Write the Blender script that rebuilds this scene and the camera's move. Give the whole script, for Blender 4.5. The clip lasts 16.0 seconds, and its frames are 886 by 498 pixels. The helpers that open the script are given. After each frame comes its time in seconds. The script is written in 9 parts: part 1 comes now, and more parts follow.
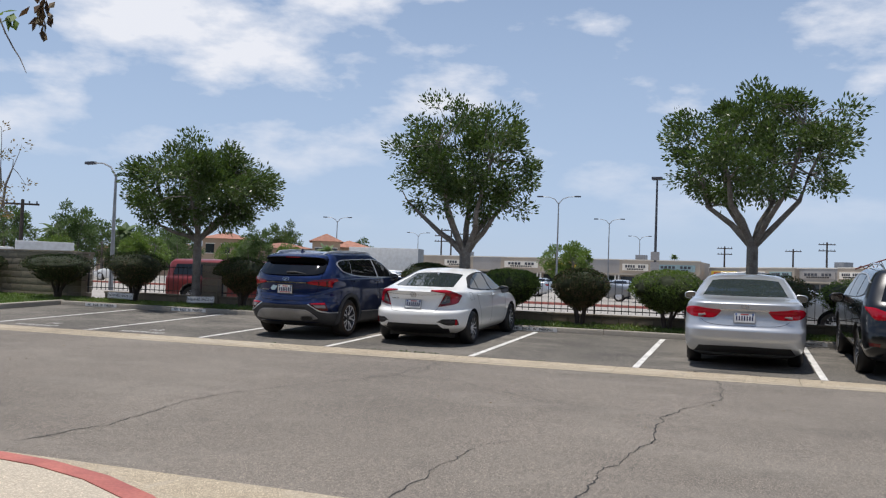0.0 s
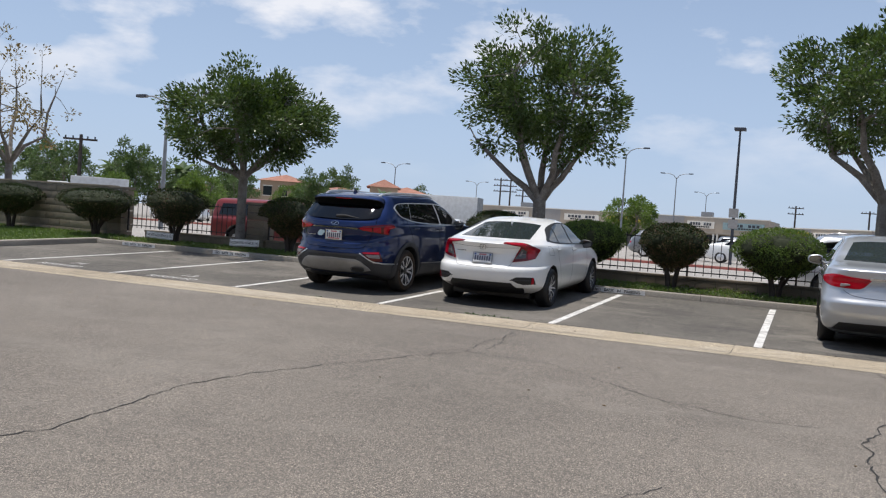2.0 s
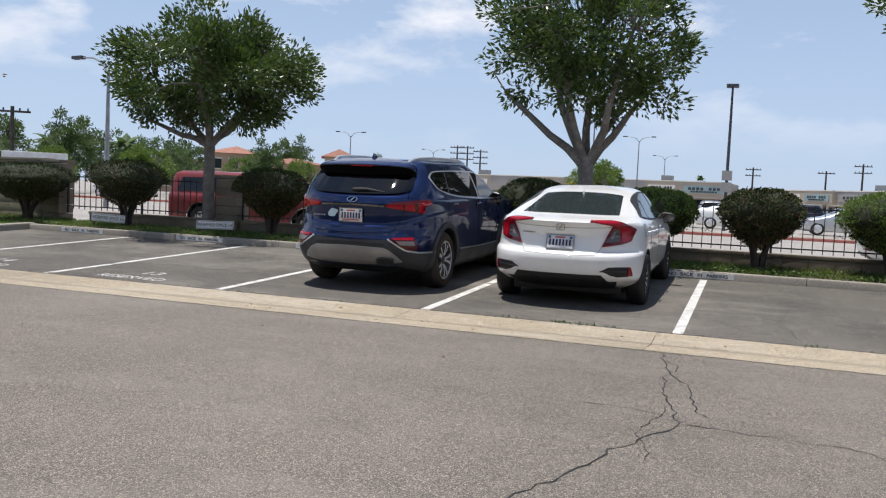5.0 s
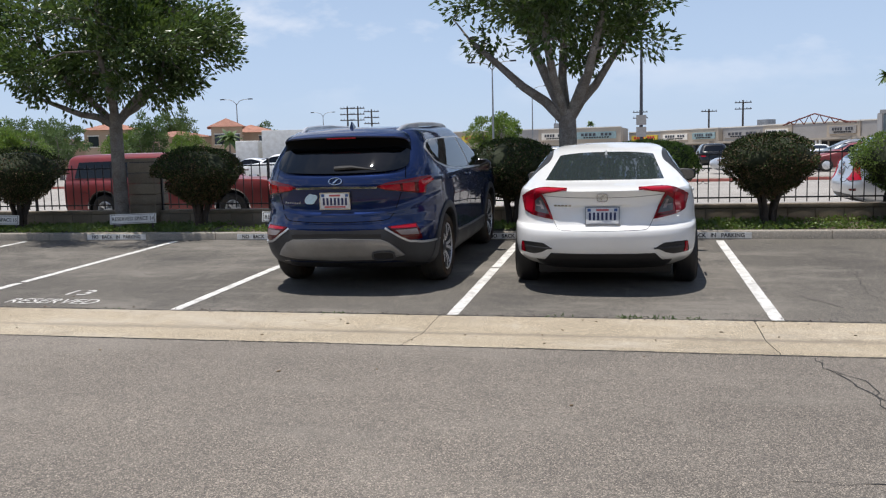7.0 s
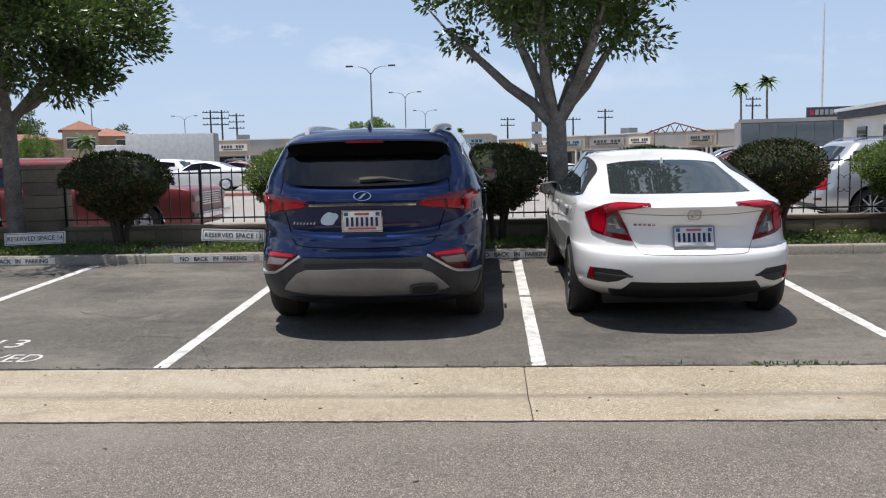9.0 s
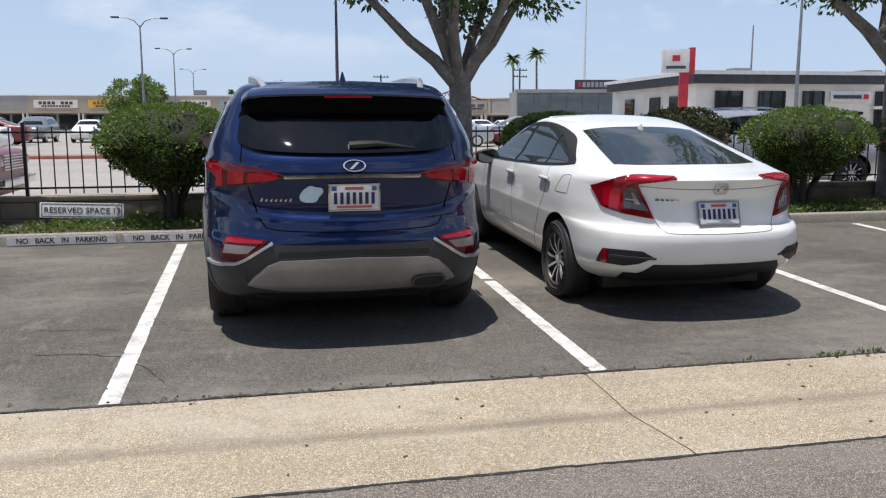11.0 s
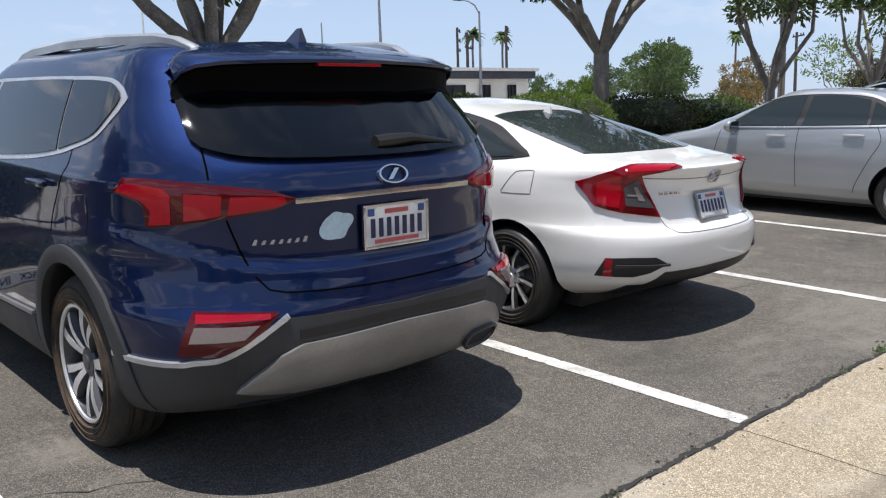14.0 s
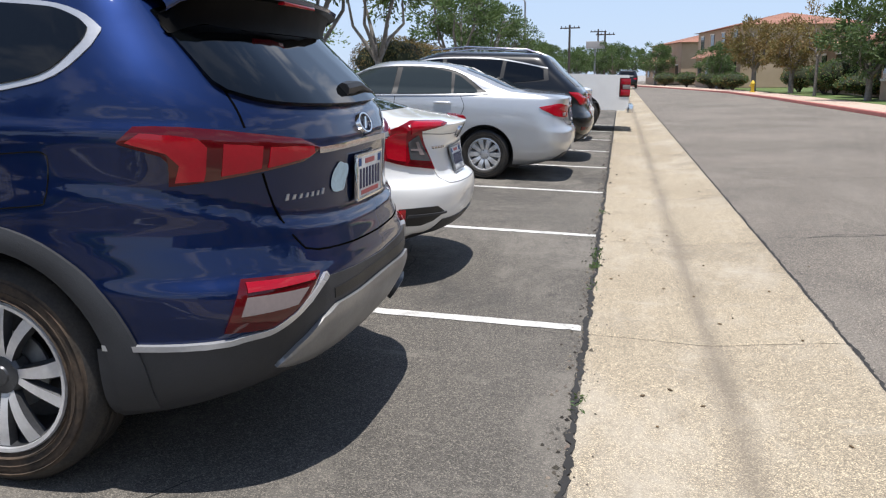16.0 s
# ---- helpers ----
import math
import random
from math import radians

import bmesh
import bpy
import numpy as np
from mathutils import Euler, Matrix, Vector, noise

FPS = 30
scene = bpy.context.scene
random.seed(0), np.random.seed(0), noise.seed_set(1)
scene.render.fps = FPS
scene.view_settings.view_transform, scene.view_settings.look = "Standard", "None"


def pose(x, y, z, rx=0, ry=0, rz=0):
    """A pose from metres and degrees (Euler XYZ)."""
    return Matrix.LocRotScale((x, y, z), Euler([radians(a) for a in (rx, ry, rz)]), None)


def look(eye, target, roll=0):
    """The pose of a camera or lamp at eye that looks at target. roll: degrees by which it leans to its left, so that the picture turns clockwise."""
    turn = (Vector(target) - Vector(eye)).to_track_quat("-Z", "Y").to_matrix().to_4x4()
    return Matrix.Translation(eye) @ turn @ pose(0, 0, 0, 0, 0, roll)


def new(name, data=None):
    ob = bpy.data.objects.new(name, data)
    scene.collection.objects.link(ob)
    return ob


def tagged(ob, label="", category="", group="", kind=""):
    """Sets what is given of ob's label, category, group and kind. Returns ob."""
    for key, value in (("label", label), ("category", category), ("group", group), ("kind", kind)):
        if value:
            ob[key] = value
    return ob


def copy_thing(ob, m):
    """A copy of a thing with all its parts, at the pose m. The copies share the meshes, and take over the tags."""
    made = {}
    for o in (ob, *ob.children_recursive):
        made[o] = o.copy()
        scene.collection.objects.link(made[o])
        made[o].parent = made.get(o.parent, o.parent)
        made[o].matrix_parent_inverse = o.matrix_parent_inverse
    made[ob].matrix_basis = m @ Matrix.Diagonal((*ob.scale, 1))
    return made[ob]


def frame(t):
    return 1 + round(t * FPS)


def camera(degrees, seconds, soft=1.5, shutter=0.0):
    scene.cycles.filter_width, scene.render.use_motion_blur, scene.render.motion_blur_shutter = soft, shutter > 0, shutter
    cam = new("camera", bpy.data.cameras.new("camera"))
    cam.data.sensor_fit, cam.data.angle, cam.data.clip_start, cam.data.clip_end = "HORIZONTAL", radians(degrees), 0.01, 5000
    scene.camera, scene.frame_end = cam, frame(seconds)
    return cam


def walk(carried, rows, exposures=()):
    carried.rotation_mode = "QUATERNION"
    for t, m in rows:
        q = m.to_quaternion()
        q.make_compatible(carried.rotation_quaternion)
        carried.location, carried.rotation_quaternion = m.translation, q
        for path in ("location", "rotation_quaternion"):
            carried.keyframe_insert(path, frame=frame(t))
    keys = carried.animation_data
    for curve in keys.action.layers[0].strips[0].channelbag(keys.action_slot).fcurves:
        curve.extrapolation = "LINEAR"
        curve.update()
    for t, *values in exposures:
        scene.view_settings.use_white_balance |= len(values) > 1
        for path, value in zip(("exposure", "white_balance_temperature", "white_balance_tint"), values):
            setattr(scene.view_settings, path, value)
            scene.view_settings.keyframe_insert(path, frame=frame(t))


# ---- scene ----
cam = camera(55.8, 16.0, soft=1.2)
PATH = [
    (0, (-0.133, -0.397, 1.323), (-0.814, 1.483, 1.39), 2.0),
    (0.5, (-0.336, 0.194, 1.325), (-1.014, 2.074, 1.411), 1.6),
    (1, (-0.64, 0.739, 1.306), (-1.298, 2.628, 1.322), 2.3),
    (1.5, (-0.913, 1.234, 1.309), (-1.683, 3.079, 1.241), 2.9),
    (2, (-1.228, 1.734, 1.294), (-2.027, 3.566, 1.234), 4.0),
    (2.5, (-1.564, 2.211, 1.287), (-2.362, 4.043, 1.21), 4.2),
    (3, (-1.993, 2.695, 1.247), (-2.758, 4.539, 1.126), 4.6),
    (3.5, (-2.405, 3.136, 1.262), (-3.153, 4.986, 1.128), 4.6),
    (3.7, (-2.595, 3.312, 1.233), (-3.344, 5.16, 1.077), 4.4),
    (5.8, (-4.542, 5.07, 1.358), (-5.125, 6.98, 1.254), -0.2),
    (6, (-4.709, 5.216, 1.383), (-5.255, 7.13, 1.188), -1.2),
    (6.5, (-5.159, 5.572, 1.405), (-5.64, 7.496, 1.148), -0.9),
    (7, (-5.622, 5.907, 1.411), (-6.061, 7.846, 1.19), -1.4),
    (7.5, (-6.095, 6.268, 1.44), (-6.484, 8.217, 1.213), -2.0),
    (8, (-6.583, 6.597, 1.446), (-6.888, 8.564, 1.251), -2.7),
    (8.5, (-7.042, 6.949, 1.46), (-7.256, 8.931, 1.302), -2.2),
    (9, (-7.496, 7.286, 1.463), (-7.611, 9.272, 1.249), -1.2),
    (9.2, (-7.658, 7.423, 1.462), (-7.706, 9.406, 1.201), -0.9),
    (11.3, (-9.318, 8.851, 1.455), (-8.802, 10.759, 1.152), 0.3),
    (11.5, (-9.453, 9.02, 1.454), (-8.873, 10.911, 1.155), 0.5),
    (12, (-9.755, 9.491, 1.47), (-9.024, 11.329, 1.172), -0.6),
    (12.5, (-10.006, 9.94, 1.444), (-9.125, 11.704, 1.107), -1.5),
    (13, (-10.229, 10.387, 1.433), (-9.201, 12.066, 1.076), -1.4),
    (13.5, (-10.383, 10.825, 1.421), (-9.222, 12.413, 1.059), -2.1),
    (14, (-10.551, 11.287, 1.412), (-9.232, 12.756, 1.091), -1.8),
    (14.5, (-10.751, 11.691, 1.385), (-9.303, 13.039, 1.095), -2.8),
    (15, (-11.046, 12.097, 1.369), (-9.415, 13.22, 1.088), -1.5),
    (15.5, (-11.339, 12.51, 1.316), (-9.527, 13.281, 0.969), -0.9),
    (16, (-11.592, 12.893, 1.353), (-9.675, 13.296, 0.949), -0.5),
]
walk(cam, [(t, look(eye, target, roll)) for t, eye, target, roll in PATH],
     exposures=[(0.0, -0.08, 6330, 12), (4.0, 0.04, 6350, 12), (9.0, 0.1, 6350, 12), (12.0, 0.08, 6370, 12), (14.0, 0.19, 6320, 12), (15.0, 0.21, 6280, 12), (16.0, 0.28, 6250, 12)])

# ---- light ----
SUN_ELEV, SUN_TURN = 80.5, -108.0          # height, and turn from +y towards +x
world = bpy.data.worlds.new("sky")
scene.world = world
world.use_nodes = True
wn, wl = world.node_tree.nodes, world.node_tree.links
wn.clear()
w_out = wn.new("ShaderNodeOutputWorld")
w_bg = wn.new("ShaderNodeBackground")
w_bg.inputs["Strength"].default_value = 0.099
w_sky = wn.new("ShaderNodeTexSky")
w_sky.sky_type = "NISHITA"
w_sky.sun_disc = False
w_sky.sun_elevation = radians(SUN_ELEV)
w_sky.sun_rotation = radians(SUN_TURN)
w_sky.air_density, w_sky.dust_density, w_sky.ozone_density = 1.0, 0.3, 2.0
# thin broken cloud over the blue
w_tc = wn.new("ShaderNodeTexCoord")
w_map = wn.new("ShaderNodeMapping")
w_map.inputs["Scale"].default_value = (1.0, 1.0, 2.4)
w_map.inputs["Location"].default_value = (0.35, 0.1, 0.6)
w_noise = wn.new("ShaderNodeTexNoise")
w_noise.inputs["Scale"].default_value = 4.0
w_noise.inputs["Detail"].default_value = 8
w_noise.inputs["Roughness"].default_value = 0.55
w_ramp = wn.new("ShaderNodeValToRGB")
w_ramp.color_ramp.elements[0].position = 0.505
w_ramp.color_ramp.elements[1].position = 0.62
w_mix = wn.new("ShaderNodeMix")
w_mix.data_type = "RGBA"
w_mix.inputs["B"].default_value = (8.8, 9.0, 9.4, 1)
wl.new(w_tc.outputs["Generated"], w_map.inputs["Vector"])
wl.new(w_map.outputs["Vector"], w_noise.inputs["Vector"])
wl.new(w_noise.outputs["Fac"], w_ramp.inputs["Fac"])
# the cloud thins out towards the horizon
w_sep = wn.new("ShaderNodeSeparateXYZ")
w_low = wn.new("ShaderNodeMapRange")
w_low.inputs["From Min"].default_value, w_low.inputs["From Max"].default_value = 0.05, 0.19
w_cut = wn.new("ShaderNodeMath")
w_cut.operation = "MULTIPLY"
wl.new(w_tc.outputs["Generated"], w_sep.inputs[0])
wl.new(w_sep.outputs["Z"], w_low.inputs["Value"])
wl.new(w_ramp.outputs["Color"], w_cut.inputs[0])
wl.new(w_low.outputs["Result"], w_cut.inputs[1])
w_high = wn.new("ShaderNodeMapRange")
w_high.inputs["From Min"].default_value, w_high.inputs["From Max"].default_value = 0.40, 0.75
w_high.inputs["To Min"].default_value, w_high.inputs["To Max"].default_value = 1.0, 0.15
w_few = wn.new("ShaderNodeMath")
w_few.operation = "MULTIPLY"
wl.new(w_sep.outputs["Z"], w_high.inputs["Value"])
wl.new(w_cut.outputs[0], w_few.inputs[0])
wl.new(w_high.outputs["Result"], w_few.inputs[1])
wl.new(w_few.outputs[0], w_mix.inputs["Factor"])
w_haze = wn.new("ShaderNodeMix")
w_haze.data_type = "RGBA"
w_thin = wn.new("ShaderNodeMapRange")
w_thin.inputs["From Min"].default_value, w_thin.inputs["From Max"].default_value = 0.10, 0.62
w_thin.inputs["To Min"].default_value, w_thin.inputs["To Max"].default_value = 0.78, 0.06
wl.new(w_sep.outputs["Z"], w_thin.inputs["Value"])
wl.new(w_thin.outputs["Result"], w_haze.inputs["Factor"])
w_haze.inputs["B"].default_value = (5.0, 6.3, 8.3, 1)
wl.new(w_sky.outputs["Color"], w_haze.inputs["A"])
wl.new(w_haze.outputs["Result"], w_mix.inputs["A"])
wl.new(w_mix.outputs["Result"], w_bg.inputs["Color"])
wl.new(w_bg.outputs["Background"], w_out.inputs["Surface"])

sun_data = bpy.data.lights.new("sun", "SUN")
sun_data.energy = 4.85
sun_data.angle = radians(0.53)
sun_data.color = (1.0, 0.95, 0.87)
sun = new("sun", sun_data)
_e, _a = radians(SUN_ELEV), radians(SUN_TURN)
sun.matrix_world = look((0, 0, 0), (-math.cos(_e) * math.sin(_a), -math.cos(_e) * math.cos(_a), -math.sin(_e)))


# ---- materials ----
def node_mat(name, color, rough=0.6, metal=0.0, spread=0.12, grain=0.10, big=0.8, fine=60.0, bump=0.0, bump_scale=None,
             coat=0.0, spec=0.5, tint=None, random_value=0.0, island=0.0, trans=0.0, space="Object", rough_spread=0.1):
    """Base colour broken up at two scales, roughness and relief."""
    m = bpy.data.materials.new(name)
    m.use_nodes = True
    n, l = m.node_tree.nodes, m.node_tree.links
    b = n["Principled BSDF"]
    b.inputs["Roughness"].default_value = rough
    b.inputs["Metallic"].default_value = metal
    b.inputs["Specular IOR Level"].default_value = spec
    if coat:
        b.inputs["Coat Weight"].default_value = coat
        b.inputs["Coat Roughness"].default_value = 0.03
    if trans:
        b.inputs["Transmission Weight"].default_value = trans
    tc = n.new("ShaderNodeTexCoord")
    n1, n2 = n.new("ShaderNodeTexNoise"), n.new("ShaderNodeTexNoise")
    n1.inputs["Scale"].default_value, n1.inputs["Detail"].default_value = big, 5
    n2.inputs["Scale"].default_value, n2.inputs["Detail"].default_value = fine, 3
    for q in (n1, n2):
        l.new(tc.outputs[space], q.inputs["Vector"])
    rgb = n.new("ShaderNodeMix")
    rgb.data_type = "RGBA"
    c2 = tint or tuple(c * (1 - 2 * spread) for c in color)
    rgb.inputs["A"].default_value = (*color, 1)
    rgb.inputs["B"].default_value = (*c2, 1)
    mr = n.new("ShaderNodeMapRange")
    mr.inputs["From Min"].default_value, mr.inputs["From Max"].default_value = 0.35, 0.68
    l.new(n1.outputs["Fac"], mr.inputs["Value"])
    l.new(mr.outputs["Result"], rgb.inputs["Factor"])
    val = n.new("ShaderNodeMapRange")
    val.inputs["From Min"].default_value, val.inputs["From Max"].default_value = 0.3, 0.7
    val.inputs["To Min"].default_value, val.inputs["To Max"].default_value = 1 - grain, 1 + grain
    l.new(n2.outputs["Fac"], val.inputs["Value"])
    hsv = n.new("ShaderNodeHueSaturation")
    l.new(rgb.outputs["Result"], hsv.inputs["Color"])
    last = val.outputs["Result"]
    if random_value or island:
        src = n.new("ShaderNodeObjectInfo") if random_value else n.new("ShaderNodeNewGeometry")
        out = src.outputs["Random"] if random_value else src.outputs["Random Per Island"]
        amount = random_value or island
        rr = n.new("ShaderNodeMapRange")
        rr.inputs["To Min"].default_value, rr.inputs["To Max"].default_value = 1 - amount, 1 + amount
        l.new(out, rr.inputs["Value"])
        mul = n.new("ShaderNodeMath")
        mul.operation = "MULTIPLY"
        l.new(last, mul.inputs[0])
        l.new(rr.outputs["Result"], mul.inputs[1])
        last = mul.outputs[0]
        if island:
            hh = n.new("ShaderNodeMapRange")
            hh.inputs["To Min"].default_value, hh.inputs["To Max"].default_value = 0.475, 0.525
            wn_ = n.new("ShaderNodeMath")
            wn_.operation = "FRACT"
            m10 = n.new("ShaderNodeMath")
            m10.operation = "MULTIPLY"
            m10.inputs[1].default_value = 7.31
            l.new(out, m10.inputs[0])
            l.new(m10.outputs[0], wn_.inputs[0])
            l.new(wn_.outputs[0], hh.inputs["Value"])
            l.new(hh.outputs["Result"], hsv.inputs["Hue"])
    l.new(last, hsv.inputs["Value"])
    l.new(hsv.outputs["Color"], b.inputs["Base Color"])
    ro = n.new("ShaderNodeMapRange")
    ro.inputs["From Min"].default_value, ro.inputs["From Max"].default_value = 0.3, 0.7
    ro.inputs["To Min"].default_value = max(0.0, rough * (1 - rough_spread))
    ro.inputs["To Max"].default_value = min(1.0, rough * (1 + rough_spread))
    l.new(n1.outputs["Fac"], ro.inputs["Value"])
    l.new(ro.outputs["Result"], b.inputs["Roughness"])
    if bump:
        n3 = n.new("ShaderNodeTexNoise")
        n3.inputs["Scale"].default_value, n3.inputs["Detail"].default_value = bump_scale or fine, 4
        l.new(tc.outputs[space], n3.inputs["Vector"])
        bp = n.new("ShaderNodeBump")
        bp.inputs["Strength"].default_value, bp.inputs["Distance"].default_value = bump, 0.01
        l.new(n3.outputs["Fac"], bp.inputs["Height"])
        l.new(bp.outputs["Normal"], b.inputs["Normal"])
    return m


def paving(name, color, tint, pale, dark, bump=0.5, stone=170.0, patches=0.35, amount=0.35):
    """Worn asphalt or concrete: aggregate, large faded patches, dark stains."""
    m = node_mat(name, color, 0.9, spread=0.1, grain=0.12, big=0.35, fine=45.0, tint=tint, spec=0.25)
    n, l = m.node_tree.nodes, m.node_tree.links
    b = n["Principled BSDF"]
    base = b.inputs["Base Color"].links[0].from_socket
    tc = n.new("ShaderNodeTexCoord")
    vor = n.new("ShaderNodeTexVoronoi")
    vor.inputs["Scale"].default_value = stone
    l.new(tc.outputs["Object"], vor.inputs["Vector"])
    r1 = n.new("ShaderNodeValToRGB")
    e = r1.color_ramp.elements
    e[0].position, e[0].color = 0.15, (0.50, 0.50, 0.50, 1)
    e[1].position, e[1].color = 0.9, (2.3, 2.2, 2.05, 1)
    q = e.new(0.62)
    q.color = (1.0, 0.99, 0.97, 1)
    l.new(vor.outputs["Color"], r1.inputs["Fac"])
    mx = n.new("ShaderNodeMix")
    mx.data_type, mx.blend_type = "RGBA", "MULTIPLY"
    mx.inputs["Factor"].default_value = amount
    l.new(base, mx.inputs["A"])
    l.new(r1.outputs["Color"], mx.inputs["B"])
    last = mx.outputs["Result"]
    for scale, lo, hi, colour, seed, stretch in ((0.9, 0.50, 0.70, pale, 3.0, (0.45, 1, 1)), (0.55, 0.54, 0.76, dark, 11.0, (1, 1.3, 1)), (2.6, 0.58, 0.74, dark, 23.0, (1, 1, 1)), (5.5, 0.56, 0.74, pale, 31.0, (1, 0.35, 1))):
        mp = n.new("ShaderNodeMapping")
        mp.inputs["Location"].default_value = (seed, seed * 0.7, 0)
        mp.inputs["Scale"].default_value = stretch
        nn = n.new("ShaderNodeTexNoise")
        nn.inputs["Scale"].default_value, nn.inputs["Detail"].default_value, nn.inputs["Roughness"].default_value = scale, 11, 0.76
        rr = n.new("ShaderNodeMapRange")
        rr.inputs["From Min"].default_value, rr.inputs["From Max"].default_value = lo, hi
        rr.inputs["To Max"].default_value = patches
        mm = n.new("ShaderNodeMix")
        mm.data_type = "RGBA"
        mm.inputs["B"].default_value = (*colour, 1)
        l.new(tc.outputs["Object"], mp.inputs["Vector"])
        l.new(mp.outputs["Vector"], nn.inputs["Vector"])
        l.new(nn.outputs["Fac"], rr.inputs["Value"])
        l.new(rr.outputs["Result"], mm.inputs["Factor"])
        l.new(last, mm.inputs["A"])
        last = mm.outputs["Result"]
    l.new(last, b.inputs["Base Color"])
    bp = n.new("ShaderNodeBump")
    bp.inputs["Strength"].default_value, bp.inputs["Distance"].default_value = bump, 0.004
    l.new(vor.outputs["Distance"], bp.inputs["Height"])
    l.new(bp.outputs["Normal"], b.inputs["Normal"])
    return m


M_ROAD = paving("road_asphalt", (0.196, 0.176, 0.153), (0.152, 0.138, 0.122), (0.245, 0.222, 0.190), (0.085, 0.078, 0.071), stone=200, patches=0.6, amount=1.0, bump=0.7)
M_LOT = paving("lot_asphalt", (0.140, 0.130, 0.115), (0.088, 0.083, 0.076), (0.235, 0.215, 0.185), (0.040, 0.040, 0.040), patches=0.9, amount=0.9, stone=230, bump=0.6)
M_FARLOT = paving("far_asphalt", (0.33, 0.31, 0.285), (0.28, 0.265, 0.245), (0.37, 0.35, 0.32), (0.2, 0.19, 0.175), stone=60)
M_GUTTER = paving("gutter_concrete", (0.365, 0.315, 0.236), (0.290, 0.248, 0.184), (0.45, 0.405, 0.33), (0.165, 0.140, 0.108), stone=250, patches=0.85, amount=0.9, bump=0.3)


def flow_stain(m, centre, reach, colour):
    """Dirt settled along the low line of a gutter, broken by noise."""
    n, l = m.node_tree.nodes, m.node_tree.links
    b = n["Principled BSDF"]
    base = b.inputs["Base Color"].links[0].from_socket
    tc, sp = n.new("ShaderNodeTexCoord"), n.new("ShaderNodeSeparateXYZ")
    mp = n.new("ShaderNodeMapping")
    mp.inputs["Scale"].default_value = (0.8, 6.0, 1)
    nn = n.new("ShaderNodeTexNoise")
    nn.inputs["Scale"].default_value, nn.inputs["Detail"].default_value = 1.3, 6
    sub, ab, dv, ad = [n.new("ShaderNodeMath") for _ in range(4)]
    sub.operation, ab.operation, dv.operation, ad.operation = "SUBTRACT", "ABSOLUTE", "DIVIDE", "ADD"
    sub.inputs[1].default_value, dv.inputs[1].default_value = centre, reach
    rr = n.new("ShaderNodeMapRange")
    rr.inputs["From Min"].default_value, rr.inputs["From Max"].default_value = 1.15, 0.45
    rr.inputs["To Max"].default_value = 0.62
    mm = n.new("ShaderNodeMix")
    mm.data_type = "RGBA"
    mm.inputs["B"].default_value = (*colour, 1)
    l.new(tc.outputs["Object"], sp.inputs[0])
    l.new(tc.outputs["Object"], mp.inputs["Vector"])
    l.new(mp.outputs["Vector"], nn.inputs["Vector"])
    l.new(sp.outputs["Y"], sub.inputs[0])
    l.new(sub.outputs[0], ab.inputs[0])
    l.new(ab.outputs[0], dv.inputs[0])
    l.new(dv.outputs[0], ad.inputs[0])
    l.new(nn.outputs["Fac"], ad.inputs[1])
    l.new(ad.outputs[0], rr.inputs["Value"])
    l.new(rr.outputs["Result"], mm.inputs["Factor"])
    l.new(base, mm.inputs["A"])
    l.new(mm.outputs["Result"], b.inputs["Base Color"])


flow_stain(M_GUTTER, 12.40, 0.16, (0.17, 0.145, 0.115))
M_KERB = paving("kerb_concrete", (0.31, 0.285, 0.245), (0.24, 0.22, 0.19), (0.40, 0.375, 0.33), (0.2, 0.18, 0.15), stone=140)
M_WALK = paving("walk_concrete", (0.46, 0.41, 0.33), (0.40, 0.35, 0.28), (0.54, 0.48, 0.4), (0.3, 0.26, 0.2), stone=140)
M_CRACK = node_mat("crack_fill", (0.03, 0.029, 0.028), 0.95, big=3, fine=90)
M_SOIL = node_mat("soil", (0.10, 0.075, 0.05), 0.95, big=2, fine=40, grain=0.3, bump=0.8)
M_LINE = node_mat("line_paint", (0.68, 0.67, 0.63), 0.8, big=9, fine=70, grain=0.25, tint=(0.42, 0.41, 0.39), bump=0.3)
M_STENCIL = node_mat("stencil_white", (0.84, 0.83, 0.80), 0.8, big=6, fine=55, grain=0.12, tint=(0.7, 0.69, 0.66))
M_SEAMGREY = node_mat("grey_seam", (0.20, 0.20, 0.20), 0.8, big=5, fine=60, spec=0.1)
M_REDKERB = node_mat("red_kerb_paint", (0.32, 0.095, 0.078), 0.75, big=4, fine=60, grain=0.15, tint=(0.42, 0.14, 0.11))
M_BLUEPAINT = node_mat("blue_paint", (0.05, 0.11, 0.30), 0.8, big=5, fine=60, tint=(0.09, 0.12, 0.2))
M_BLOCK = node_mat("wall_block", (0.27, 0.225, 0.165), 0.92, big=2.0, fine=70, grain=0.16, bump=0.6, random_value=0.14, tint=(0.2, 0.165, 0.12))
M_MORTAR = node_mat("mortar", (0.19, 0.165, 0.13), 0.95, big=2, fine=60)
M_IRON = node_mat("black_iron", (0.018, 0.018, 0.02), 0.45, big=8, fine=80, bump=0.1)
M_BARK = node_mat("grey_bark", (0.215, 0.198, 0.178), 0.95, big=7, fine=45, grain=0.3, bump=1.0, bump_scale=30, tint=(0.14, 0.12, 0.10))
M_STEM = node_mat("dark_stem_bark", (0.075, 0.058, 0.045), 0.95, big=7, fine=45, grain=0.3, bump=1.0, bump_scale=30, tint=(0.05, 0.04, 0.032))
M_LEAF = node_mat("tree_leaf", (0.080, 0.118, 0.032), 0.33, big=0.9, fine=9, grain=0.2, island=0.45, tint=(0.030, 0.056, 0.013), spec=0.45, trans=0.0)
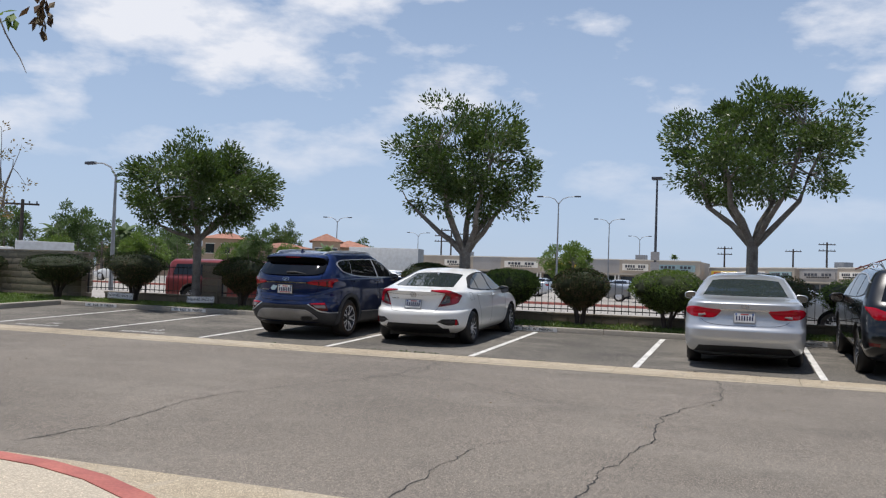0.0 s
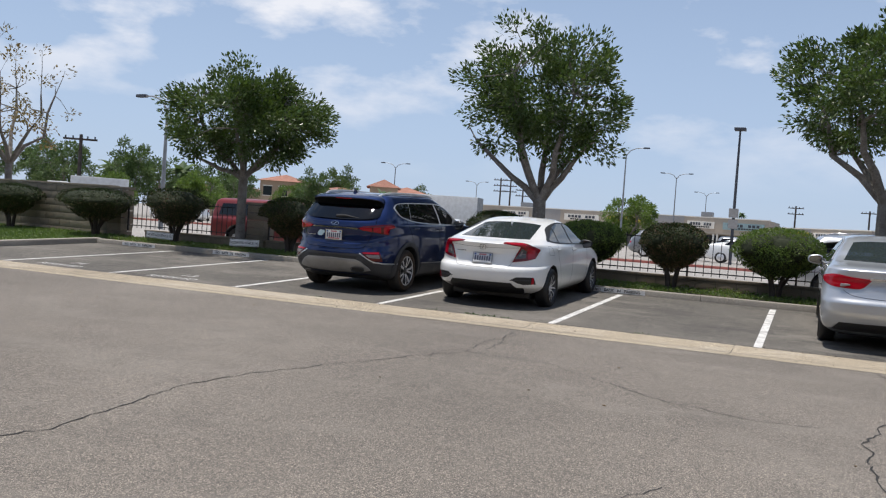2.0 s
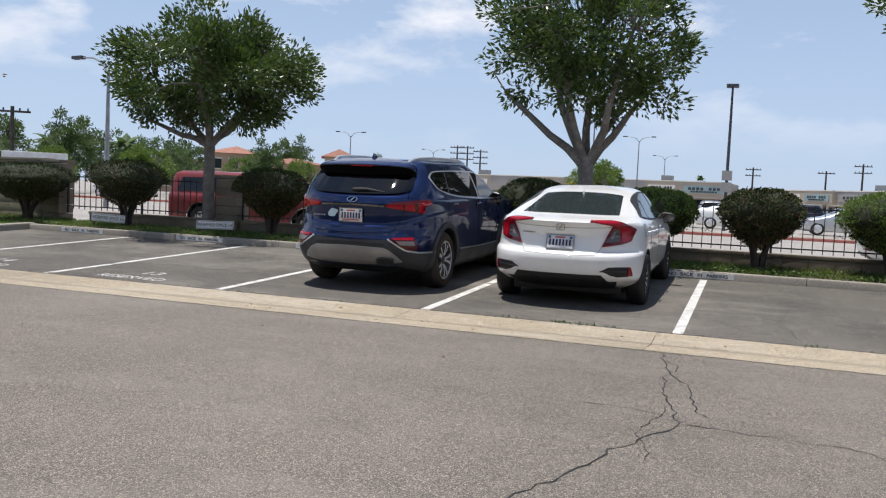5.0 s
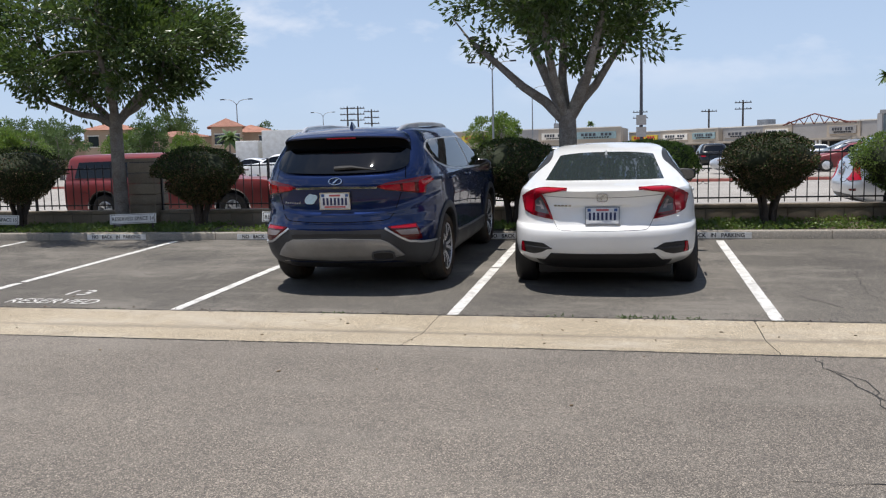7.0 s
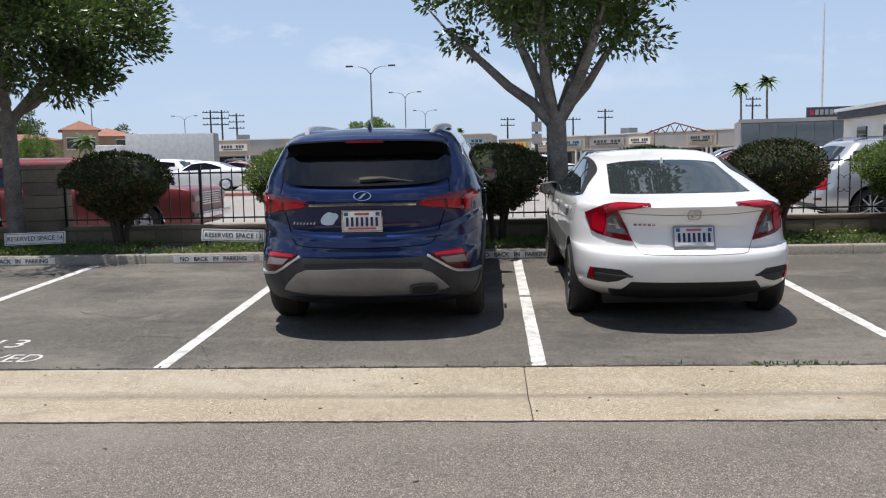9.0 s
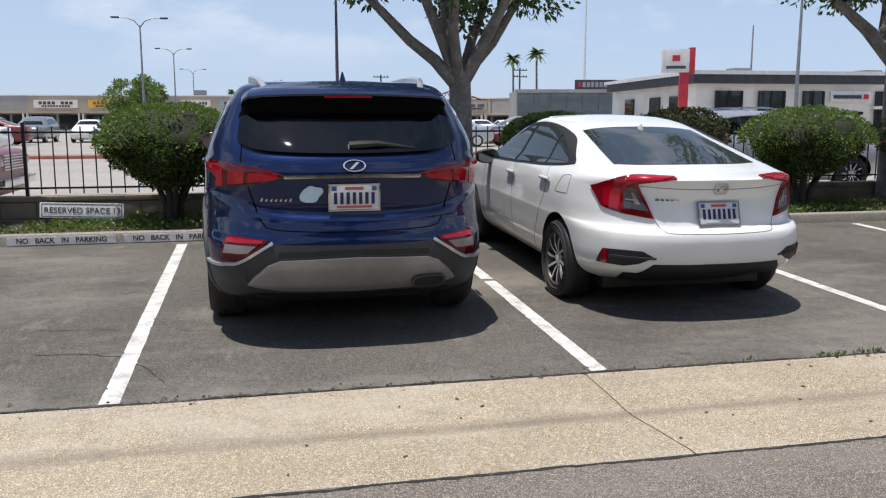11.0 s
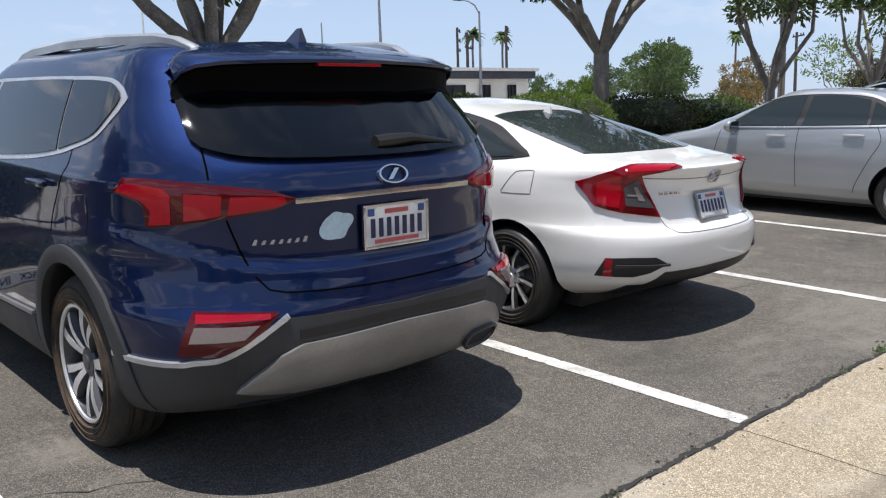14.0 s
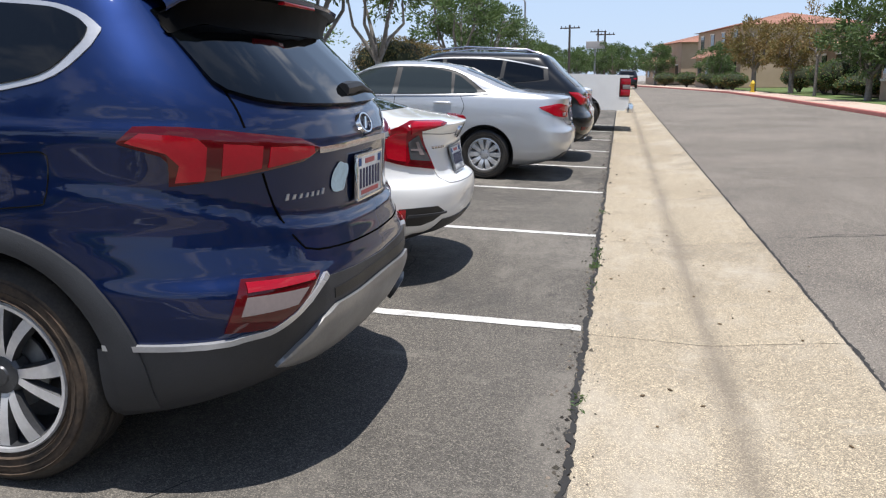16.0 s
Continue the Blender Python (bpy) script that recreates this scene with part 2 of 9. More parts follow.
M_LEAF_DARK = node_mat("hedge_leaf", (0.040, 0.064, 0.016), 0.7, big=3.0, fine=12, grain=0.25, island=0.5, tint=(0.026, 0.040, 0.012), spec=0.2)
M_LEAF_BROWN = node_mat("hedge_brown_leaf", (0.125, 0.078, 0.036), 0.75, big=3.0, fine=12, grain=0.25, island=0.5, tint=(0.05, 0.05, 0.018))
M_LEAF_BRIGHT = node_mat("bright_leaf", (0.15, 0.205, 0.042), 0.45, big=2.0, fine=12, grain=0.25, island=0.45, tint=(0.06, 0.11, 0.02))
M_LEAF_FAR = node_mat("far_leaf", (0.105, 0.155, 0.055), 0.6, big=0.5, fine=6, grain=0.25, island=0.4, tint=(0.06, 0.10, 0.034))
M_LEAF_RUST = node_mat("rust_leaf", (0.25, 0.165, 0.06), 0.6, big=0.8, fine=6, grain=0.25, island=0.4, tint=(0.13, 0.135, 0.04))
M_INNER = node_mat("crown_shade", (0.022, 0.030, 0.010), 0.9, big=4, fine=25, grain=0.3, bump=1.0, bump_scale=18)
M_IVY = node_mat("ivy_leaf", (0.135, 0.180, 0.045), 0.45, big=1.2, fine=14, grain=0.2, island=0.45, tint=(0.065, 0.105, 0.025))
M_GRASS = node_mat("lawn", (0.075, 0.13, 0.028), 0.85, big=0.6, fine=30, grain=0.3, bump=1.0, bump_scale=60, tint=(0.11, 0.14, 0.04))


def car_paint(name, color, metal=0.35, rough=0.32, spec=0.5):
    m = node_mat(name, color, rough, metal=metal, coat=1.0, big=2.5, fine=900, grain=0.10, spread=0.03, spec=spec)
    return m


M_BLUECAR = car_paint("navy_paint", (0.0046, 0.0158, 0.074), 0.88, 0.53, 0.2)
M_WHITECAR = car_paint("white_paint", (0.82, 0.82, 0.80), 0.0, 0.4)
M_SILVERCAR = car_paint("silver_paint", (0.52, 0.54, 0.565), 0.60, 0.34)
M_BLACKCAR = car_paint("black_paint", (0.004, 0.0045, 0.005), 0.0, 0.3, 0.2)
M_REDCAR = node_mat("faded_red_paint", (0.20, 0.024, 0.024), 0.38, big=1.6, fine=60, grain=0.1, tint=(0.14, 0.02, 0.02), coat=0.3)
M_GREYCAR = car_paint("grey_paint", (0.22, 0.23, 0.24), 0.5)
M_CLADDING = node_mat("grey_cladding", (0.036, 0.038, 0.043), 0.58, big=4, fine=220, grain=0.1, bump=0.12)
M_SILVERTRIM = node_mat("satin_silver_trim", (0.31, 0.31, 0.31), 0.42, metal=0.6, big=4, fine=90, grain=0.06)
M_MIRROR = node_mat("mirror_glass", (0.20, 0.21, 0.22), 0.04, metal=1.0, big=5, fine=50, grain=0.02)
M_CHROME = node_mat("chrome", (0.75, 0.75, 0.76), 0.12, metal=1.0, big=5, fine=50, grain=0.03)
M_BLACKPLASTIC = node_mat("black_plastic", (0.014, 0.014, 0.015), 0.5, big=5, fine=120, bump=0.1)
M_SPOILERBLACK = node_mat("spoiler_black", (0.0015, 0.0015, 0.0018), 0.5, big=5, fine=60, spec=0.05)
M_GLOSSBLACK = node_mat("gloss_black", (0.008, 0.008, 0.009), 0.12, big=5, fine=60, coat=0.6)
M_RUBBER = node_mat("tyre_rubber", (0.022, 0.021, 0.020), 0.85, big=9, fine=90, grain=0.2, tint=(0.05, 0.043, 0.035), bump=0.25)
M_RUBBER_DUSTY = node_mat("dusty_tyre_rubber", (0.085, 0.057, 0.037), 0.9, big=11, fine=70, grain=0.2, tint=(0.036, 0.029, 0.023), bump=0.25)
M_SATIN = node_mat("satin_bright_trim", (0.62, 0.63, 0.65), 0.30, metal=0.6, big=4, fine=90, grain=0.04)
M_SHUT = node_mat("shut_line_gap", (0.004, 0.004, 0.004), 0.9, big=5, fine=60, spec=0.0)
M_ALLOY = node_mat("machined_alloy", (0.74, 0.74, 0.75), 0.32, metal=0.5, big=6, fine=80, grain=0.05)
M_ALLOYDARK = node_mat("dark_alloy", (0.09, 0.092, 0.098), 0.4, metal=0.6, big=6, fine=80)
M_HUBCAP = node_mat("silver_hubcap", (0.60, 0.61, 0.62), 0.3, metal=0.55, big=6, fine=80, grain=0.05)
M_PLATE = node_mat("plate_white", (0.72, 0.73, 0.74), 0.45, big=9, fine=100, grain=0.05)
M_PLATEINK = node_mat("plate_ink", (0.02, 0.025, 0.09), 0.5)
M_PLATERED = node_mat("plate_red", (0.55, 0.12, 0.12), 0.5)
M_WHITE = node_mat("white_coating", (0.74, 0.74, 0.72), 0.6, big=3, fine=50, grain=0.05, tint=(0.62, 0.61, 0.58))
M_BLACKINK = node_mat("black_ink", (0.02, 0.02, 0.022), 0.7)
M_STICKER = node_mat("pale_blue_sticker", (0.55, 0.72, 0.80), 0.5)


def lamp_mat(name, color, rough=0.08):
    m = node_mat(name, color, rough, big=6, fine=70, grain=0.05, coat=0.3, spec=0.35, spread=0.03)
    return m


M_REDLAMP = lamp_mat("red_lens", (0.37, 0.003, 0.014))
M_MIDREDLAMP = lamp_mat("deep_red_lens", (0.20, 0.0025, 0.009))
M_DARKREDLAMP = lamp_mat("dark_red_lens", (0.085, 0.0018, 0.0045))
M_CLEARLAMP = lamp_mat("clear_lens", (0.24, 0.20, 0.195), 0.12)
M_SMOKELAMP = lamp_mat("smoked_lens", (0.070, 0.070, 0.075), 0.10)
M_AMBER = lamp_mat("amber_lens", (0.6, 0.2, 0.03))


def glass_mat(name, color, through_=0.0):
    m = bpy.data.materials.new(name)
    m.use_nodes = True
    n, l = m.node_tree.nodes, m.node_tree.links
    b = n["Principled BSDF"]
    b.inputs["Base Color"].default_value = (*color, 1)
    b.inputs["Roughness"].default_value = 0.02
    b.inputs["IOR"].default_value = 1.5
    b.inputs["Specular IOR Level"].default_value = 0.5
    if through_:
        b.inputs["Transmission Weight"].default_value = through_
    return m


M_TINT = glass_mat("privacy_glass", (0.002, 0.0025, 0.003))
M_CARGLASS = glass_mat("car_glass", (0.026, 0.034, 0.036))
M_WINDOW = glass_mat("window_glass", (0.03, 0.035, 0.04))
M_PALEGLASS = glass_mat("pale_office_glass", (0.16, 0.19, 0.20))
M_STUCCO = node_mat("tan_stucco", (0.46, 0.34, 0.24), 0.9, big=0.5, fine=30, bump=0.4, tint=(0.4, 0.29, 0.2))
M_CREAM = node_mat("cream_stucco", (0.84, 0.81, 0.74), 0.9, big=0.5, fine=30, bump=0.3, tint=(0.70, 0.66, 0.58))
M_TILE = node_mat("clay_roof_tile", (0.33, 0.155, 0.105), 0.85, big=1.2, fine=14, grain=0.3, tint=(0.26, 0.13, 0.09), random_value=0.2, bump=0.5)
M_STORE = node_mat("beige_storefront", (0.44, 0.38, 0.31), 0.9, big=0.3, fine=10, tint=(0.38, 0.33, 0.27))
M_GREYWALL = node_mat("grey_storefront", (0.36, 0.35, 0.34), 0.9, big=0.3, fine=10, tint=(0.30, 0.29, 0.28))
M_POLE = node_mat("galvanised_steel", (0.30, 0.31, 0.32), 0.5, metal=0.6, big=3, fine=40)
M_WOODPOLE = node_mat("utility_pole_wood", (0.075, 0.062, 0.054), 0.9, big=3, fine=40, grain=0.3)
M_YELLOW = node_mat("yellow_sign", (0.72, 0.52, 0.06), 0.6, big=3, fine=30)
M_REDSIGN = node_mat("red_sign", (0.55, 0.03, 0.05), 0.5, big=3, fine=30)
M_TEAL = node_mat("teal_sign", (0.30, 0.42, 0.44), 0.6, big=3, fine=30)
M_NAVYTRIM = node_mat("dark_fascia", (0.06, 0.065, 0.08), 0.7, big=3, fine=30)
M_HYDRANT = node_mat("hydrant_yellow", (0.70, 0.48, 0.03), 0.5, big=5, fine=30)
M_GRIT = node_mat("grit", (0.15, 0.125, 0.095), 0.95, big=5, fine=60, island=0.8, tint=(0.06, 0.055, 0.05))
M_DEBRIS = node_mat("dry_leaf", (0.16, 0.11, 0.06), 0.9, big=5, fine=30, random_value=0.4)


# ---- helpers ----
def mesh_from(bm, name="mesh", smooth=None):
    me = bpy.data.meshes.new(name)
    bm.to_mesh(me)
    bm.free()
    if smooth is not None:
        me.shade_smooth()
        if smooth < 180:
            me.set_sharp_from_angle(angle=radians(smooth))
    return me


def part(name, bm, material, parent=None, label="", smooth=35, m=None):
    """One mesh object under a thing or part."""
    me = bm if isinstance(bm, bpy.types.Mesh) else mesh_from(bm, name, smooth)
    for q in (material if isinstance(material, (list, tuple)) else [material]):
        if q and q.name not in [x.name for x in me.materials if x]:
            me.materials.append(q)
    ob = new(name, me)
    ob.parent = parent
    if m is not None:
        ob.matrix_basis = m
    if label:
        tagged(ob, label)
    return ob


def thing(name, label, category, group="", kind="", m=None):
    ob = new(name)
    ob.empty_display_size = 0.2
    if m is not None:
        ob.matrix_basis = m
    return tagged(ob, label, category, group, kind)


def structure(name, bm, material, label="", smooth=35, category="structure"):
    ob = part(name, bm, material, None, label or name.replace("_", " "), smooth)
    return tagged(ob, category=category, kind="structure")


def box(bm, x0, x1, y0, y1, z0, z1, bevel=0.0, mi=0):
    vs = [bm.verts.new((x, y, z)) for x in (x0, x1) for y in (y0, y1) for z in (z0, z1)]
    fs = []
    for q in ((0, 1, 3, 2), (4, 6, 7, 5), (0, 4, 5, 1), (2, 3, 7, 6), (0, 2, 6, 4), (1, 5, 7, 3)):
        f = bm.faces.new([vs[i] for i in q])
        f.material_index = mi
        fs.append(f)
    if bevel:
        es = list({e for f in fs for e in f.edges})
        r = bmesh.ops.bevel(bm, geom=es, offset=bevel, segments=2, affect="EDGES", profile=0.7)
        for f in r["faces"]:
            f.material_index = mi
    return fs


def boxm(x0, x1, y0, y1, z0, z1, bevel=0.0):
    bm = bmesh.new()
    box(bm, x0, x1, y0, y1, z0, z1, bevel)
    return bm


def tube(bm, pts, radii, seg=8, cap=True, mi=0):
    """A tapered tube through points."""
    pts = [Vector(p) for p in pts]
    if not isinstance(radii, (list, tuple)):
        radii = [radii] * len(pts)
    rings = []
    ref = Vector((0.3, 0.2, 1)).normalized()
    for i, p in enumerate(pts):
        d = (pts[min(i + 1, len(pts) - 1)] - pts[max(i - 1, 0)]).normalized()
        if abs(d.dot(ref)) > 0.95:
            ref = Vector((1, 0.1, 0.2)).normalized()
        a = d.cross(ref).normalized()
        b = d.cross(a)
        rings.append([bm.verts.new(p + radii[i] * (a * math.cos(6.2832 * k / seg) + b * math.sin(6.2832 * k / seg))) for k in range(seg)])
    for r0, r1 in zip(rings, rings[1:]):
        for k in range(seg):
            f = bm.faces.new((r0[k], r0[(k + 1) % seg], r1[(k + 1) % seg], r1[k]))
            f.material_index = mi
    if cap:
        for r in (rings[0], list(reversed(rings[-1]))):
            bm.faces.new(r).material_index = mi
    return rings


def lathe(bm, profile, seg=32, axis="z", mi=0):
    """Turn (radius, height) pairs about an axis."""
    rings = []
    for r, h in profile:
        ring = []
        for k in range(seg):
            a = 6.28318 * k / seg
            c, s = r * math.cos(a), r * math.sin(a)
            ring.append(bm.verts.new((c, s, h) if axis == "z" else (h, c, s)))
        rings.append(ring)
    for r0, r1 in zip(rings, rings[1:]):
        for k in range(seg):
            bm.faces.new((r0[k], r0[(k + 1) % seg], r1[(k + 1) % seg], r1[k])).material_index = mi
    return rings


def text_mesh(words, size, depth=0.0, bold=0.0):
    """Flat letters in the built-in font, as a mesh centred on the origin in the xy plane."""
    cu = bpy.data.curves.new("letters", "FONT")
    cu.body, cu.size, cu.align_x, cu.align_y, cu.extrude = words, size, "CENTER", "CENTER", depth
    cu.offset = bold
    ob = bpy.data.objects.new("letters", cu)
    scene.collection.objects.link(ob)
    dg = bpy.context.evaluated_depsgraph_get()
    me = bpy.data.meshes.new_from_object(ob.evaluated_get(dg))
    bpy.data.objects.remove(ob)
    return me


# ---- ground ----
STALL = 2.72
LINE_X = [-7.17 + STALL * k for k in range(-6, 8)]     # stall lines, west to east


def lot_z(y):
    return 0.005 + (y - 13.05) * 0.0365


def road_z(y):
    pts = [(-40, 0.0), (3.0, 0.04), (4.6, 0.06), (7.0, 0.11), (9.0, 0.10), (11.75, 0.03)]
    return lerp_table2(pts, y)


def lerp_table2(pts, y):
    if y <= pts[0][0]:
        return pts[0][1]
    for a, b in zip(pts, pts[1:]):
        if y <= b[0]:
            return a[1] + (b[1] - a[1]) * (y - a[0]) / (b[0] - a[0])
    return pts[-1][1]


def sheet(xs, ys, zf):
    bm = bmesh.new()
    grid = [[bm.verts.new((x, y, zf(x, y))) for x in xs] for y in ys]
    for r0, r1 in zip(grid, grid[1:]):
        for k in range(len(xs) - 1):
            bm.faces.new((r0[k], r0[k + 1], r1[k + 1], r1[k]))
    return bm


def under(y):
    return 0.13 if y > 19.7 else -0.10


ground = structure("ground", sheet([-1500, -400, -60, -30, 0, 30, 60, 400, 1500], [-1500, -300, -30, 0, 13, 19.69, 19.71, 40, 80, 160, 400, 2000], lambda x, y: under(y)), M_FARLOT, "pale worn asphalt of the far car park", category="ground")
XS = [-70, -40, -30, -20, -10, 0, 10, 20, 40, 80, 160]
structure("road", sheet(XS, [-30, -10, 0, 3.0, 4.6, 5.8, 7.0, 8.0, 9.0, 10.4, 11.75], lambda x, y: road_z(y)), M_ROAD, "grey-brown worn asphalt road with cracks", category="road")
structure("parking_lot", sheet([-40, -30, -20, -10, 0, 10, 20, 45], [13.02, 14, 15.5, 17.0, 18.0], lambda x, y: lot_z(y)), M_LOT, "dark patched asphalt of the parking stalls", category="parking lot")

# concrete valley gutter, cast in bays
random.seed(4)
gutter = structure("gutter", sheet([-70, 160], [11.6, 13.2], lambda x, y: -0.06), M_CRACK, "pale tan concrete valley gutter in cast bays", category="gutter")
GY = [(11.75, 0.032), (11.80, 0.034), (12.10, 0.010), (12.36, -0.014), (12.46, -0.016), (12.70, 0.0), (13.0, 0.012), (13.02, 0.008)]
bays = [-70, -50, -34, -25.8, -20.5, -15.2, -12.6, -7.28, -4.64, -2.0]
while bays[-1] < 30:
    bays.append(bays[-1] + 2.64)
bays += [45, 70, 110, 160]
for a, b in zip(bays, bays[1:]):
    bm = sheet([a + 0.003, a + 0.02, 0.5 * (a + b), b - 0.02, b - 0.003], [y for y, z in GY], lambda x, y: dict(GY)[y] - (0.004 if min(x - a, b - x) < 0.01 else 0))
    part("gutter_bay", bm, M_GUTTER, gutter)

# cracks: ragged dark ribbons that lie on a surface
def crack(pts, zf, width=0.012, rag=0.05, seed=1, step=0.07):
    rnd = random.Random(seed)
    bm = bmesh.new()
    line = []
    for (x0, y0), (x1, y1) in zip(pts, pts[1:]):
        n = max(2, int(math.hypot(x1 - x0, y1 - y0) / step))
        for k in range(n):
            f = k / n
            line.append((x0 + (x1 - x0) * f, y0 + (y1 - y0) * f))
    line.append(pts[-1])
    prev = None
    ox = oy = 0
    for i, (x, y) in enumerate(line):
        ox, oy = ox * 0.75 + rnd.uniform(-rag, rag) * 0.5, oy * 0.75 + rnd.uniform(-rag, rag) * 0.5
        x0, y0 = line[max(i - 1, 0)]
        x1, y1 = line[min(i + 1, len(line) - 1)]
        d = math.hypot(x1 - x0, y1 - y0) or 1
        nx, ny = -(y1 - y0) / d, (x1 - x0) / d
        w = width * rnd.uniform(0.25, 1.0) * (0.3 if i in (0, len(line) - 1) else 1)
        cx, cy = x + ox, y + oy
        cur = (bm.verts.new((cx + nx * w, cy + ny * w, zf(cy) + 0.003)), bm.verts.new((cx - nx * w, cy - ny * w, zf(cy) + 0.003)))
        if prev:
            bm.faces.new((prev[0], prev[1], cur[1], cur[0]))
        prev = cur
    return bm


def worn_stripe(bm, x, y0, y1, w, seed):
    """A painted line with frayed edges, chipped through where cracks cross it."""
    rnd = random.Random(seed)
    n = int((y1 - y0) / 0.022)
    prev, a, b, gap = None, 0.0, 0.0, 0
    for k in range(n + 1):
        y = y0 + (y1 - y0) * k / n
        a = 0.6 * a + rnd.uniform(-1, 1) * 0.0016
        b = 0.6 * b + rnd.uniform(-1, 1) * 0.0016
        chip = rnd.uniform(0.004, 0.02) if rnd.random() < 0.05 else 0.0
        side = rnd.random() < 0.5
        if gap == 0 and rnd.random() < 0.003:
            gap = rnd.randint(1, 2)
        cur = None
        if gap:
            gap -= 1
        else:
            z = lot_z(y) + 0.004
            cur = (bm.verts.new((x - w / 2 + a + (chip if side else 0), y, z)), bm.verts.new((x + w / 2 + b - (0 if side else chip), y, z)))
            if prev:
                bm.faces.new((prev[0], cur[0], cur[1], prev[1]))
        prev = cur


for x in LINE_X:
    bm = bmesh.new()
    worn_stripe(bm, x, 13.06, 17.75, 0.105, int(x * 10))
    tagged(part("stall_line", bm, M_LINE, None, "worn white painted stall line on dark asphalt"), category="road marking", kind="structure")


# ---- cars ----
from mathutils.bvhtree import BVHTree


def smooth_rows(rows, n=3):
    """Monotone cubic between the rows, n steps each."""
    rows = np.array(rows, float)
    z = rows[:, 0]
    h = np.diff(z)
    d = np.diff(rows[:, 1:], axis=0) / h[:, None]
    m = np.zeros_like(rows[:, 1:])
    m[0], m[-1] = d[0], d[-1]
    for i in range(1, len(z) - 1):
        for c in range(m.shape[1]):
            if d[i - 1, c] * d[i, c] > 0:
                w1, w2 = 2 * h[i] + h[i - 1], h[i] + 2 * h[i - 1]
                m[i, c] = (w1 + w2) / (w1 / d[i - 1, c] + w2 / d[i, c])
    out = []
    for i in range(len(z) - 1):
        for k in range(n):
            s = k / n
            a, b, c, e = 2 * s ** 3 - 3 * s ** 2 + 1, s ** 3 - 2 * s ** 2 + s, -2 * s ** 3 + 3 * s ** 2, s ** 3 - s ** 2
            out.append([z[i] + s * h[i], *(a * rows[i, 1:] + b * h[i] * m[i] + c * rows[i + 1, 1:] + e * h[i] * m[i + 1])])
    out.append(list(rows[-1]))
    return out


def outline(w, yr, dr, yf, df, nr, nf, q=14, side=26):
    """Half a waterline, from the middle of the tail round to the middle of the nose."""
    pts = []
    for i in range(q + 1):
        a = (i / q) ** 0.85 * math.pi / 2
        pts.append((w * math.sin(a) ** (2 / nr), yr + dr * (1 - math.cos(a) ** (2 / nr))))
    y0, y1 = yr + dr, yf - df
    for i in range(1, side):
        pts.append((w, y0 + (y1 - y0) * i / side))
    for i in range(q + 1):
        a = (1 - (i / q)) ** 0.85 * math.pi / 2
        pts.append((w * math.sin(a) ** (2 / nf), yf - df * (1 - math.cos(a) ** (2 / nf))))
    return pts


def body_shell(rows, crown=0.03, nr=3.2, nf=2.6, bulge=0.012, steps=3):
    """A closed body lofted through waterlines (z, half width, tail y, tail depth, nose y, nose depth)."""
    bm = bmesh.new()
    levels = smooth_rows(rows, steps)
    rings = []
    for z, w, yr, dr, yf, df in levels:
        half = outline(w, yr, dr, yf, df, nr(z) if callable(nr) else nr, nf)
        ym = 0.5 * (yr + yf)
        full = [(x, y) for x, y in half] + [(-x, y) for x, y in reversed(half[1:-1])]
        rings.append([bm.verts.new((x * (1 + bulge * (1 - ((y - ym) / (yf - yr) * 2) ** 2)), y, z)) for x, y in full])
    n = len(rings[0])
    for r0, r1 in zip(rings, rings[1:]):
        for k in range(n):
            bm.faces.new((r0[k], r0[(k + 1) % n], r1[(k + 1) % n], r1[k]))
    bm.faces.new(list(reversed(rings[0])))
    top = levels[-1]
    yc = 0.5 * (top[2] + top[4])
    last = rings[-1]
    base = [v.co.copy() for v in last]
    for s in (0.86, 0.66, 0.42, 0.18):
        ring = [bm.verts.new((c.x * s, yc + (c.y - yc) * s, top[0] + crown * (1 - s * s))) for c in base]
        for k in range(n):
            bm.faces.new((last[k], last[(k + 1) % n], ring[(k + 1) % n], ring[k]))
        last = ring
    bm.faces.new(last)
    bmesh.ops.recalc_face_normals(bm, faces=bm.faces)
    return bm


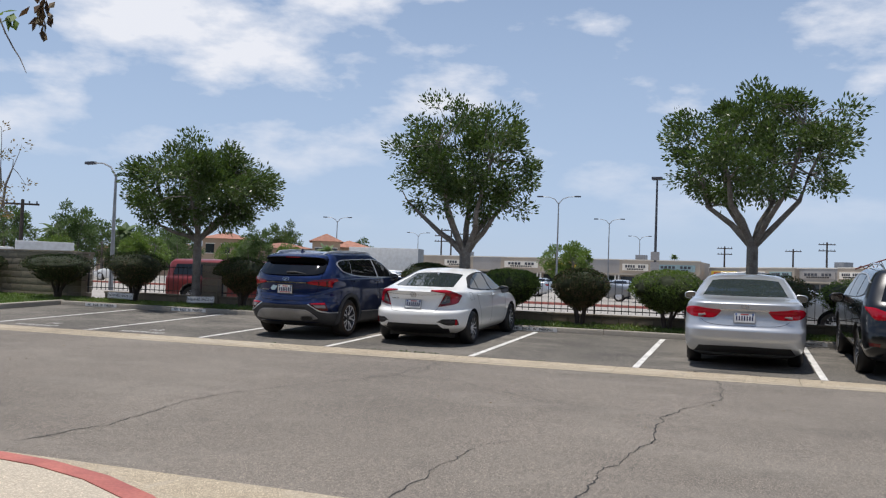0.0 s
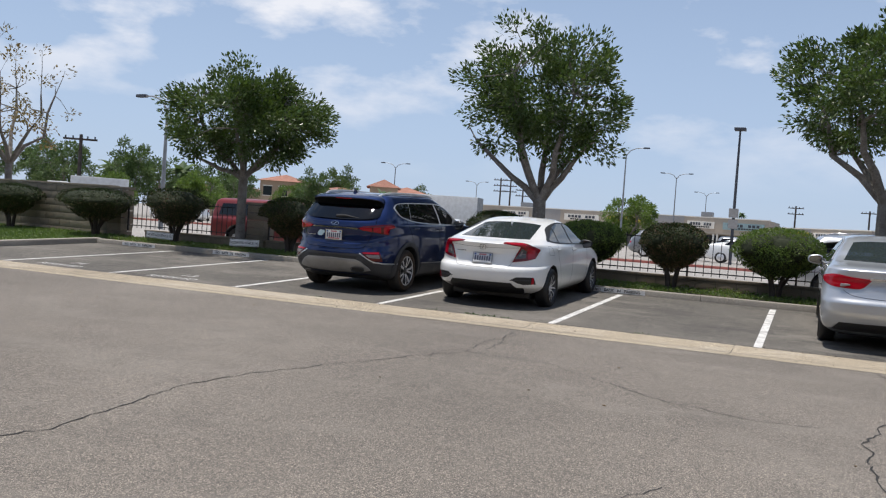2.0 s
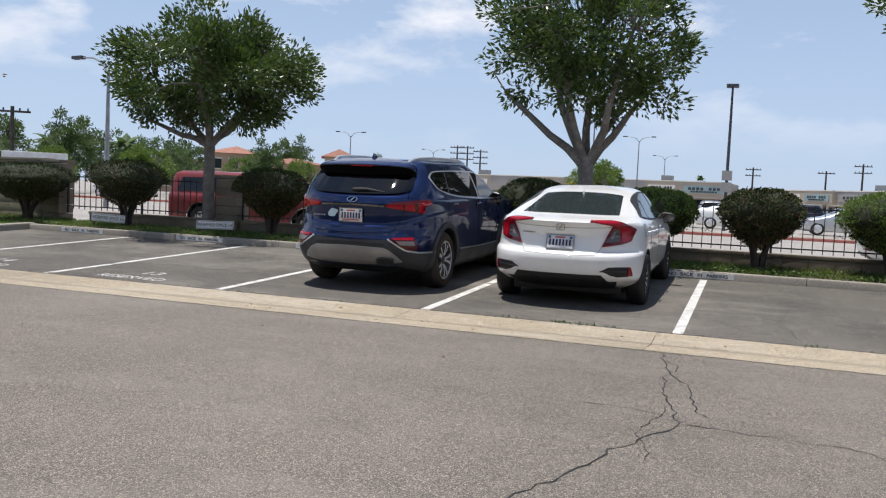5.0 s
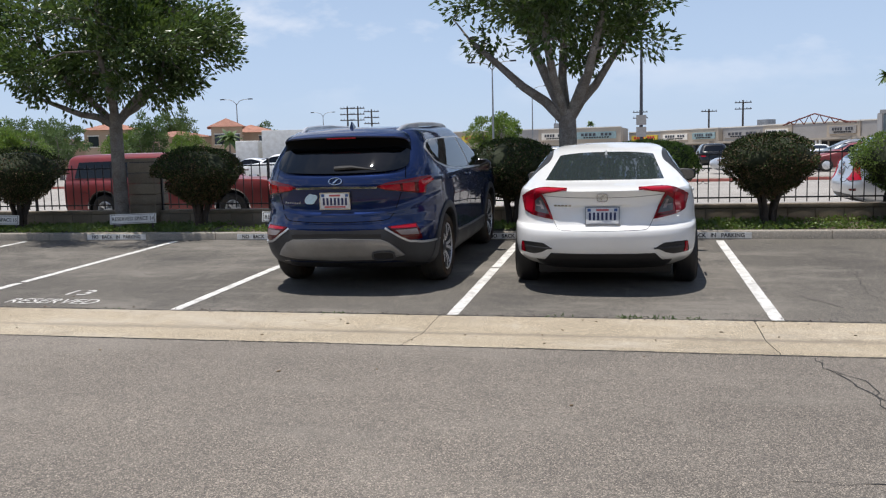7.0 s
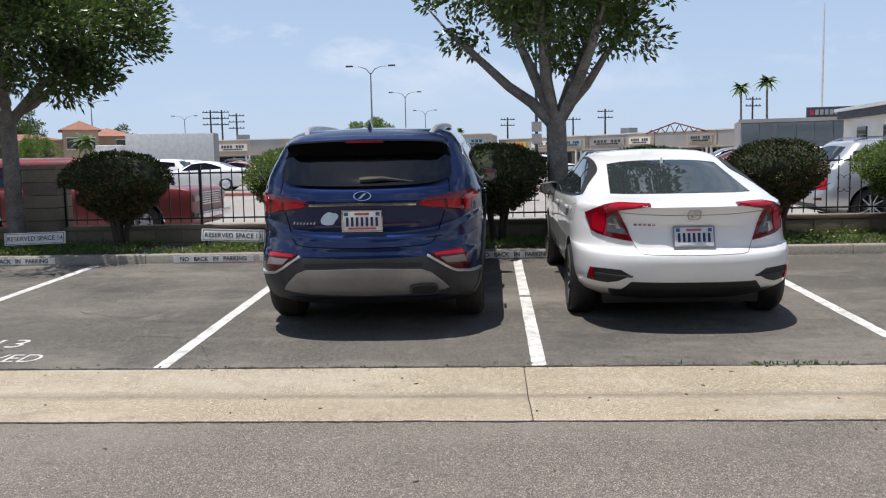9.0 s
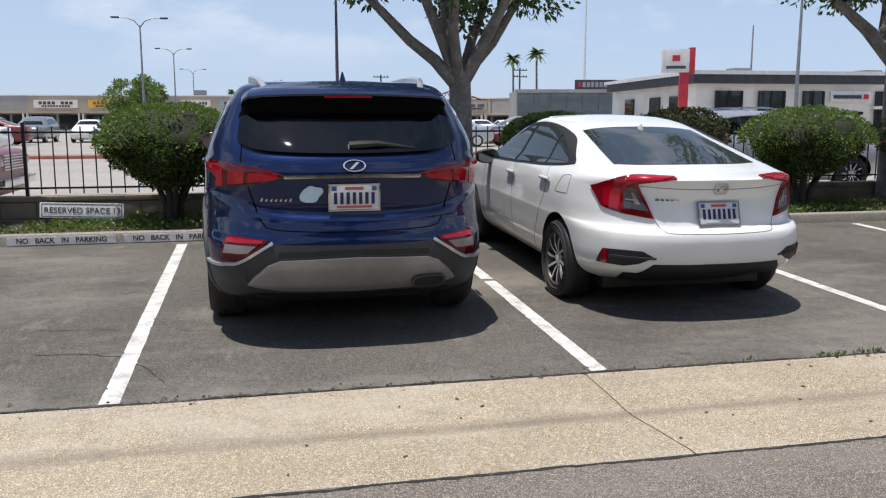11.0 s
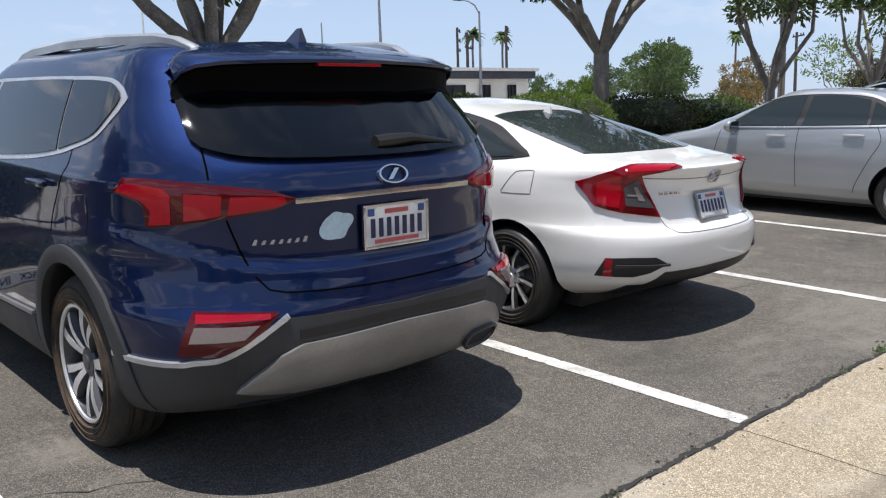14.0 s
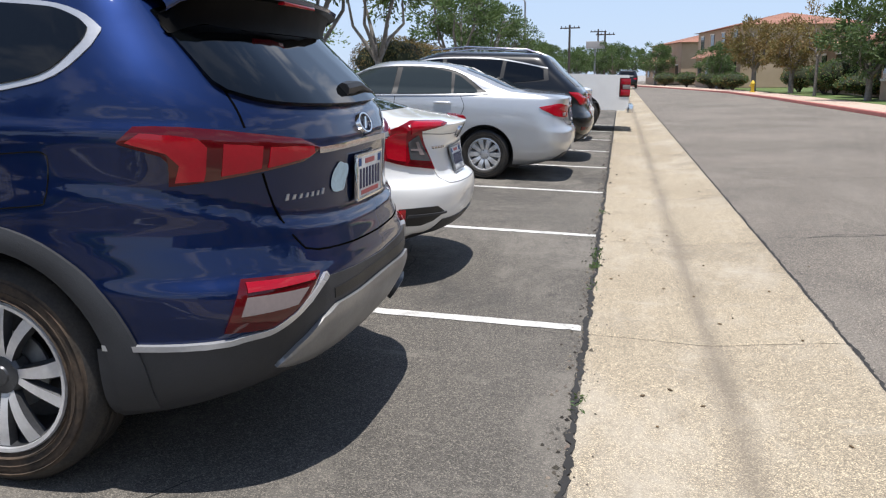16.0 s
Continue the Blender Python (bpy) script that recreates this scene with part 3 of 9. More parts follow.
class Skin:
    """Lays panels onto a body: each panel is ruled between two lines given in the plane of one side."""

    def __init__(self, bm, tail, half, corner=0.25):
        self.bvh = BVHTree.FromBMesh(bm)
        self.tail, self.half, self.r = tail, half, corner

    def ray(self, p, z, side):
        if side == "rear":
            return Vector((p, -9, z)), Vector((0, 1, 0))
        if side == "front":
            return Vector((p, 9, z)), Vector((0, -1, 0))
        if side in ("left", "right"):
            s = 1 if side == "right" else -1
            return Vector((9 * s, p, z)), Vector((-s, 0, 0))
        if side == "top":
            return Vector((p, z, 9)), Vector((0, 0, -1))
        # round the tail corner: p runs outwards from the middle of the tail
        s = 1 if side == "wrap_right" else -1
        c, r = self.half - self.r, self.r
        arc = r * math.pi / 2
        if p < c:
            return Vector((s * p, -9, z)), Vector((0, 1, 0))
        if p < c + arc:
            a = (p - c) / r
            d = Vector((s * math.sin(a), -math.cos(a), 0))
            o = Vector((s * c, self.tail + r, z))
            return o + d * 5, -d
        return Vector((9 * s, self.tail + r + (p - c - arc), z)), Vector((-s, 0, 0))

    def point(self, p, z, side, h=0.0):
        o, d = self.ray(p, z, side)
        co, no, _, _ = self.bvh.ray_cast(o, d)
        if co is None:
            co, no, _, _ = self.bvh.find_nearest(o + d * (o.length - 1))
        if no.dot(d) > 0:
            no = -no
        return co + no * h, no

    def panel(self, low, high, side, h=0.004, nu=24, nv=6, skirt=0.02, bend=True, dome=0.0):
        bm = bmesh.new()
        lo, hi = path(low, nu, bend), path(high, nu, bend)
        grid = []
        for j in range(nv + 1):
            row = []
            for i in range(nu + 1):
                f = j / nv
                p, z = lo[i][0] + (hi[i][0] - lo[i][0]) * f, lo[i][1] + (hi[i][1] - lo[i][1]) * f
                e = 1 - (2 * f - 1) ** 4
                e *= 1 - (2 * i / nu - 1) ** 6
                row.append(bm.verts.new(self.point(p, z, side, h + dome * e)[0]))
            grid.append(row)
        for j in range(nv):
            for i in range(nu):
                bm.faces.new((grid[j][i], grid[j][i + 1], grid[j + 1][i + 1], grid[j + 1][i]))
        bmesh.ops.recalc_face_normals(bm, faces=bm.faces)
        # a closed rim that sinks into the body
        ring = grid[0] + [r[-1] for r in grid[1:]] + list(reversed(grid[-1][:-1])) + [r[0] for r in reversed(grid[1:-1])]
        mid = Vector((0, 0, 0))
        low_ring = []
        for v in ring:
            near, no, _, _ = self.bvh.find_nearest(v.co)
            if no.dot(v.co - near) < 0 and (v.co - near).length > 1e-6:
                no = -no
            low_ring.append(bm.verts.new(near - no * skirt))
        for k in range(len(ring)):
            a, b = ring[k], ring[(k + 1) % len(ring)]
            c, d = low_ring[(k + 1) % len(ring)], low_ring[k]
            try:
                bm.faces.new((a, b, c, d))
            except ValueError:
                pass
        out = grid[nv // 2][nu // 2]
        f = out.link_faces[0]
        near, no, _, _ = self.bvh.find_nearest(out.co)
        f.normal_update()
        bmesh.ops.recalc_face_normals(bm, faces=bm.faces)
        return bm

    def poly(self, low, high, side, h=0.004, k=5, nv=6, skirt=0.02, dome=0.0):
        """A panel with straight edges between matching corners."""
        def cut(pts):
            out = []
            for a, b in zip(pts, pts[1:]):
                out += [(a[0] + (b[0] - a[0]) * i / k, a[1] + (b[1] - a[1]) * i / k) for i in range(k)]
            return out + [pts[-1]]
        lo, hi = cut(low), cut(high)
        return self.panel(lo, hi, side, h, len(lo) - 1, nv, skirt, False, dome)

    def ribbon(self, pts, side, width=0.008, h=0.002, nu=40, closed=False, bend=True):
        """A thin line along points, such as a shut line or a trim strip."""
        q = path(pts, nu, bend)
        a, b = [], []
        for i in range(len(q)):
            p0, p1 = q[max(i - 1, 0)], q[min(i + 1, len(q) - 1)]
            d = Vector((p1[0] - p0[0], p1[1] - p0[1]))
            d = d.normalized() if d.length > 1e-9 else Vector((1, 0))
            w = width[0] + (width[1] - width[0]) * i / (len(q) - 1) if isinstance(width, tuple) else width
            a.append((q[i][0] + d.y * w / 2, q[i][1] - d.x * w / 2))
            b.append((q[i][0] - d.y * w / 2, q[i][1] + d.x * w / 2))
        return self.panel(a, b, side, h, nu, 2, bend=False, skirt=0.01)


def path(pts, n, bend=True):
    """n + 1 points spread along a line; bend: a soft curve through them."""
    pts = [Vector((*p[:2], 0)) for p in pts]
    if bend and len(pts) > 2:
        fine = []
        for i in range(len(pts) - 1):
            p0, p1, p2, p3 = pts[max(i - 1, 0)], pts[i], pts[i + 1], pts[min(i + 2, len(pts) - 1)]
            for k in range(8):
                t = k / 8
                fine.append(0.5 * ((2 * p1) + (p2 - p0) * t + (2 * p0 - 5 * p1 + 4 * p2 - p3) * t * t + (3 * p1 - p0 - 3 * p2 + p3) * t ** 3))
        fine.append(pts[-1])
        pts = fine
    if len(pts) == n + 1 and not bend:
        return [(p.x, p.y) for p in pts]
    run = [0.0]
    for a, b in zip(pts, pts[1:]):
        run.append(run[-1] + (b - a).length)
    out, k = [], 0
    for i in range(n + 1):
        s = run[-1] * i / n
        while k < len(pts) - 2 and run[k + 1] < s:
            k += 1
        f = (s - run[k]) / max(run[k + 1] - run[k], 1e-9)
        p = pts[k].lerp(pts[k + 1], min(max(f, 0), 1))
        out.append((p.x, p.y))
    return out


def cut_arches(ob, wheels, half, depth=0.34):
    """Hollow the wheel housings out of a body object, dark inside."""
    bm = bmesh.new()
    for y, z, r in wheels:
        for s in (-1, 1):
            rings = []
            for x in (s * (half - depth), s * (half + 0.3)):
                rings.append([bm.verts.new((x, y + r * math.cos(6.28318 * k / 40), z + r * math.sin(6.28318 * k / 40))) for k in range(40)])
            for k in range(40):
                bm.faces.new((rings[0][k], rings[0][(k + 1) % 40], rings[1][(k + 1) % 40], rings[1][k]))
            bm.faces.new(rings[0])
            bm.faces.new(rings[1])
    bmesh.ops.recalc_face_normals(bm, faces=bm.faces)
    for f in bm.faces:
        f.material_index = 1
    me = mesh_from(bm, "cutter")
    for q in ob.data.materials:
        me.materials.append(q)
    cutter = new("cutter", me)
    cutter.parent = ob.parent
    md = ob.modifiers.new("arches", "BOOLEAN")
    md.operation, md.object, md.solver = "DIFFERENCE", cutter, "EXACT"
    dg = bpy.context.evaluated_depsgraph_get()
    made = bpy.data.meshes.new_from_object(ob.evaluated_get(dg))
    ob.modifiers.clear()
    old = ob.data
    ob.data = made
    bpy.data.objects.remove(cutter)
    bpy.data.meshes.remove(old)
    made.shade_smooth()
    made.set_sharp_from_angle(angle=radians(38))
    return ob


SPOKES = {}


def wheel(car, x, y, r, width, rim, style, tyre_mat=None, name="wheel"):
    """A tyre on a spoked rim; x is the outer face."""
    s = 1 if x > 0 else -1
    hub = new(name)
    hub.parent = car
    hub.matrix_basis = pose(x, y, r - 0.008, 0, 0, 0 if s > 0 else 180)
    bm = bmesh.new()
    w = width
    prof = [(rim, -0.010), (rim + 0.012, 0.0), (rim + (r - rim) * 0.35, 0.012), (rim + (r - rim) * 0.7, 0.006), (r - 0.018, -0.012), (r - 0.004, -0.032), (r, -0.06),
            (r, -w + 0.05), (r - 0.02, -w + 0.01), (rim, -w)]
    lathe(bm, prof, 48, "x")
    for f in bm.faces:
        q = f.calc_center_median()
        if math.hypot(q.y, q.z) > r - 0.03:
            f.material_index = 2
    # raised bead and lettering bands on the sidewall, then the tread grooves
    for f0 in (0.12, 0.34, 0.58):
        q = rim + (r - rim) * f0
        lathe(bm, [(q, 0.006), (q + 0.003, 0.0155), (q + 0.006, 0.006)], 48, "x")
    for g in (0.30, 0.5, 0.70):
        h = -w * g
        lathe(bm, [(r + 0.001, h - 0.004), (r + 0.001, h + 0.004)], 48, "x", 1)
    for k in range(56):
        a0 = 6.28318 * k / 56
        for h0, h1, sk in ((-0.05, -w * 0.3 + 0.012, 0.03), (-w * 0.7 - 0.012, -w + 0.045, -0.03)):
            vs = []
            for h, da in ((h0, 0), (h1, sk), (h1, sk + 0.022), (h0, 0.022)):
                vs.append(bm.verts.new((h, (r + 0.0015) * math.cos(a0 + da), (r + 0.0015) * math.sin(a0 + da))))
            bm.faces.new(vs).material_index = 1
    part("tyre", bm, [tyre_mat or M_RUBBER, M_BLACKPLASTIC, M_RUBBER], hub, "" if not tyre_mat else "black tyre with dried brown dust on its sidewall", 50)
    # barrel and brake
    bm = bmesh.new()
    lathe(bm, [(rim + 0.004, -0.004), (rim - 0.012, 0.001), (rim - 0.02, -0.012), (rim - 0.035, -0.06), (rim - 0.05, -w * 0.8), (0.02, -w * 0.8)], 48, "x")
    n, kind = style[0], style[1]
    part("rim", bm, M_ALLOYDARK if kind in ("twin", "swirl") else M_HUBCAP, hub, "", 40)
    if kind == "twin":
        bm = bmesh.new()
        lathe(bm, [(rim + 0.003, -0.003), (rim - 0.002, 0.004), (rim - 0.014, 0.002), (rim - 0.018, -0.012)], 48, "x")
        part("rim_lip", bm, M_ALLOY, hub, "machined bright rim lip", 40)
    bm = bmesh.new()
    lathe(bm, [(0.13, -0.10), (0.13, -0.088), (0.05, -0.085), (0.001, -0.085)], 32, "x")
    part("brake_disc", bm, M_POLE, hub, "", 40)
    ri, ro = 0.048, rim - 0.006
    face_mat = M_HUBCAP if kind == "cap" else M_ALLOY
    blades = {"twin": ((-0.29, -0.20, 0.019, 0.012), (0.23, 0.17, 0.026, 0.013)), "swirl": ((-0.12, 0.02, 0.012, 0.008),), "cap": ((0.0, 0.0, 0.030, 0.018),)}[kind]
    key = (kind, round(rim, 3))
    if key not in SPOKES:
        SPOKES[key] = []
        for off_out, off_in, w_out, w_in in blades:
            bm = bmesh.new()
            for layer, (dx, grow) in enumerate(((0.0, 1.0), (-0.028, 1.5))):
                ring = []
                steps = 6
                for q in range(steps + 1):
                    f = q / steps
                    rad = ri + (ro - ri) * f
                    ang = off_in + (off_out - off_in) * f ** 1.6
                    hw = (w_in + (w_out - w_in) * f) * grow
                    dip = -0.012 - 0.022 * (1 - f) ** 2 + dx + (0.010 * math.sin(f * 3.1416))
                    ring.append((rad, ang, hw, dip))
                left = [bm.verts.new((d, rr * math.cos(aa) - hh * math.sin(aa), rr * math.sin(aa) + hh * math.cos(aa))) for rr, aa, hh, d in ring]
                right = [bm.verts.new((d, rr * math.cos(aa) + hh * math.sin(aa), rr * math.sin(aa) - hh * math.cos(aa))) for rr, aa, hh, d in ring]
                if layer == 0:
                    face_l, face_r = left, right
                for q in range(steps):
                    bm.faces.new((left[q], left[q + 1], right[q + 1], right[q])).material_index = layer
                if layer == 1:
                    for q in range(steps):
                        bm.faces.new((face_l[q], face_l[q + 1], left[q + 1], left[q])).material_index = 1
                        bm.faces.new((face_r[q], face_r[q + 1], right[q + 1], right[q])).material_index = 1
            bmesh.ops.recalc_face_normals(bm, faces=bm.faces)
            me = mesh_from(bm, "spoke", 30)
            me.materials.append(face_mat)
            me.materials.append(M_ALLOYDARK if kind != "cap" else M_HUBCAP)
            SPOKES[key].append(me)
    for k in range(n):
        for me in SPOKES[key]:
            o = new("spoke", me)
            o.parent = hub
            o.matrix_basis = pose(0, 0, 0, 360 * k / n, 0, 0)
    bm = bmesh.new()
    lathe(bm, [(0.075, -0.075), (0.07, -0.036), (0.06, -0.026), (0.034, -0.022), (0.030, -0.016), (0.001, -0.014)], 24, "x")
    part("hub_cap", bm, M_ALLOYDARK if kind == "twin" else face_mat, hub, "", 30)
    for k in range(5):
        a = 6.28318 * (k + 0.5) / 5
        bm = bmesh.new()
        tube(bm, [(-0.04, 0.052 * math.cos(a), 0.052 * math.sin(a)), (-0.024, 0.052 * math.cos(a), 0.052 * math.sin(a))], 0.008, 6)
        part("wheel_nut", bm, M_ALLOYDARK, hub, "", 40)
    return hub


def number_plate(car, skin, z, w=0.305, h=0.152, back=0.012, frame_mat=None, x=0.0):
    """A plate with bars for its characters, hung level on the tail."""
    co, no = skin.point(x, z, "rear", back)
    c2, _ = skin.point(x, z + 0.06, "rear", back)
    c3, _ = skin.point(x, z - 0.06, "rear", back)
    tilt = math.degrees(math.atan2(c2.y - c3.y, 0.12))
    yy = min(co.y, c2.y, c3.y) - 0.002
    yy = 0.5 * (min(c2.y, c3.y) + max(c2.y, c3.y)) if abs(tilt) > 3 else yy
    m = pose(x, yy, z, -tilt, 0, 0)
    plate = part("number_plate", boxm(-w / 2, w / 2, -0.004, 0.004, -h / 2, h / 2, 0.002), M_PLATE, car, "white number plate with dark blue bars", m=m)
    fr = bmesh.new()
    t = 0.010
    for a in ((-w / 2 - t, w / 2 + t, h / 2, h / 2 + t), (-w / 2 - t, w / 2 + t, -h / 2 - t, -h / 2), (-w / 2 - t, -w / 2, -h / 2, h / 2), (w / 2, w / 2 + t, -h / 2, h / 2)):
        box(fr, a[0], a[1], -0.008, 0.006, a[2], a[3], 0.002)
    part("plate_frame", fr, frame_mat or M_CHROME, plate)
    for k in range(7):
        cx = (k - 3) * w * 0.128
        part("character_bar", boxm(cx - w * 0.034, cx + w * 0.034, -0.0065, -0.003, -h * 0.28, h * 0.20), M_PLATEINK, plate)
    part("script_bar", boxm(-w * 0.19, w * 0.19, -0.0065, -0.003, h * 0.30, h * 0.42), M_PLATERED, plate)
    part("base_bar", boxm(-w * 0.36, w * 0.36, -0.0065, -0.003, -h * 0.44, -h * 0.34), M_PLATERED if frame_mat is None else M_PLATE, plate)
    for a in (-0.46, 0.36):
        part("validation_sticker", boxm(a * w, (a + 0.10) * w, -0.0065, -0.003, h * 0.27, h * 0.45), M_BLUEPAINT, plate)
    return plate


def emblem(car, skin, z, rx, rz, kind="oval", x=0.0, h=0.012):
    """A chrome emblem as a plain shape."""
    bm = bmesh.new()
    co, no = skin.point(x, z, "rear", h)
    up = Vector((0, 0, 1))
    side = Vector((1, 0, 0))
    upv = (up - no * up.dot(no)).normalized()
    def at(a, b, d=0.0):
        return co + side * a + upv * b + no * d
    seg = 36
    power = 2 if kind == "oval" else 5
    def rim(f):
        out = []
        for k in range(seg):
            a = 6.28318 * k / seg
            c, s = math.cos(a), math.sin(a)
            t = (abs(c) ** power + abs(s) ** power) ** (-1 / power)
            out.append((rx * f * c * t, rz * f * s * t))
        return out
    outer, inner = rim(1.0), rim(0.84)
    va = [bm.verts.new(at(a, b, -0.012)) for a, b in outer]
    vb = [bm.verts.new(at(a * 0.97, b * 0.97, 0.004)) for a, b in outer]
    vc = [bm.verts.new(at(a, b, 0.004)) for a, b in inner]
    vd = [bm.verts.new(at(a, b, -0.010)) for a, b in inner]
    for k in range(seg):
        j = (k + 1) % seg
        for p, q in ((va, vb), (vb, vc), (vc, vd)):
            bm.faces.new((p[k], p[j], q[j], q[k]))
    bars = [((-0.30, -0.55), (0.30, 0.55), 0.30)]
    for (a0, b0), (a1, b1), w in bars:
        d = Vector((a1 - a0, (b1 - b0))).normalized()
        nx, ny = -d.y * w / 2, d.x * w / 2
        if abs(b1 - b0) > 0.5:
            nx, ny = w / 2, 0
        q = [((a0 - nx) * rx, (b0 - ny) * rz), ((a0 + nx) * rx, (b0 + ny) * rz), ((a1 + nx) * rx, (b1 + ny) * rz), ((a1 - nx) * rx, (b1 - ny) * rz)]
        f = [bm.verts.new(at(a, b, 0.003)) for a, b in q]
        g = [bm.verts.new(at(a, b, -0.012)) for a, b in q]
        bm.faces.new(f)
        for k in range(4):
            bm.faces.new((f[k], f[(k + 1) % 4], g[(k + 1) % 4], g[k]))
    bmesh.ops.recalc_face_normals(bm, faces=bm.faces)
    return part("emblem", bm, M_CHROME, car, "chrome emblem", 40)


def mirror_pair(car, x, y, z, mat, size=1.0):
    for s in (-1, 1):
        bm = bmesh.new()
        bmesh.ops.create_uvsphere(bm, u_segments=16, v_segments=10, radius=1)
        for v in bm.verts:
            c = v.co
            k = (abs(c.x) ** 3.2 + abs(c.z) ** 3.2) ** (1 / 3.2) or 1.0
            grow = math.hypot(c.x, c.z) / k
            taper = 1.0 - 0.14 * c.x * s
            flat = 0.30 if c.y < 0 else 1.0
            v.co = Vector((s * (x + 0.11 * size) + c.x * grow * 0.112 * size, y + c.y * 0.095 * size * flat, z + c.z * grow * taper * 0.074 * size))
        housing = part("mirror", bm, mat, car, "", 60)
        bm = bmesh.new()
        lathe(bm, [(0.001, 0), (1, 0), (1, 0.1)], 24)
        for v in bm.verts:
            c = v.co.copy()
            k = (abs(c.x) ** 3.2 + abs(c.y) ** 3.2) ** (1 / 3.2) or 1.0
            grow = math.hypot(c.x, c.y) / k
            v.co = Vector((s * (x + 0.11 * size) + c.x * grow * 0.094 * size, y - 0.030 * size - 0.004 + c.z * 0.1, z + c.y * grow * (1.0 - 0.14 * c.x * s) * 0.060 * size))
        part("mirror_glass", bm, M_MIRROR, housing)
        bm = bmesh.new()
        tube(bm, [(s * (x - 0.08), y + 0.01, z - 0.07), (s * (x + 0.04), y + 0.01, z - 0.04)], [0.035, 0.025], 8)
        part("mirror_foot", bm, M_BLACKPLASTIC, housing)


def shark_fin(car, y, z, mat, k=1.0):
    bm = bmesh.new()
    base = [(-0.03, y - 0.09 * k), (0.03, y - 0.09 * k), (0.012, y + 0.11 * k), (-0.012, y + 0.11 * k)]
    lo = [bm.verts.new((a * k, b, z - 0.02)) for a, b in base]
    hi = [bm.verts.new((a, y + b * k, z + c * k)) for a, b, c in ((-0.004, -0.075, 0.072), (0.004, -0.075, 0.072), (0.004, -0.045, 0.070), (-0.004, -0.045, 0.070))]
    for q in range(4):
        bm.faces.new((lo[q], lo[(q + 1) % 4], hi[(q + 1) % 4], hi[q]))
    bm.faces.new(hi)
    part("antenna_fin", bm, mat, car, "", 20)


def door_handle(car, skin, side, y, z, mat):
    bm = skin.panel([(y - 0.060, z - 0.016), (y, z - 0.022), (y + 0.060, z - 0.016)], [(y - 0.060, z + 0.012), (y, z + 0.016), (y + 0.060, z + 0.012)], side, 0.0015, 10, 4)
    # on white paint the cup is silver grey, standing in for the handle's shadow
    cup = part("handle_cup", bm, M_BLACKPLASTIC if mat is M_BLUECAR else M_SILVERTRIM if mat is M_WHITECAR else M_SILVERCAR if mat in (M_CHROME, M_SATIN) else mat, car)
    bm = skin.panel([(y - 0.115, z - 0.010), (y, z - 0.014), (y + 0.115, z - 0.010)], [(y - 0.115, z + 0.012), (y, z + 0.016), (y + 0.115, z + 0.012)], side, 0.028, 14, 4, skirt=-0.012, dome=0.006)
    part("door_handle", bm, mat, car)


def seams(car, skin, side, lines, mat=None, width=0.007):
    for ln in lines:
        part("shut_line", skin.ribbon(ln, side, width, 0.0012, 30), mat or M_SHUT, car)


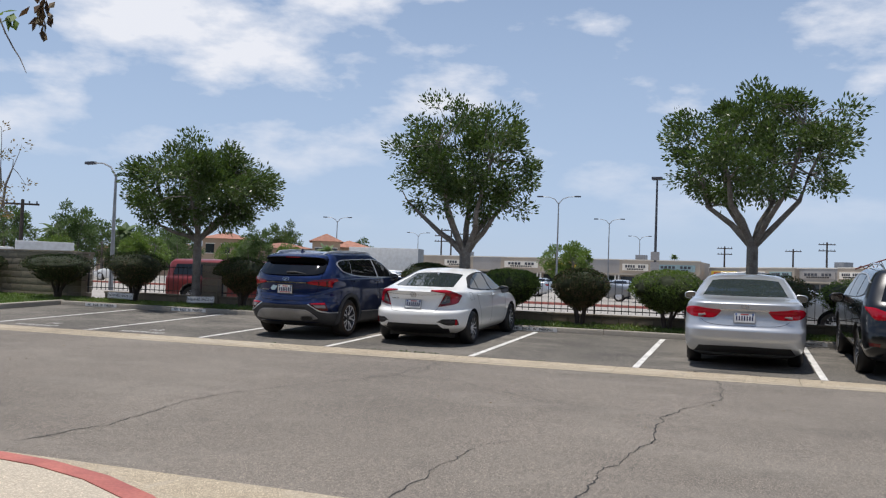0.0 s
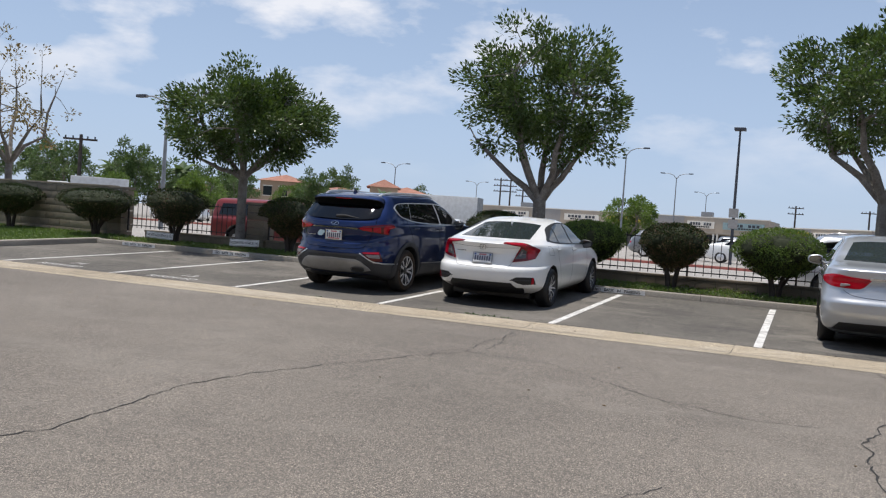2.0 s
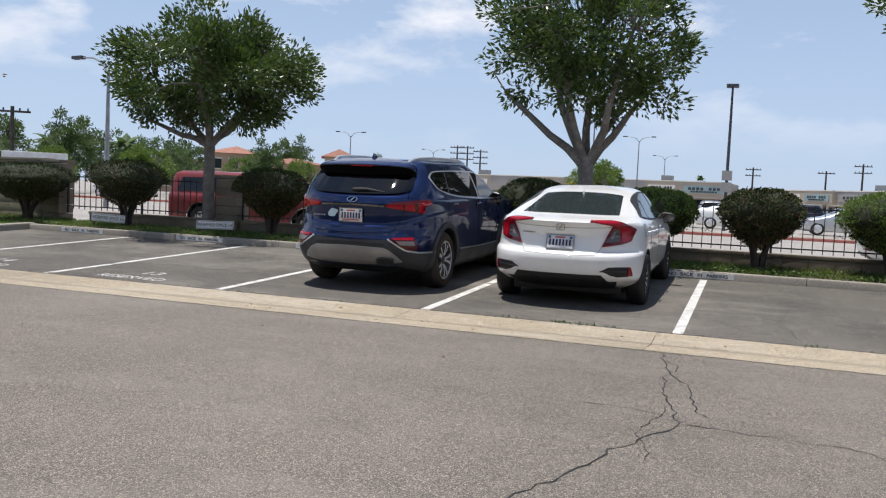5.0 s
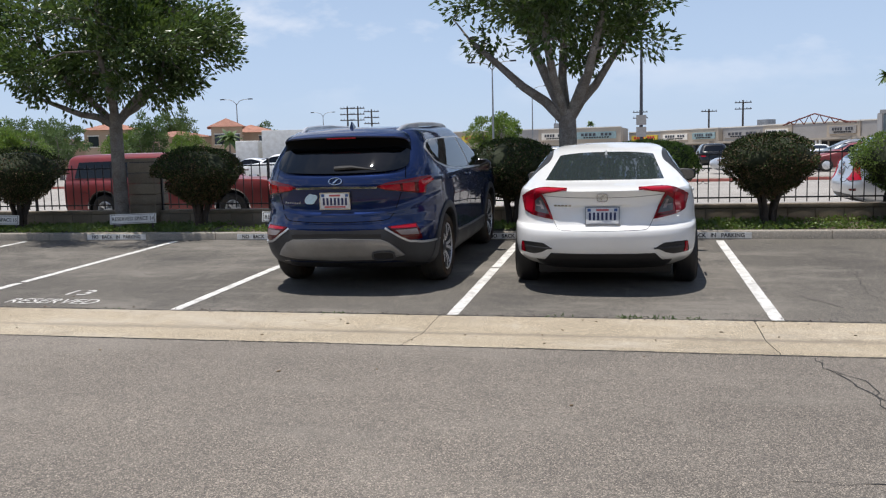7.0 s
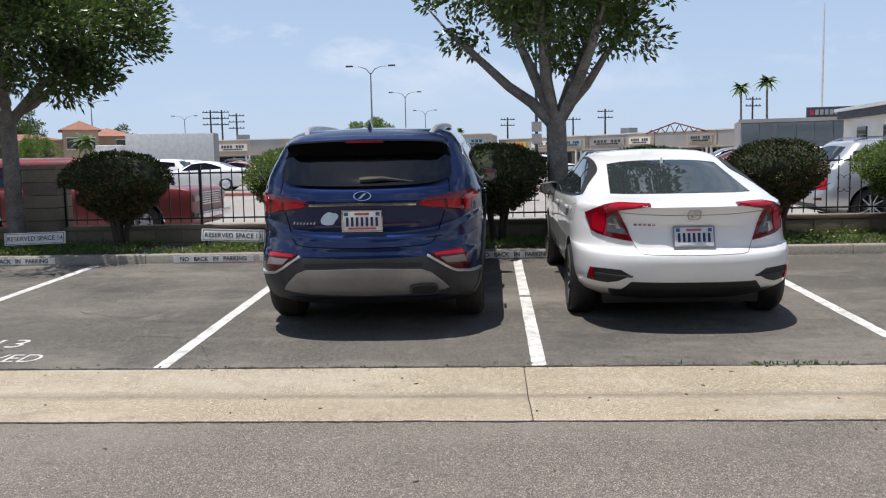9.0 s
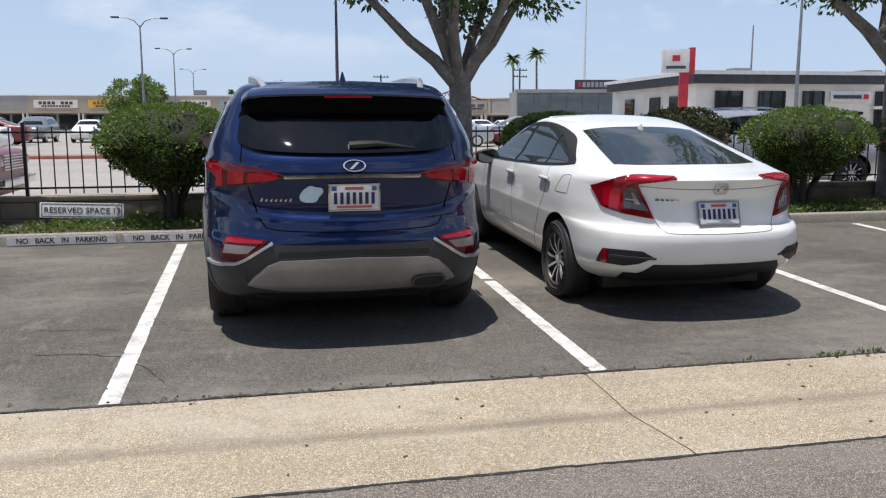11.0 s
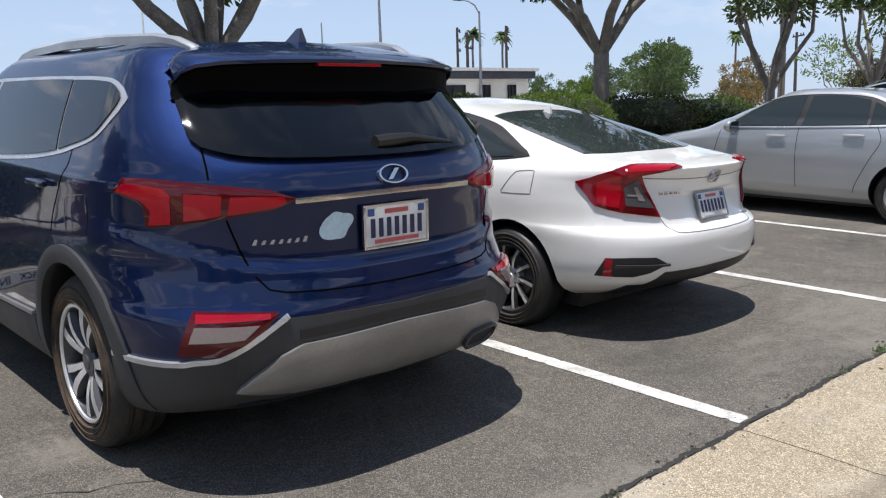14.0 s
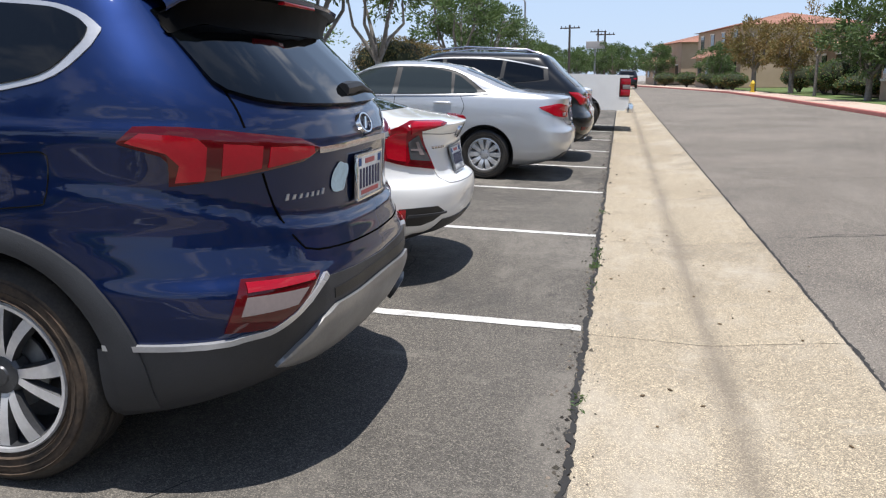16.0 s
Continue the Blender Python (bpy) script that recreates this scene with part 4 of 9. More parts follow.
def santa(m):
    """A dark blue crossover."""
    car = thing("sport_utility_vehicle", "dark blue crossover with grey lower cladding and roof rails", "car", "parked cars", m=m)
    rows = [(0.22, 0.85, -1.98, 0.7, 2.05, 0.6), (0.29, 0.895, -2.16, 0.72, 2.24, 0.6), (0.4, 0.918, -2.285, 0.74, 2.33, 0.62), (0.58, 0.93, -2.355, 0.77, 2.375, 0.62), (0.66, 0.935, -2.352, 0.77, 2.385, 0.62),
            (0.72, 0.938, -2.338, 0.854, 2.385, 0.62), (0.8, 0.94, -2.308, 0.837, 2.38, 0.62), (0.88, 0.94, -2.288, 0.854, 2.36, 0.62), (0.98, 0.936, -2.285, 0.854, 2.31, 0.62), (1.06, 0.934, -2.288, 0.837, 2.22, 0.65),
            (1.1, 0.934, -2.285, 0.819, 1.95, 0.7), (1.14, 0.931, -2.272, 0.783, 1.4, 0.6), (1.18, 0.914, -2.255, 0.748, 1.22, 0.45), (1.225, 0.898, -2.215, 0.661, 1.1, 0.42), (1.3, 0.868, -2.14, 0.552, 0.96, 0.4),
            (1.45, 0.795, -1.985, 0.416, 0.66, 0.38), (1.57, 0.725, -1.865, 0.332, 0.4, 0.36), (1.625, 0.675, -1.8, 0.32, 0.26, 0.34), (1.655, 0.6, -1.72, 0.307, 0.12, 0.32)]
    bm = body_shell(rows, 0.022, lambda z: 3.1 - 0.4 * min(1.0, max(0.0, (z - 0.60) / 0.2)), 2.6, steps=7)
    # the pressed crease that sweeps up from the tailgate to the rear quarters, and the shoulder line
    for v in bm.verts:
        c = v.co
        if c.y < -1.5 and 0.70 < c.z < 1.12:
            zc = 0.822 + 0.05 * c.x ** 2 + 0.16 * c.x ** 4
            d = zc - c.z
            f = 0.0 if d <= -0.012 else min((d + 0.012) / 0.024, 1.0)
            f *= max(0.0, 1 - max(0.0, d - 0.012) / 0.11)
            out = Vector((c.x * 0.35, -1, 0)).normalized()
            v.co = c + out * 0.016 * f * min(1.0, max(0.0, (-c.y - 1.5) / 0.35))
    skin = Skin(bm, -2.36, 0.94, 0.55)
    for f in bm.faces:
        if f.calc_center_median().z < 0.30:
            f.material_index = 1
    WB_R, WB_F, TR = -1.36, 1.42, 0.368
    body = part("body", bm, [M_BLUECAR, M_BLACKPLASTIC], car, "dark blue metallic paintwork", 38)
    cut_arches(body, [(WB_R, TR, TR + 0.055), (WB_F, TR, TR + 0.055)], 0.94, 0.30)
    part("underbody", boxm(-0.70, 0.70, -1.72, 1.9, 0.19, 0.33, 0.02), M_BLACKPLASTIC, car)
    for y in (WB_R, WB_F):
        for s in (-1, 1):
            wheel(car, s * 0.925, y, TR, 0.235, 0.252, (5, "twin"), M_RUBBER_DUSTY)
    # tail glass
    bm = skin.panel([(-0.700, 1.320), (-0.700, 1.285), (-0.665, 1.252), (-0.50, 1.218), (0, 1.206), (0.50, 1.218), (0.665, 1.252), (0.700, 1.285), (0.700, 1.320)], [(-0.672, 1.50), (-0.60, 1.52), (-0.5, 1.53), (-0.3, 1.535), (0, 1.535), (0.3, 1.535), (0.5, 1.53), (0.60, 1.52), (0.672, 1.50)], "rear", 0.004, 44, 10)
    for v in bm.verts:
        # the pane stands a little proud at its foot
        v.co += Vector((0, -0.7, 0.7)) * 0.016 * max(0.0, min(1.0, (1.52 - v.co.z) / 0.28))
    part("rear_window", bm, M_TINT, car, "dark tinted tailgate glass")
    # roof spoiler: painted top and lip, black underside running down to the glass
    bm = bmesh.new()
    half_edge = [(0.676, -1.862, 1.512), (0.665, -1.905, 1.540), (0.63, -1.950, 1.560), (0.54, -1.985, 1.572), (0.36, -2.015, 1.580), (0.18, -2.03, 1.584), (0.0, -2.035, 1.586)]
    edge = [(-a, b, c) for a, b, c in half_edge] + [p for p in reversed(half_edge[:-1])]
    half_root = [(0.668, -1.80, 1.560), (0.64, -1.795, 1.590), (0.60, -1.785, 1.612), (0.52, -1.76, 1.628), (0.35, -1.70, 1.652), (0.18, -1.68, 1.662), (0.0, -1.675, 1.665)]
    root = [(-a, b, c) for a, b, c in half_root] + [p for p in reversed(half_root[:-1])]
    rings = [[bm.verts.new(Vector(a) + Vector((0, 0.03, -0.02))) for a in root]]
    for f, lift in ((0.0, 0.004), (0.33, 0.012), (0.66, 0.012), (0.92, 0.006), (1.0, 0.0)):
        rings.append([bm.verts.new(Vector(a).lerp(Vector(b), f) + Vector((0, 0, lift))) for a, b in zip(root, edge)])
    rings.append([bm.verts.new((a * 0.998, b + 0.004, c_ - 0.013)) for a, b, c_ in edge])
    rings.append([bm.verts.new((a * 0.99, b + 0.035, c_ - 0.020)) for a, b, c_ in edge])
    low = []
    for a, b, c_ in edge:
        f = min(1.0, max(0.0, (abs(a) - 0.46) / 0.2))
        p, _ = skin.point(a * (0.985 + 0.035 * f), 1.452 + 0.022 * math.sin(f * 3.14) - 0.024 * f, "rear", 0.010)
        low.append(p)
    rings.append([bm.verts.new(v.co.lerp(q, 0.6) + Vector((0, 0.012, 0))) for v, q in zip(rings[-1], low)])
    rings.append([bm.verts.new(q) for q in low])
    rings.append([bm.verts.new(q + Vector((0, 0.03, 0))) for q in low])
    for q, (r0, r1) in enumerate(zip(rings, rings[1:])):
        for k in range(len(r0) - 1):
            bm.faces.new((r0[k], r0[k + 1], r1[k + 1], r1[k])).material_index = 0 if q < 6 else 1
    bmesh.ops.recalc_face_normals(bm, faces=bm.faces)
    part("spoiler", bm, [M_BLUECAR, M_SPOILERBLACK], car, "blue roof spoiler with black underside", 40)
    part("high_brake_light", boxm(-0.155, 0.155, -2.030, -2.006, 1.558, 1.571, 0.003), M_REDLAMP, car, "red high brake light")
    bm = bmesh.new()
    p0, _ = skin.point(-0.02, 1.250, "rear", 0.02)
    p1, _ = skin.point(0.16, 1.253, "rear", 0.032)
    p2, _ = skin.point(0.40, 1.234, "rear", 0.02)
    tube(bm, [p0, p0.lerp(p1, 0.4), p1, p1.lerp(p2, 0.6), p2], [0.026, 0.028, 0.020, 0.011, 0.006], 8)
    part("rear_wiper", bm, M_BLACKPLASTIC, car)
    for side, s in (("left", -1), ("right", 1)):
        # side glass in a bright surround that turns up sharply at its rear end
        part("window_trim", skin.panel([(0.93, 1.118), (0.0, 1.138), (-0.65, 1.165), (-1.0, 1.188), (-1.28, 1.220), (-1.417, 1.246), (-1.546, 1.275), (-1.606, 1.298), (-1.656, 1.336), (-1.700, 1.390), (-1.714, 1.430)], [(0.40, 1.462), (0.05, 1.525), (-0.35, 1.532), (-0.8, 1.532), (-1.12, 1.528), (-1.35, 1.524), (-1.48, 1.518), (-1.56, 1.509), (-1.615, 1.495), (-1.665, 1.474), (-1.712, 1.440)], side, 0.004, 64, 8), M_SATIN, car, "bright satin window surround")
        for nm, lo, hi in (("front_window", [(0.88, 1.135), (0.5, 1.145), (-0.02, 1.162)], [(0.40, 1.445), (0.2, 1.49), (-0.04, 1.512)]),
                           ("middle_window", [(-0.09, 1.164), (-0.6, 1.183), (-1.00, 1.208), (-1.24, 1.233)], [(-0.11, 1.513), (-0.5, 1.516), (-0.85, 1.516), (-1.12, 1.512)]),
                           ("quarter_window", [(-1.262, 1.237), (-1.389, 1.261), (-1.519, 1.288), (-1.598, 1.322), (-1.664, 1.397), (-1.675, 1.432)], [(-1.142, 1.511), (-1.33, 1.508), (-1.47, 1.502), (-1.556, 1.494), (-1.632, 1.469), (-1.674, 1.440)])):
            part(nm, skin.panel(lo, hi, side, 0.009, 30, 8), M_TINT, car)
        door_handle(car, skin, side, -1.11, 1.095, M_BLUECAR)
        door_handle(car, skin, side, -0.10, 1.07, M_BLUECAR)
        seams(car, skin, side, ([(-0.07, 1.14), (-0.06, 0.8), (-0.08, 0.42)], [(-1.40, 1.248), (-1.385, 1.16), (-1.25, 1.0), (-1.20, 0.90)], [(0.92, 1.10), (0.98, 0.8), (0.95, 0.42)]), width=0.0055)
        # sill and arch cladding
        part("sill_cladding", skin.panel([(-0.86, 0.28), (0, 0.28), (0.98, 0.28)], [(-0.83, 0.46), (0, 0.43), (0.98, 0.44)], side, 0.012, 24, 4), M_CLADDING, car, "dark grey sill cladding")
        part("sill_trim", skin.ribbon([(-0.82, 0.475), (0, 0.45), (0.96, 0.45)], side, 0.018, 0.016, 20), M_SILVERTRIM, car)
        for yc in (WB_R, WB_F):
            lo, hi = [], []
            for k in range(33):
                a = math.radians(-16 + 212 * k / 32)
                rr = TR + 0.122 + 0.034 * max(0.0, -math.cos(a)) ** 2
                lo.append((yc + (TR + 0.052) * math.cos(a), max(TR + (TR + 0.052) * math.sin(a), 0.285)))
                hi.append((yc + rr * math.cos(a), max(TR + (TR + 0.126) * math.sin(a), 0.285)))
            part("arch_cladding", skin.panel(lo, hi, side, 0.014, 32, 4, dome=0.006, bend=False), M_CLADDING, car, "dark grey wheel arch cladding")
        if side == "left":
            fuel = [(-1.42, 1.067), (-1.575, 1.082), (-1.600, 1.078), (-1.611, 1.062), (-1.606, 0.981), (-1.594, 0.938), (-1.578, 0.926), (-1.438, 0.908), (-1.395, 0.912), (-1.379, 0.931), (-1.376, 1.019), (-1.388, 1.055), (-1.42, 1.067)]
            part("fuel_door", skin.ribbon(fuel, side, 0.0045, 0.0012, 60), M_GLOSSBLACK, car)
        # flat-sided rail, blended into the roof at both ends
        bm = bmesh.new()
        line = [(0.515, -1.80, 1.610), (0.525, -1.74, 1.642), (0.545, -1.64, 1.675), (0.565, -1.50, 1.694), (0.595, -1.1, 1.706), (0.61, -0.6, 1.706), (0.605, -0.1, 1.690), (0.59, 0.12, 1.672), (0.575, 0.26, 1.645)]
        rings = []
        for x, y, z in line:
            drop = 0.045 if -1.7 < y < 0.1 else 0.03
            rings.append([bm.verts.new((s * (x + dx), y, z + dz)) for dx, dz in ((0.020, -drop), (0.022, -0.010), (0.012, 0.0), (-0.010, 0.0), (-0.020, -0.010), (-0.018, -drop))])
        for r0, r1 in zip(rings, rings[1:]):
            for k in range(6):
                bm.faces.new((r0[k], r0[(k + 1) % 6], r1[(k + 1) % 6], r1[k]))
        bm.faces.new(rings[0])
        bm.faces.new(list(reversed(rings[-1])))
        bmesh.ops.recalc_face_normals(bm, faces=bm.faces)
        part("roof_rail", bm, M_SATIN, car, "satin silver roof rail", 45)
    for s, side in ((-1, "wrap_left"), (1, "wrap_right")):
        lamp = part("tail_lamp", skin.poly([(0.428, 1.078), (0.54, 1.045), (0.745, 1.025), (0.915, 1.007), (1.05, 0.992), (1.10, 0.988), (1.085, 1.046), (1.12, 1.078), (1.245, 1.112)],
                                           [(0.429, 1.084), (0.545, 1.115), (0.745, 1.135), (0.915, 1.150), (1.03, 1.158), (1.09, 1.160), (1.14, 1.161), (1.20, 1.159), (1.247, 1.119)], side, 0.012, 5, 8, dome=0.006), M_DARKREDLAMP, car, "dark red wrap-around tail lamp")
        for lo, hi in (([(0.479, 1.07), (0.519, 1.058), (0.737, 1.036)], [(0.486, 1.09), (0.604, 1.096), (0.723, 1.098)]),
                       ([(0.765, 1.036), (0.84, 1.026), (0.925, 1.018)], [(0.757, 1.102), (0.84, 1.108), (0.915, 1.112)]),
                       ([(0.985, 1.006), (1.080, 1.000), (1.064, 1.052), (1.105, 1.088), (1.222, 1.117)], [(0.978, 1.03), (0.972, 1.104), (1.005, 1.128), (1.08, 1.138), (1.180, 1.142)])):
            part("lamp_bar", skin.poly(lo, hi, side, 0.0205, 5, 3), M_REDLAMP, lamp)
        fog = part("fog_lamp", skin.poly([(0.556, 0.678), (0.652, 0.596), (0.778, 0.545), (0.936, 0.548)], [(0.551, 0.688), (0.65, 0.694), (0.781, 0.7), (0.876, 0.702)], side, 0.010, 8, 6, dome=0.003), M_DARKREDLAMP, car, "red lower reflector lamp")
        part("reflector_bar", skin.poly([(0.587, 0.668), (0.86, 0.664)], [(0.587, 0.684), (0.864, 0.69)], side, 0.016, 10, 2), M_REDLAMP, fog)
        part("reversing_lens", skin.poly([(0.686, 0.604), (0.884, 0.597)], [(0.627, 0.65), (0.862, 0.652)], side, 0.017, 10, 3), M_CLEARLAMP, fog, "clear reversing lens")
        part("lamp_trim", skin.ribbon([(0.518, 0.672), (0.607, 0.62), (0.695, 0.571), (0.779, 0.537), (0.863, 0.527), (0.947, 0.514), (1.213, 0.505), (1.31, 0.503)], side, 0.018, 0.016, 60), M_SATIN, car, "bright satin trim strip")
    # cladding round the bumper
    part("bumper_cladding", skin.poly([(-0.78, 0.31), (-0.7, 0.318), (-0.63, 0.325), (-0.56, 0.335), (-0.49, 0.33), (0, 0.325), (0.49, 0.33), (0.56, 0.335), (0.63, 0.325), (0.7, 0.318), (0.78, 0.31)], [(-0.78, 0.524), (-0.7, 0.533), (-0.645, 0.568), (-0.578, 0.618), (-0.504, 0.664), (0, 0.65), (0.504, 0.664), (0.578, 0.618), (0.645, 0.568), (0.7, 0.533), (0.78, 0.524)], "rear", 0.006, 10, 10), M_CLADDING, car, "dark grey bumper cladding")
    for s, side in ((-1, "wrap_left"), (1, "wrap_right")):
        part("bumper_corner", skin.poly([(0.732, 0.33), (0.947, 0.300), (1.213, 0.255), (1.33, 0.235)], [(0.732, 0.54), (0.947, 0.508), (1.213, 0.498), (1.33, 0.496)], side, 0.008, 10, 8), M_CLADDING, car, "dark grey bumper corner")
    part("skid_plate", skin.poly([(-0.665, 0.4), (-0.62, 0.388), (-0.53, 0.375), (-0.45, 0.366), (0, 0.352), (0.45, 0.366), (0.53, 0.375), (0.62, 0.388), (0.665, 0.4)], [(-0.66, 0.408), (-0.62, 0.462), (-0.54, 0.535), (-0.46, 0.566), (0, 0.578), (0.46, 0.566), (0.54, 0.535), (0.62, 0.462), (0.66, 0.408)], "rear", 0.020, 8, 8, dome=0.010, skirt=0.03), M_SILVERTRIM, car, "satin silver skid plate")
    part("step_grip", skin.ribbon([(-0.47, 0.600), (0, 0.610), (0.47, 0.600)], "rear", 0.034, 0.009, 30), M_BLACKPLASTIC, car)
    bm = bmesh.new()
    rings = []
    for rr, h in ((1.0, -0.03), (1.0, 0.048), (0.86, 0.050), (0.83, 0.034)):
        ring = []
        for k in range(32):
            c_, s_ = math.cos(k * 0.19635), math.sin(k * 0.19635)
            p, _ = skin.point(0.47 + 0.112 * rr * math.copysign(abs(c_) ** 0.6, c_), 0.415 + 0.044 * rr * math.copysign(abs(s_) ** 0.7, s_), "rear", h)
            ring.append(bm.verts.new(p))
        rings.append(ring)
    for r0, r1 in zip(rings, rings[1:]):
        for k in range(32):
            bm.faces.new((r0[k], r0[(k + 1) % 32], r1[(k + 1) % 32], r1[k]))
    bm.faces.new(rings[-1]).material_index = 1
    part("exhaust_tip", bm, [M_ALLOYDARK, M_BLACKINK], car, "oval dark metal exhaust tip", 50)
    # tailgate details
    part("chrome_strip", skin.panel([(-0.425, 1.064), (0, 1.070), (0.425, 1.064)], [(-0.425, 1.084), (0, 1.090), (0.425, 1.084)], "rear", 0.014, 40, 3), M_CHROME, car, "chrome strip between the tail lamps")
    seams(car, skin, "rear", ([(-0.672, 1.300), (-0.688, 1.158)], [(-0.648, 1.016), (-0.613, 0.905), (-0.585, 0.822), (-0.555, 0.778), (-0.5, 0.752), (-0.2, 0.738), (0, 0.736), (0.2, 0.738), (0.5, 0.752), (0.555, 0.778), (0.585, 0.822), (0.613, 0.905), (0.648, 1.016)], [(0.672, 1.300), (0.688, 1.158)]), width=0.0065)
    emblem(car, skin, 1.140, 0.074, 0.040, x=0.005)
    number_plate(car, skin, 0.950, x=0.0)
    for k in range(7):
        a = -0.575 + 0.029 * k
        hgt = 0.020 if k in (0, 6) else 0.015
        part("badge_bar", skin.poly([(a, 0.922), (a + 0.013, 0.922)], [(a + 0.009, 0.922 + hgt), (a + 0.019, 0.922 + hgt)], "rear", 0.004, 2, 1), M_SATIN, car)
    # a flat round sticker with a slanted brim on either side
    bm = bmesh.new()
    ring = []
    for k in range(48):
        a = 6.28318 * k / 48
        d = math.cos(a - 0.38) ** 8
        rr = 0.052 * (1 + 0.48 * d) * (1 + 0.04 * math.sin(5 * a))
        p, _ = skin.point(-0.266 + rr * math.cos(a), 0.968 + rr * math.sin(a), "rear", 0.004)
        ring.append(bm.verts.new(p))
    bm.faces.new(ring)
    part("sticker", bm, M_STICKER, car, "pale blue round sticker with slanted brim")
    mirror_pair(car, 0.835, 0.72, 1.13, M_GLOSSBLACK, 1.15)
    shark_fin(car, -1.60, 1.656, M_BLUECAR)
    return car


def sedan(m, label, paint, rows, shape, group="parked cars"):
    """A three-box or fastback saloon built from its waterlines and the places of its details."""
    g = shape
    car = thing("sedan", label, "car", group, m=m)
    bm = body_shell(rows, g.get("crown", 0.03), g.get("nr", 3.0), 2.5, steps=6)
    if "recess" in g:
        # the hollow for the number plate
        hx, z0, z1, deep = g["recess"]
        for v in bm.verts:
            c = v.co
            if c.y < -1.9 and z0 < c.z < z1 + 0.01:
                hw = hx * (0.62 + 0.38 * (c.z - z0) / (z1 - z0))
                f = min(1.0, max(0.0, (hw - abs(c.x)) / 0.03 + 0.5)) * min(1.0, max(0.0, (z1 - c.z) / 0.012)) * min(1.0, (c.z - z0) / 0.10)
                v.co.y = c.y + deep * f
    for f in bm.faces:
        c = f.calc_center_median()
        if c.z < g.get("dark", 0.0) and c.y < -1.7 and abs(c.x) < 0.62:
            f.material_index = 1
    skin = Skin(bm, rows[3][2], g["half"], g.get("corner", 0.28))
    r = g["tyre"]
    body = part("body", bm, [paint, M_BLACKPLASTIC], car, "", 38)
    cut_arches(body, [(g["wr"], r, r + 0.045), (g["wf"], r, r + 0.045)], g["half"], 0.28)
    part("underbody", boxm(-0.66, 0.66, -1.75, 1.85, 0.15, 0.27, 0.02), M_BLACKPLASTIC, car)
    for y in (g["wr"], g["wf"]):
        for s in (-1, 1):
            wheel(car, s * g.get("track", g["half"] - 0.02), y, r, 0.21, r - g.get("wall", 0.105), g["wheel"])
    part("rear_window", skin.panel(*g["back"], "top", 0.004, 36, 14), M_CARGLASS, car, "tinted rear window")
    for side, s in (("left", -1), ("right", 1)):
        part("window_surround", skin.panel(*g["surround"], side, 0.007, 64, 16), g.get("trim", M_BLACKPLASTIC), car)
        if "bright" in g:
            for edge in g["surround"]:
                part("window_trim", skin.ribbon(edge, side, 0.016, 0.013, 40), g["bright"], car, "bright metal window line")
        for nm, lo, hi in g["glass"]:
            part(nm, skin.panel(lo, hi, side, 0.012, 36, 16), M_CARGLASS, car)
        for y, z in g["handles"]:
            door_handle(car, skin, side, y, z, g.get("handle_mat", paint))
        seams(car, skin, side, g["door_lines"], g.get("seam_mat"), 0.006)
        for q in g.get("sill", ()):
            part("sill", skin.panel(*q, side, 0.008, 24, 3), paint, car)
    for s, side in ((-1, "wrap_left"), (1, "wrap_right")):
        for nm, lo, hi, mt, h in g.get("poly_lamps", ()):
            part(nm, skin.poly(lo, hi, side, h, 6, 8), mt, car, {"tail_lamp": "red angular tail lamp", "reversing_lamp": "smoked reversing lens"}.get(nm, ""))
        for nm, lo, hi, mt, h in g["lamps"]:
            part(nm, skin.panel(lo, hi, side, h, 48, 8, dome=0.004, bend=g.get("soft_lamps", True)), mt, car, {"tail_lamp": "red tail lamp"}.get(nm, ""))
        for nm, lo, hi, mt, h in g.get("front_lamps", ()):
            part(nm, skin.panel(lo, hi, "left" if s < 0 else "right", h, 16, 4), mt, car)
    for nm, side, lo, hi, mt, h in g.get("panels", ()):
        part(nm, skin.panel(lo, hi, side, h, 40, 6), mt, car)
    for side, pts in g.get("lines", ()):
        part("shut_line", skin.ribbon(pts, side, 0.005, 0.0012, 60), g.get("seam_mat", M_SHUT), car)
    emblem(car, skin, g["emblem"][0], g["emblem"][1], g["emblem"][2], g["emblem"][3])
    number_plate(car, skin, g["plate"], frame_mat=M_POLE)
    mirror_pair(car, g["mirror"][0], g["mirror"][1], g["mirror"][2], g.get("mirror_mat", paint), 1.0)
    if "fin" in g:
        shark_fin(car, g["fin"][0], skin.point(0, g["fin"][0], "top")[0].z, paint, 0.6)
    return car


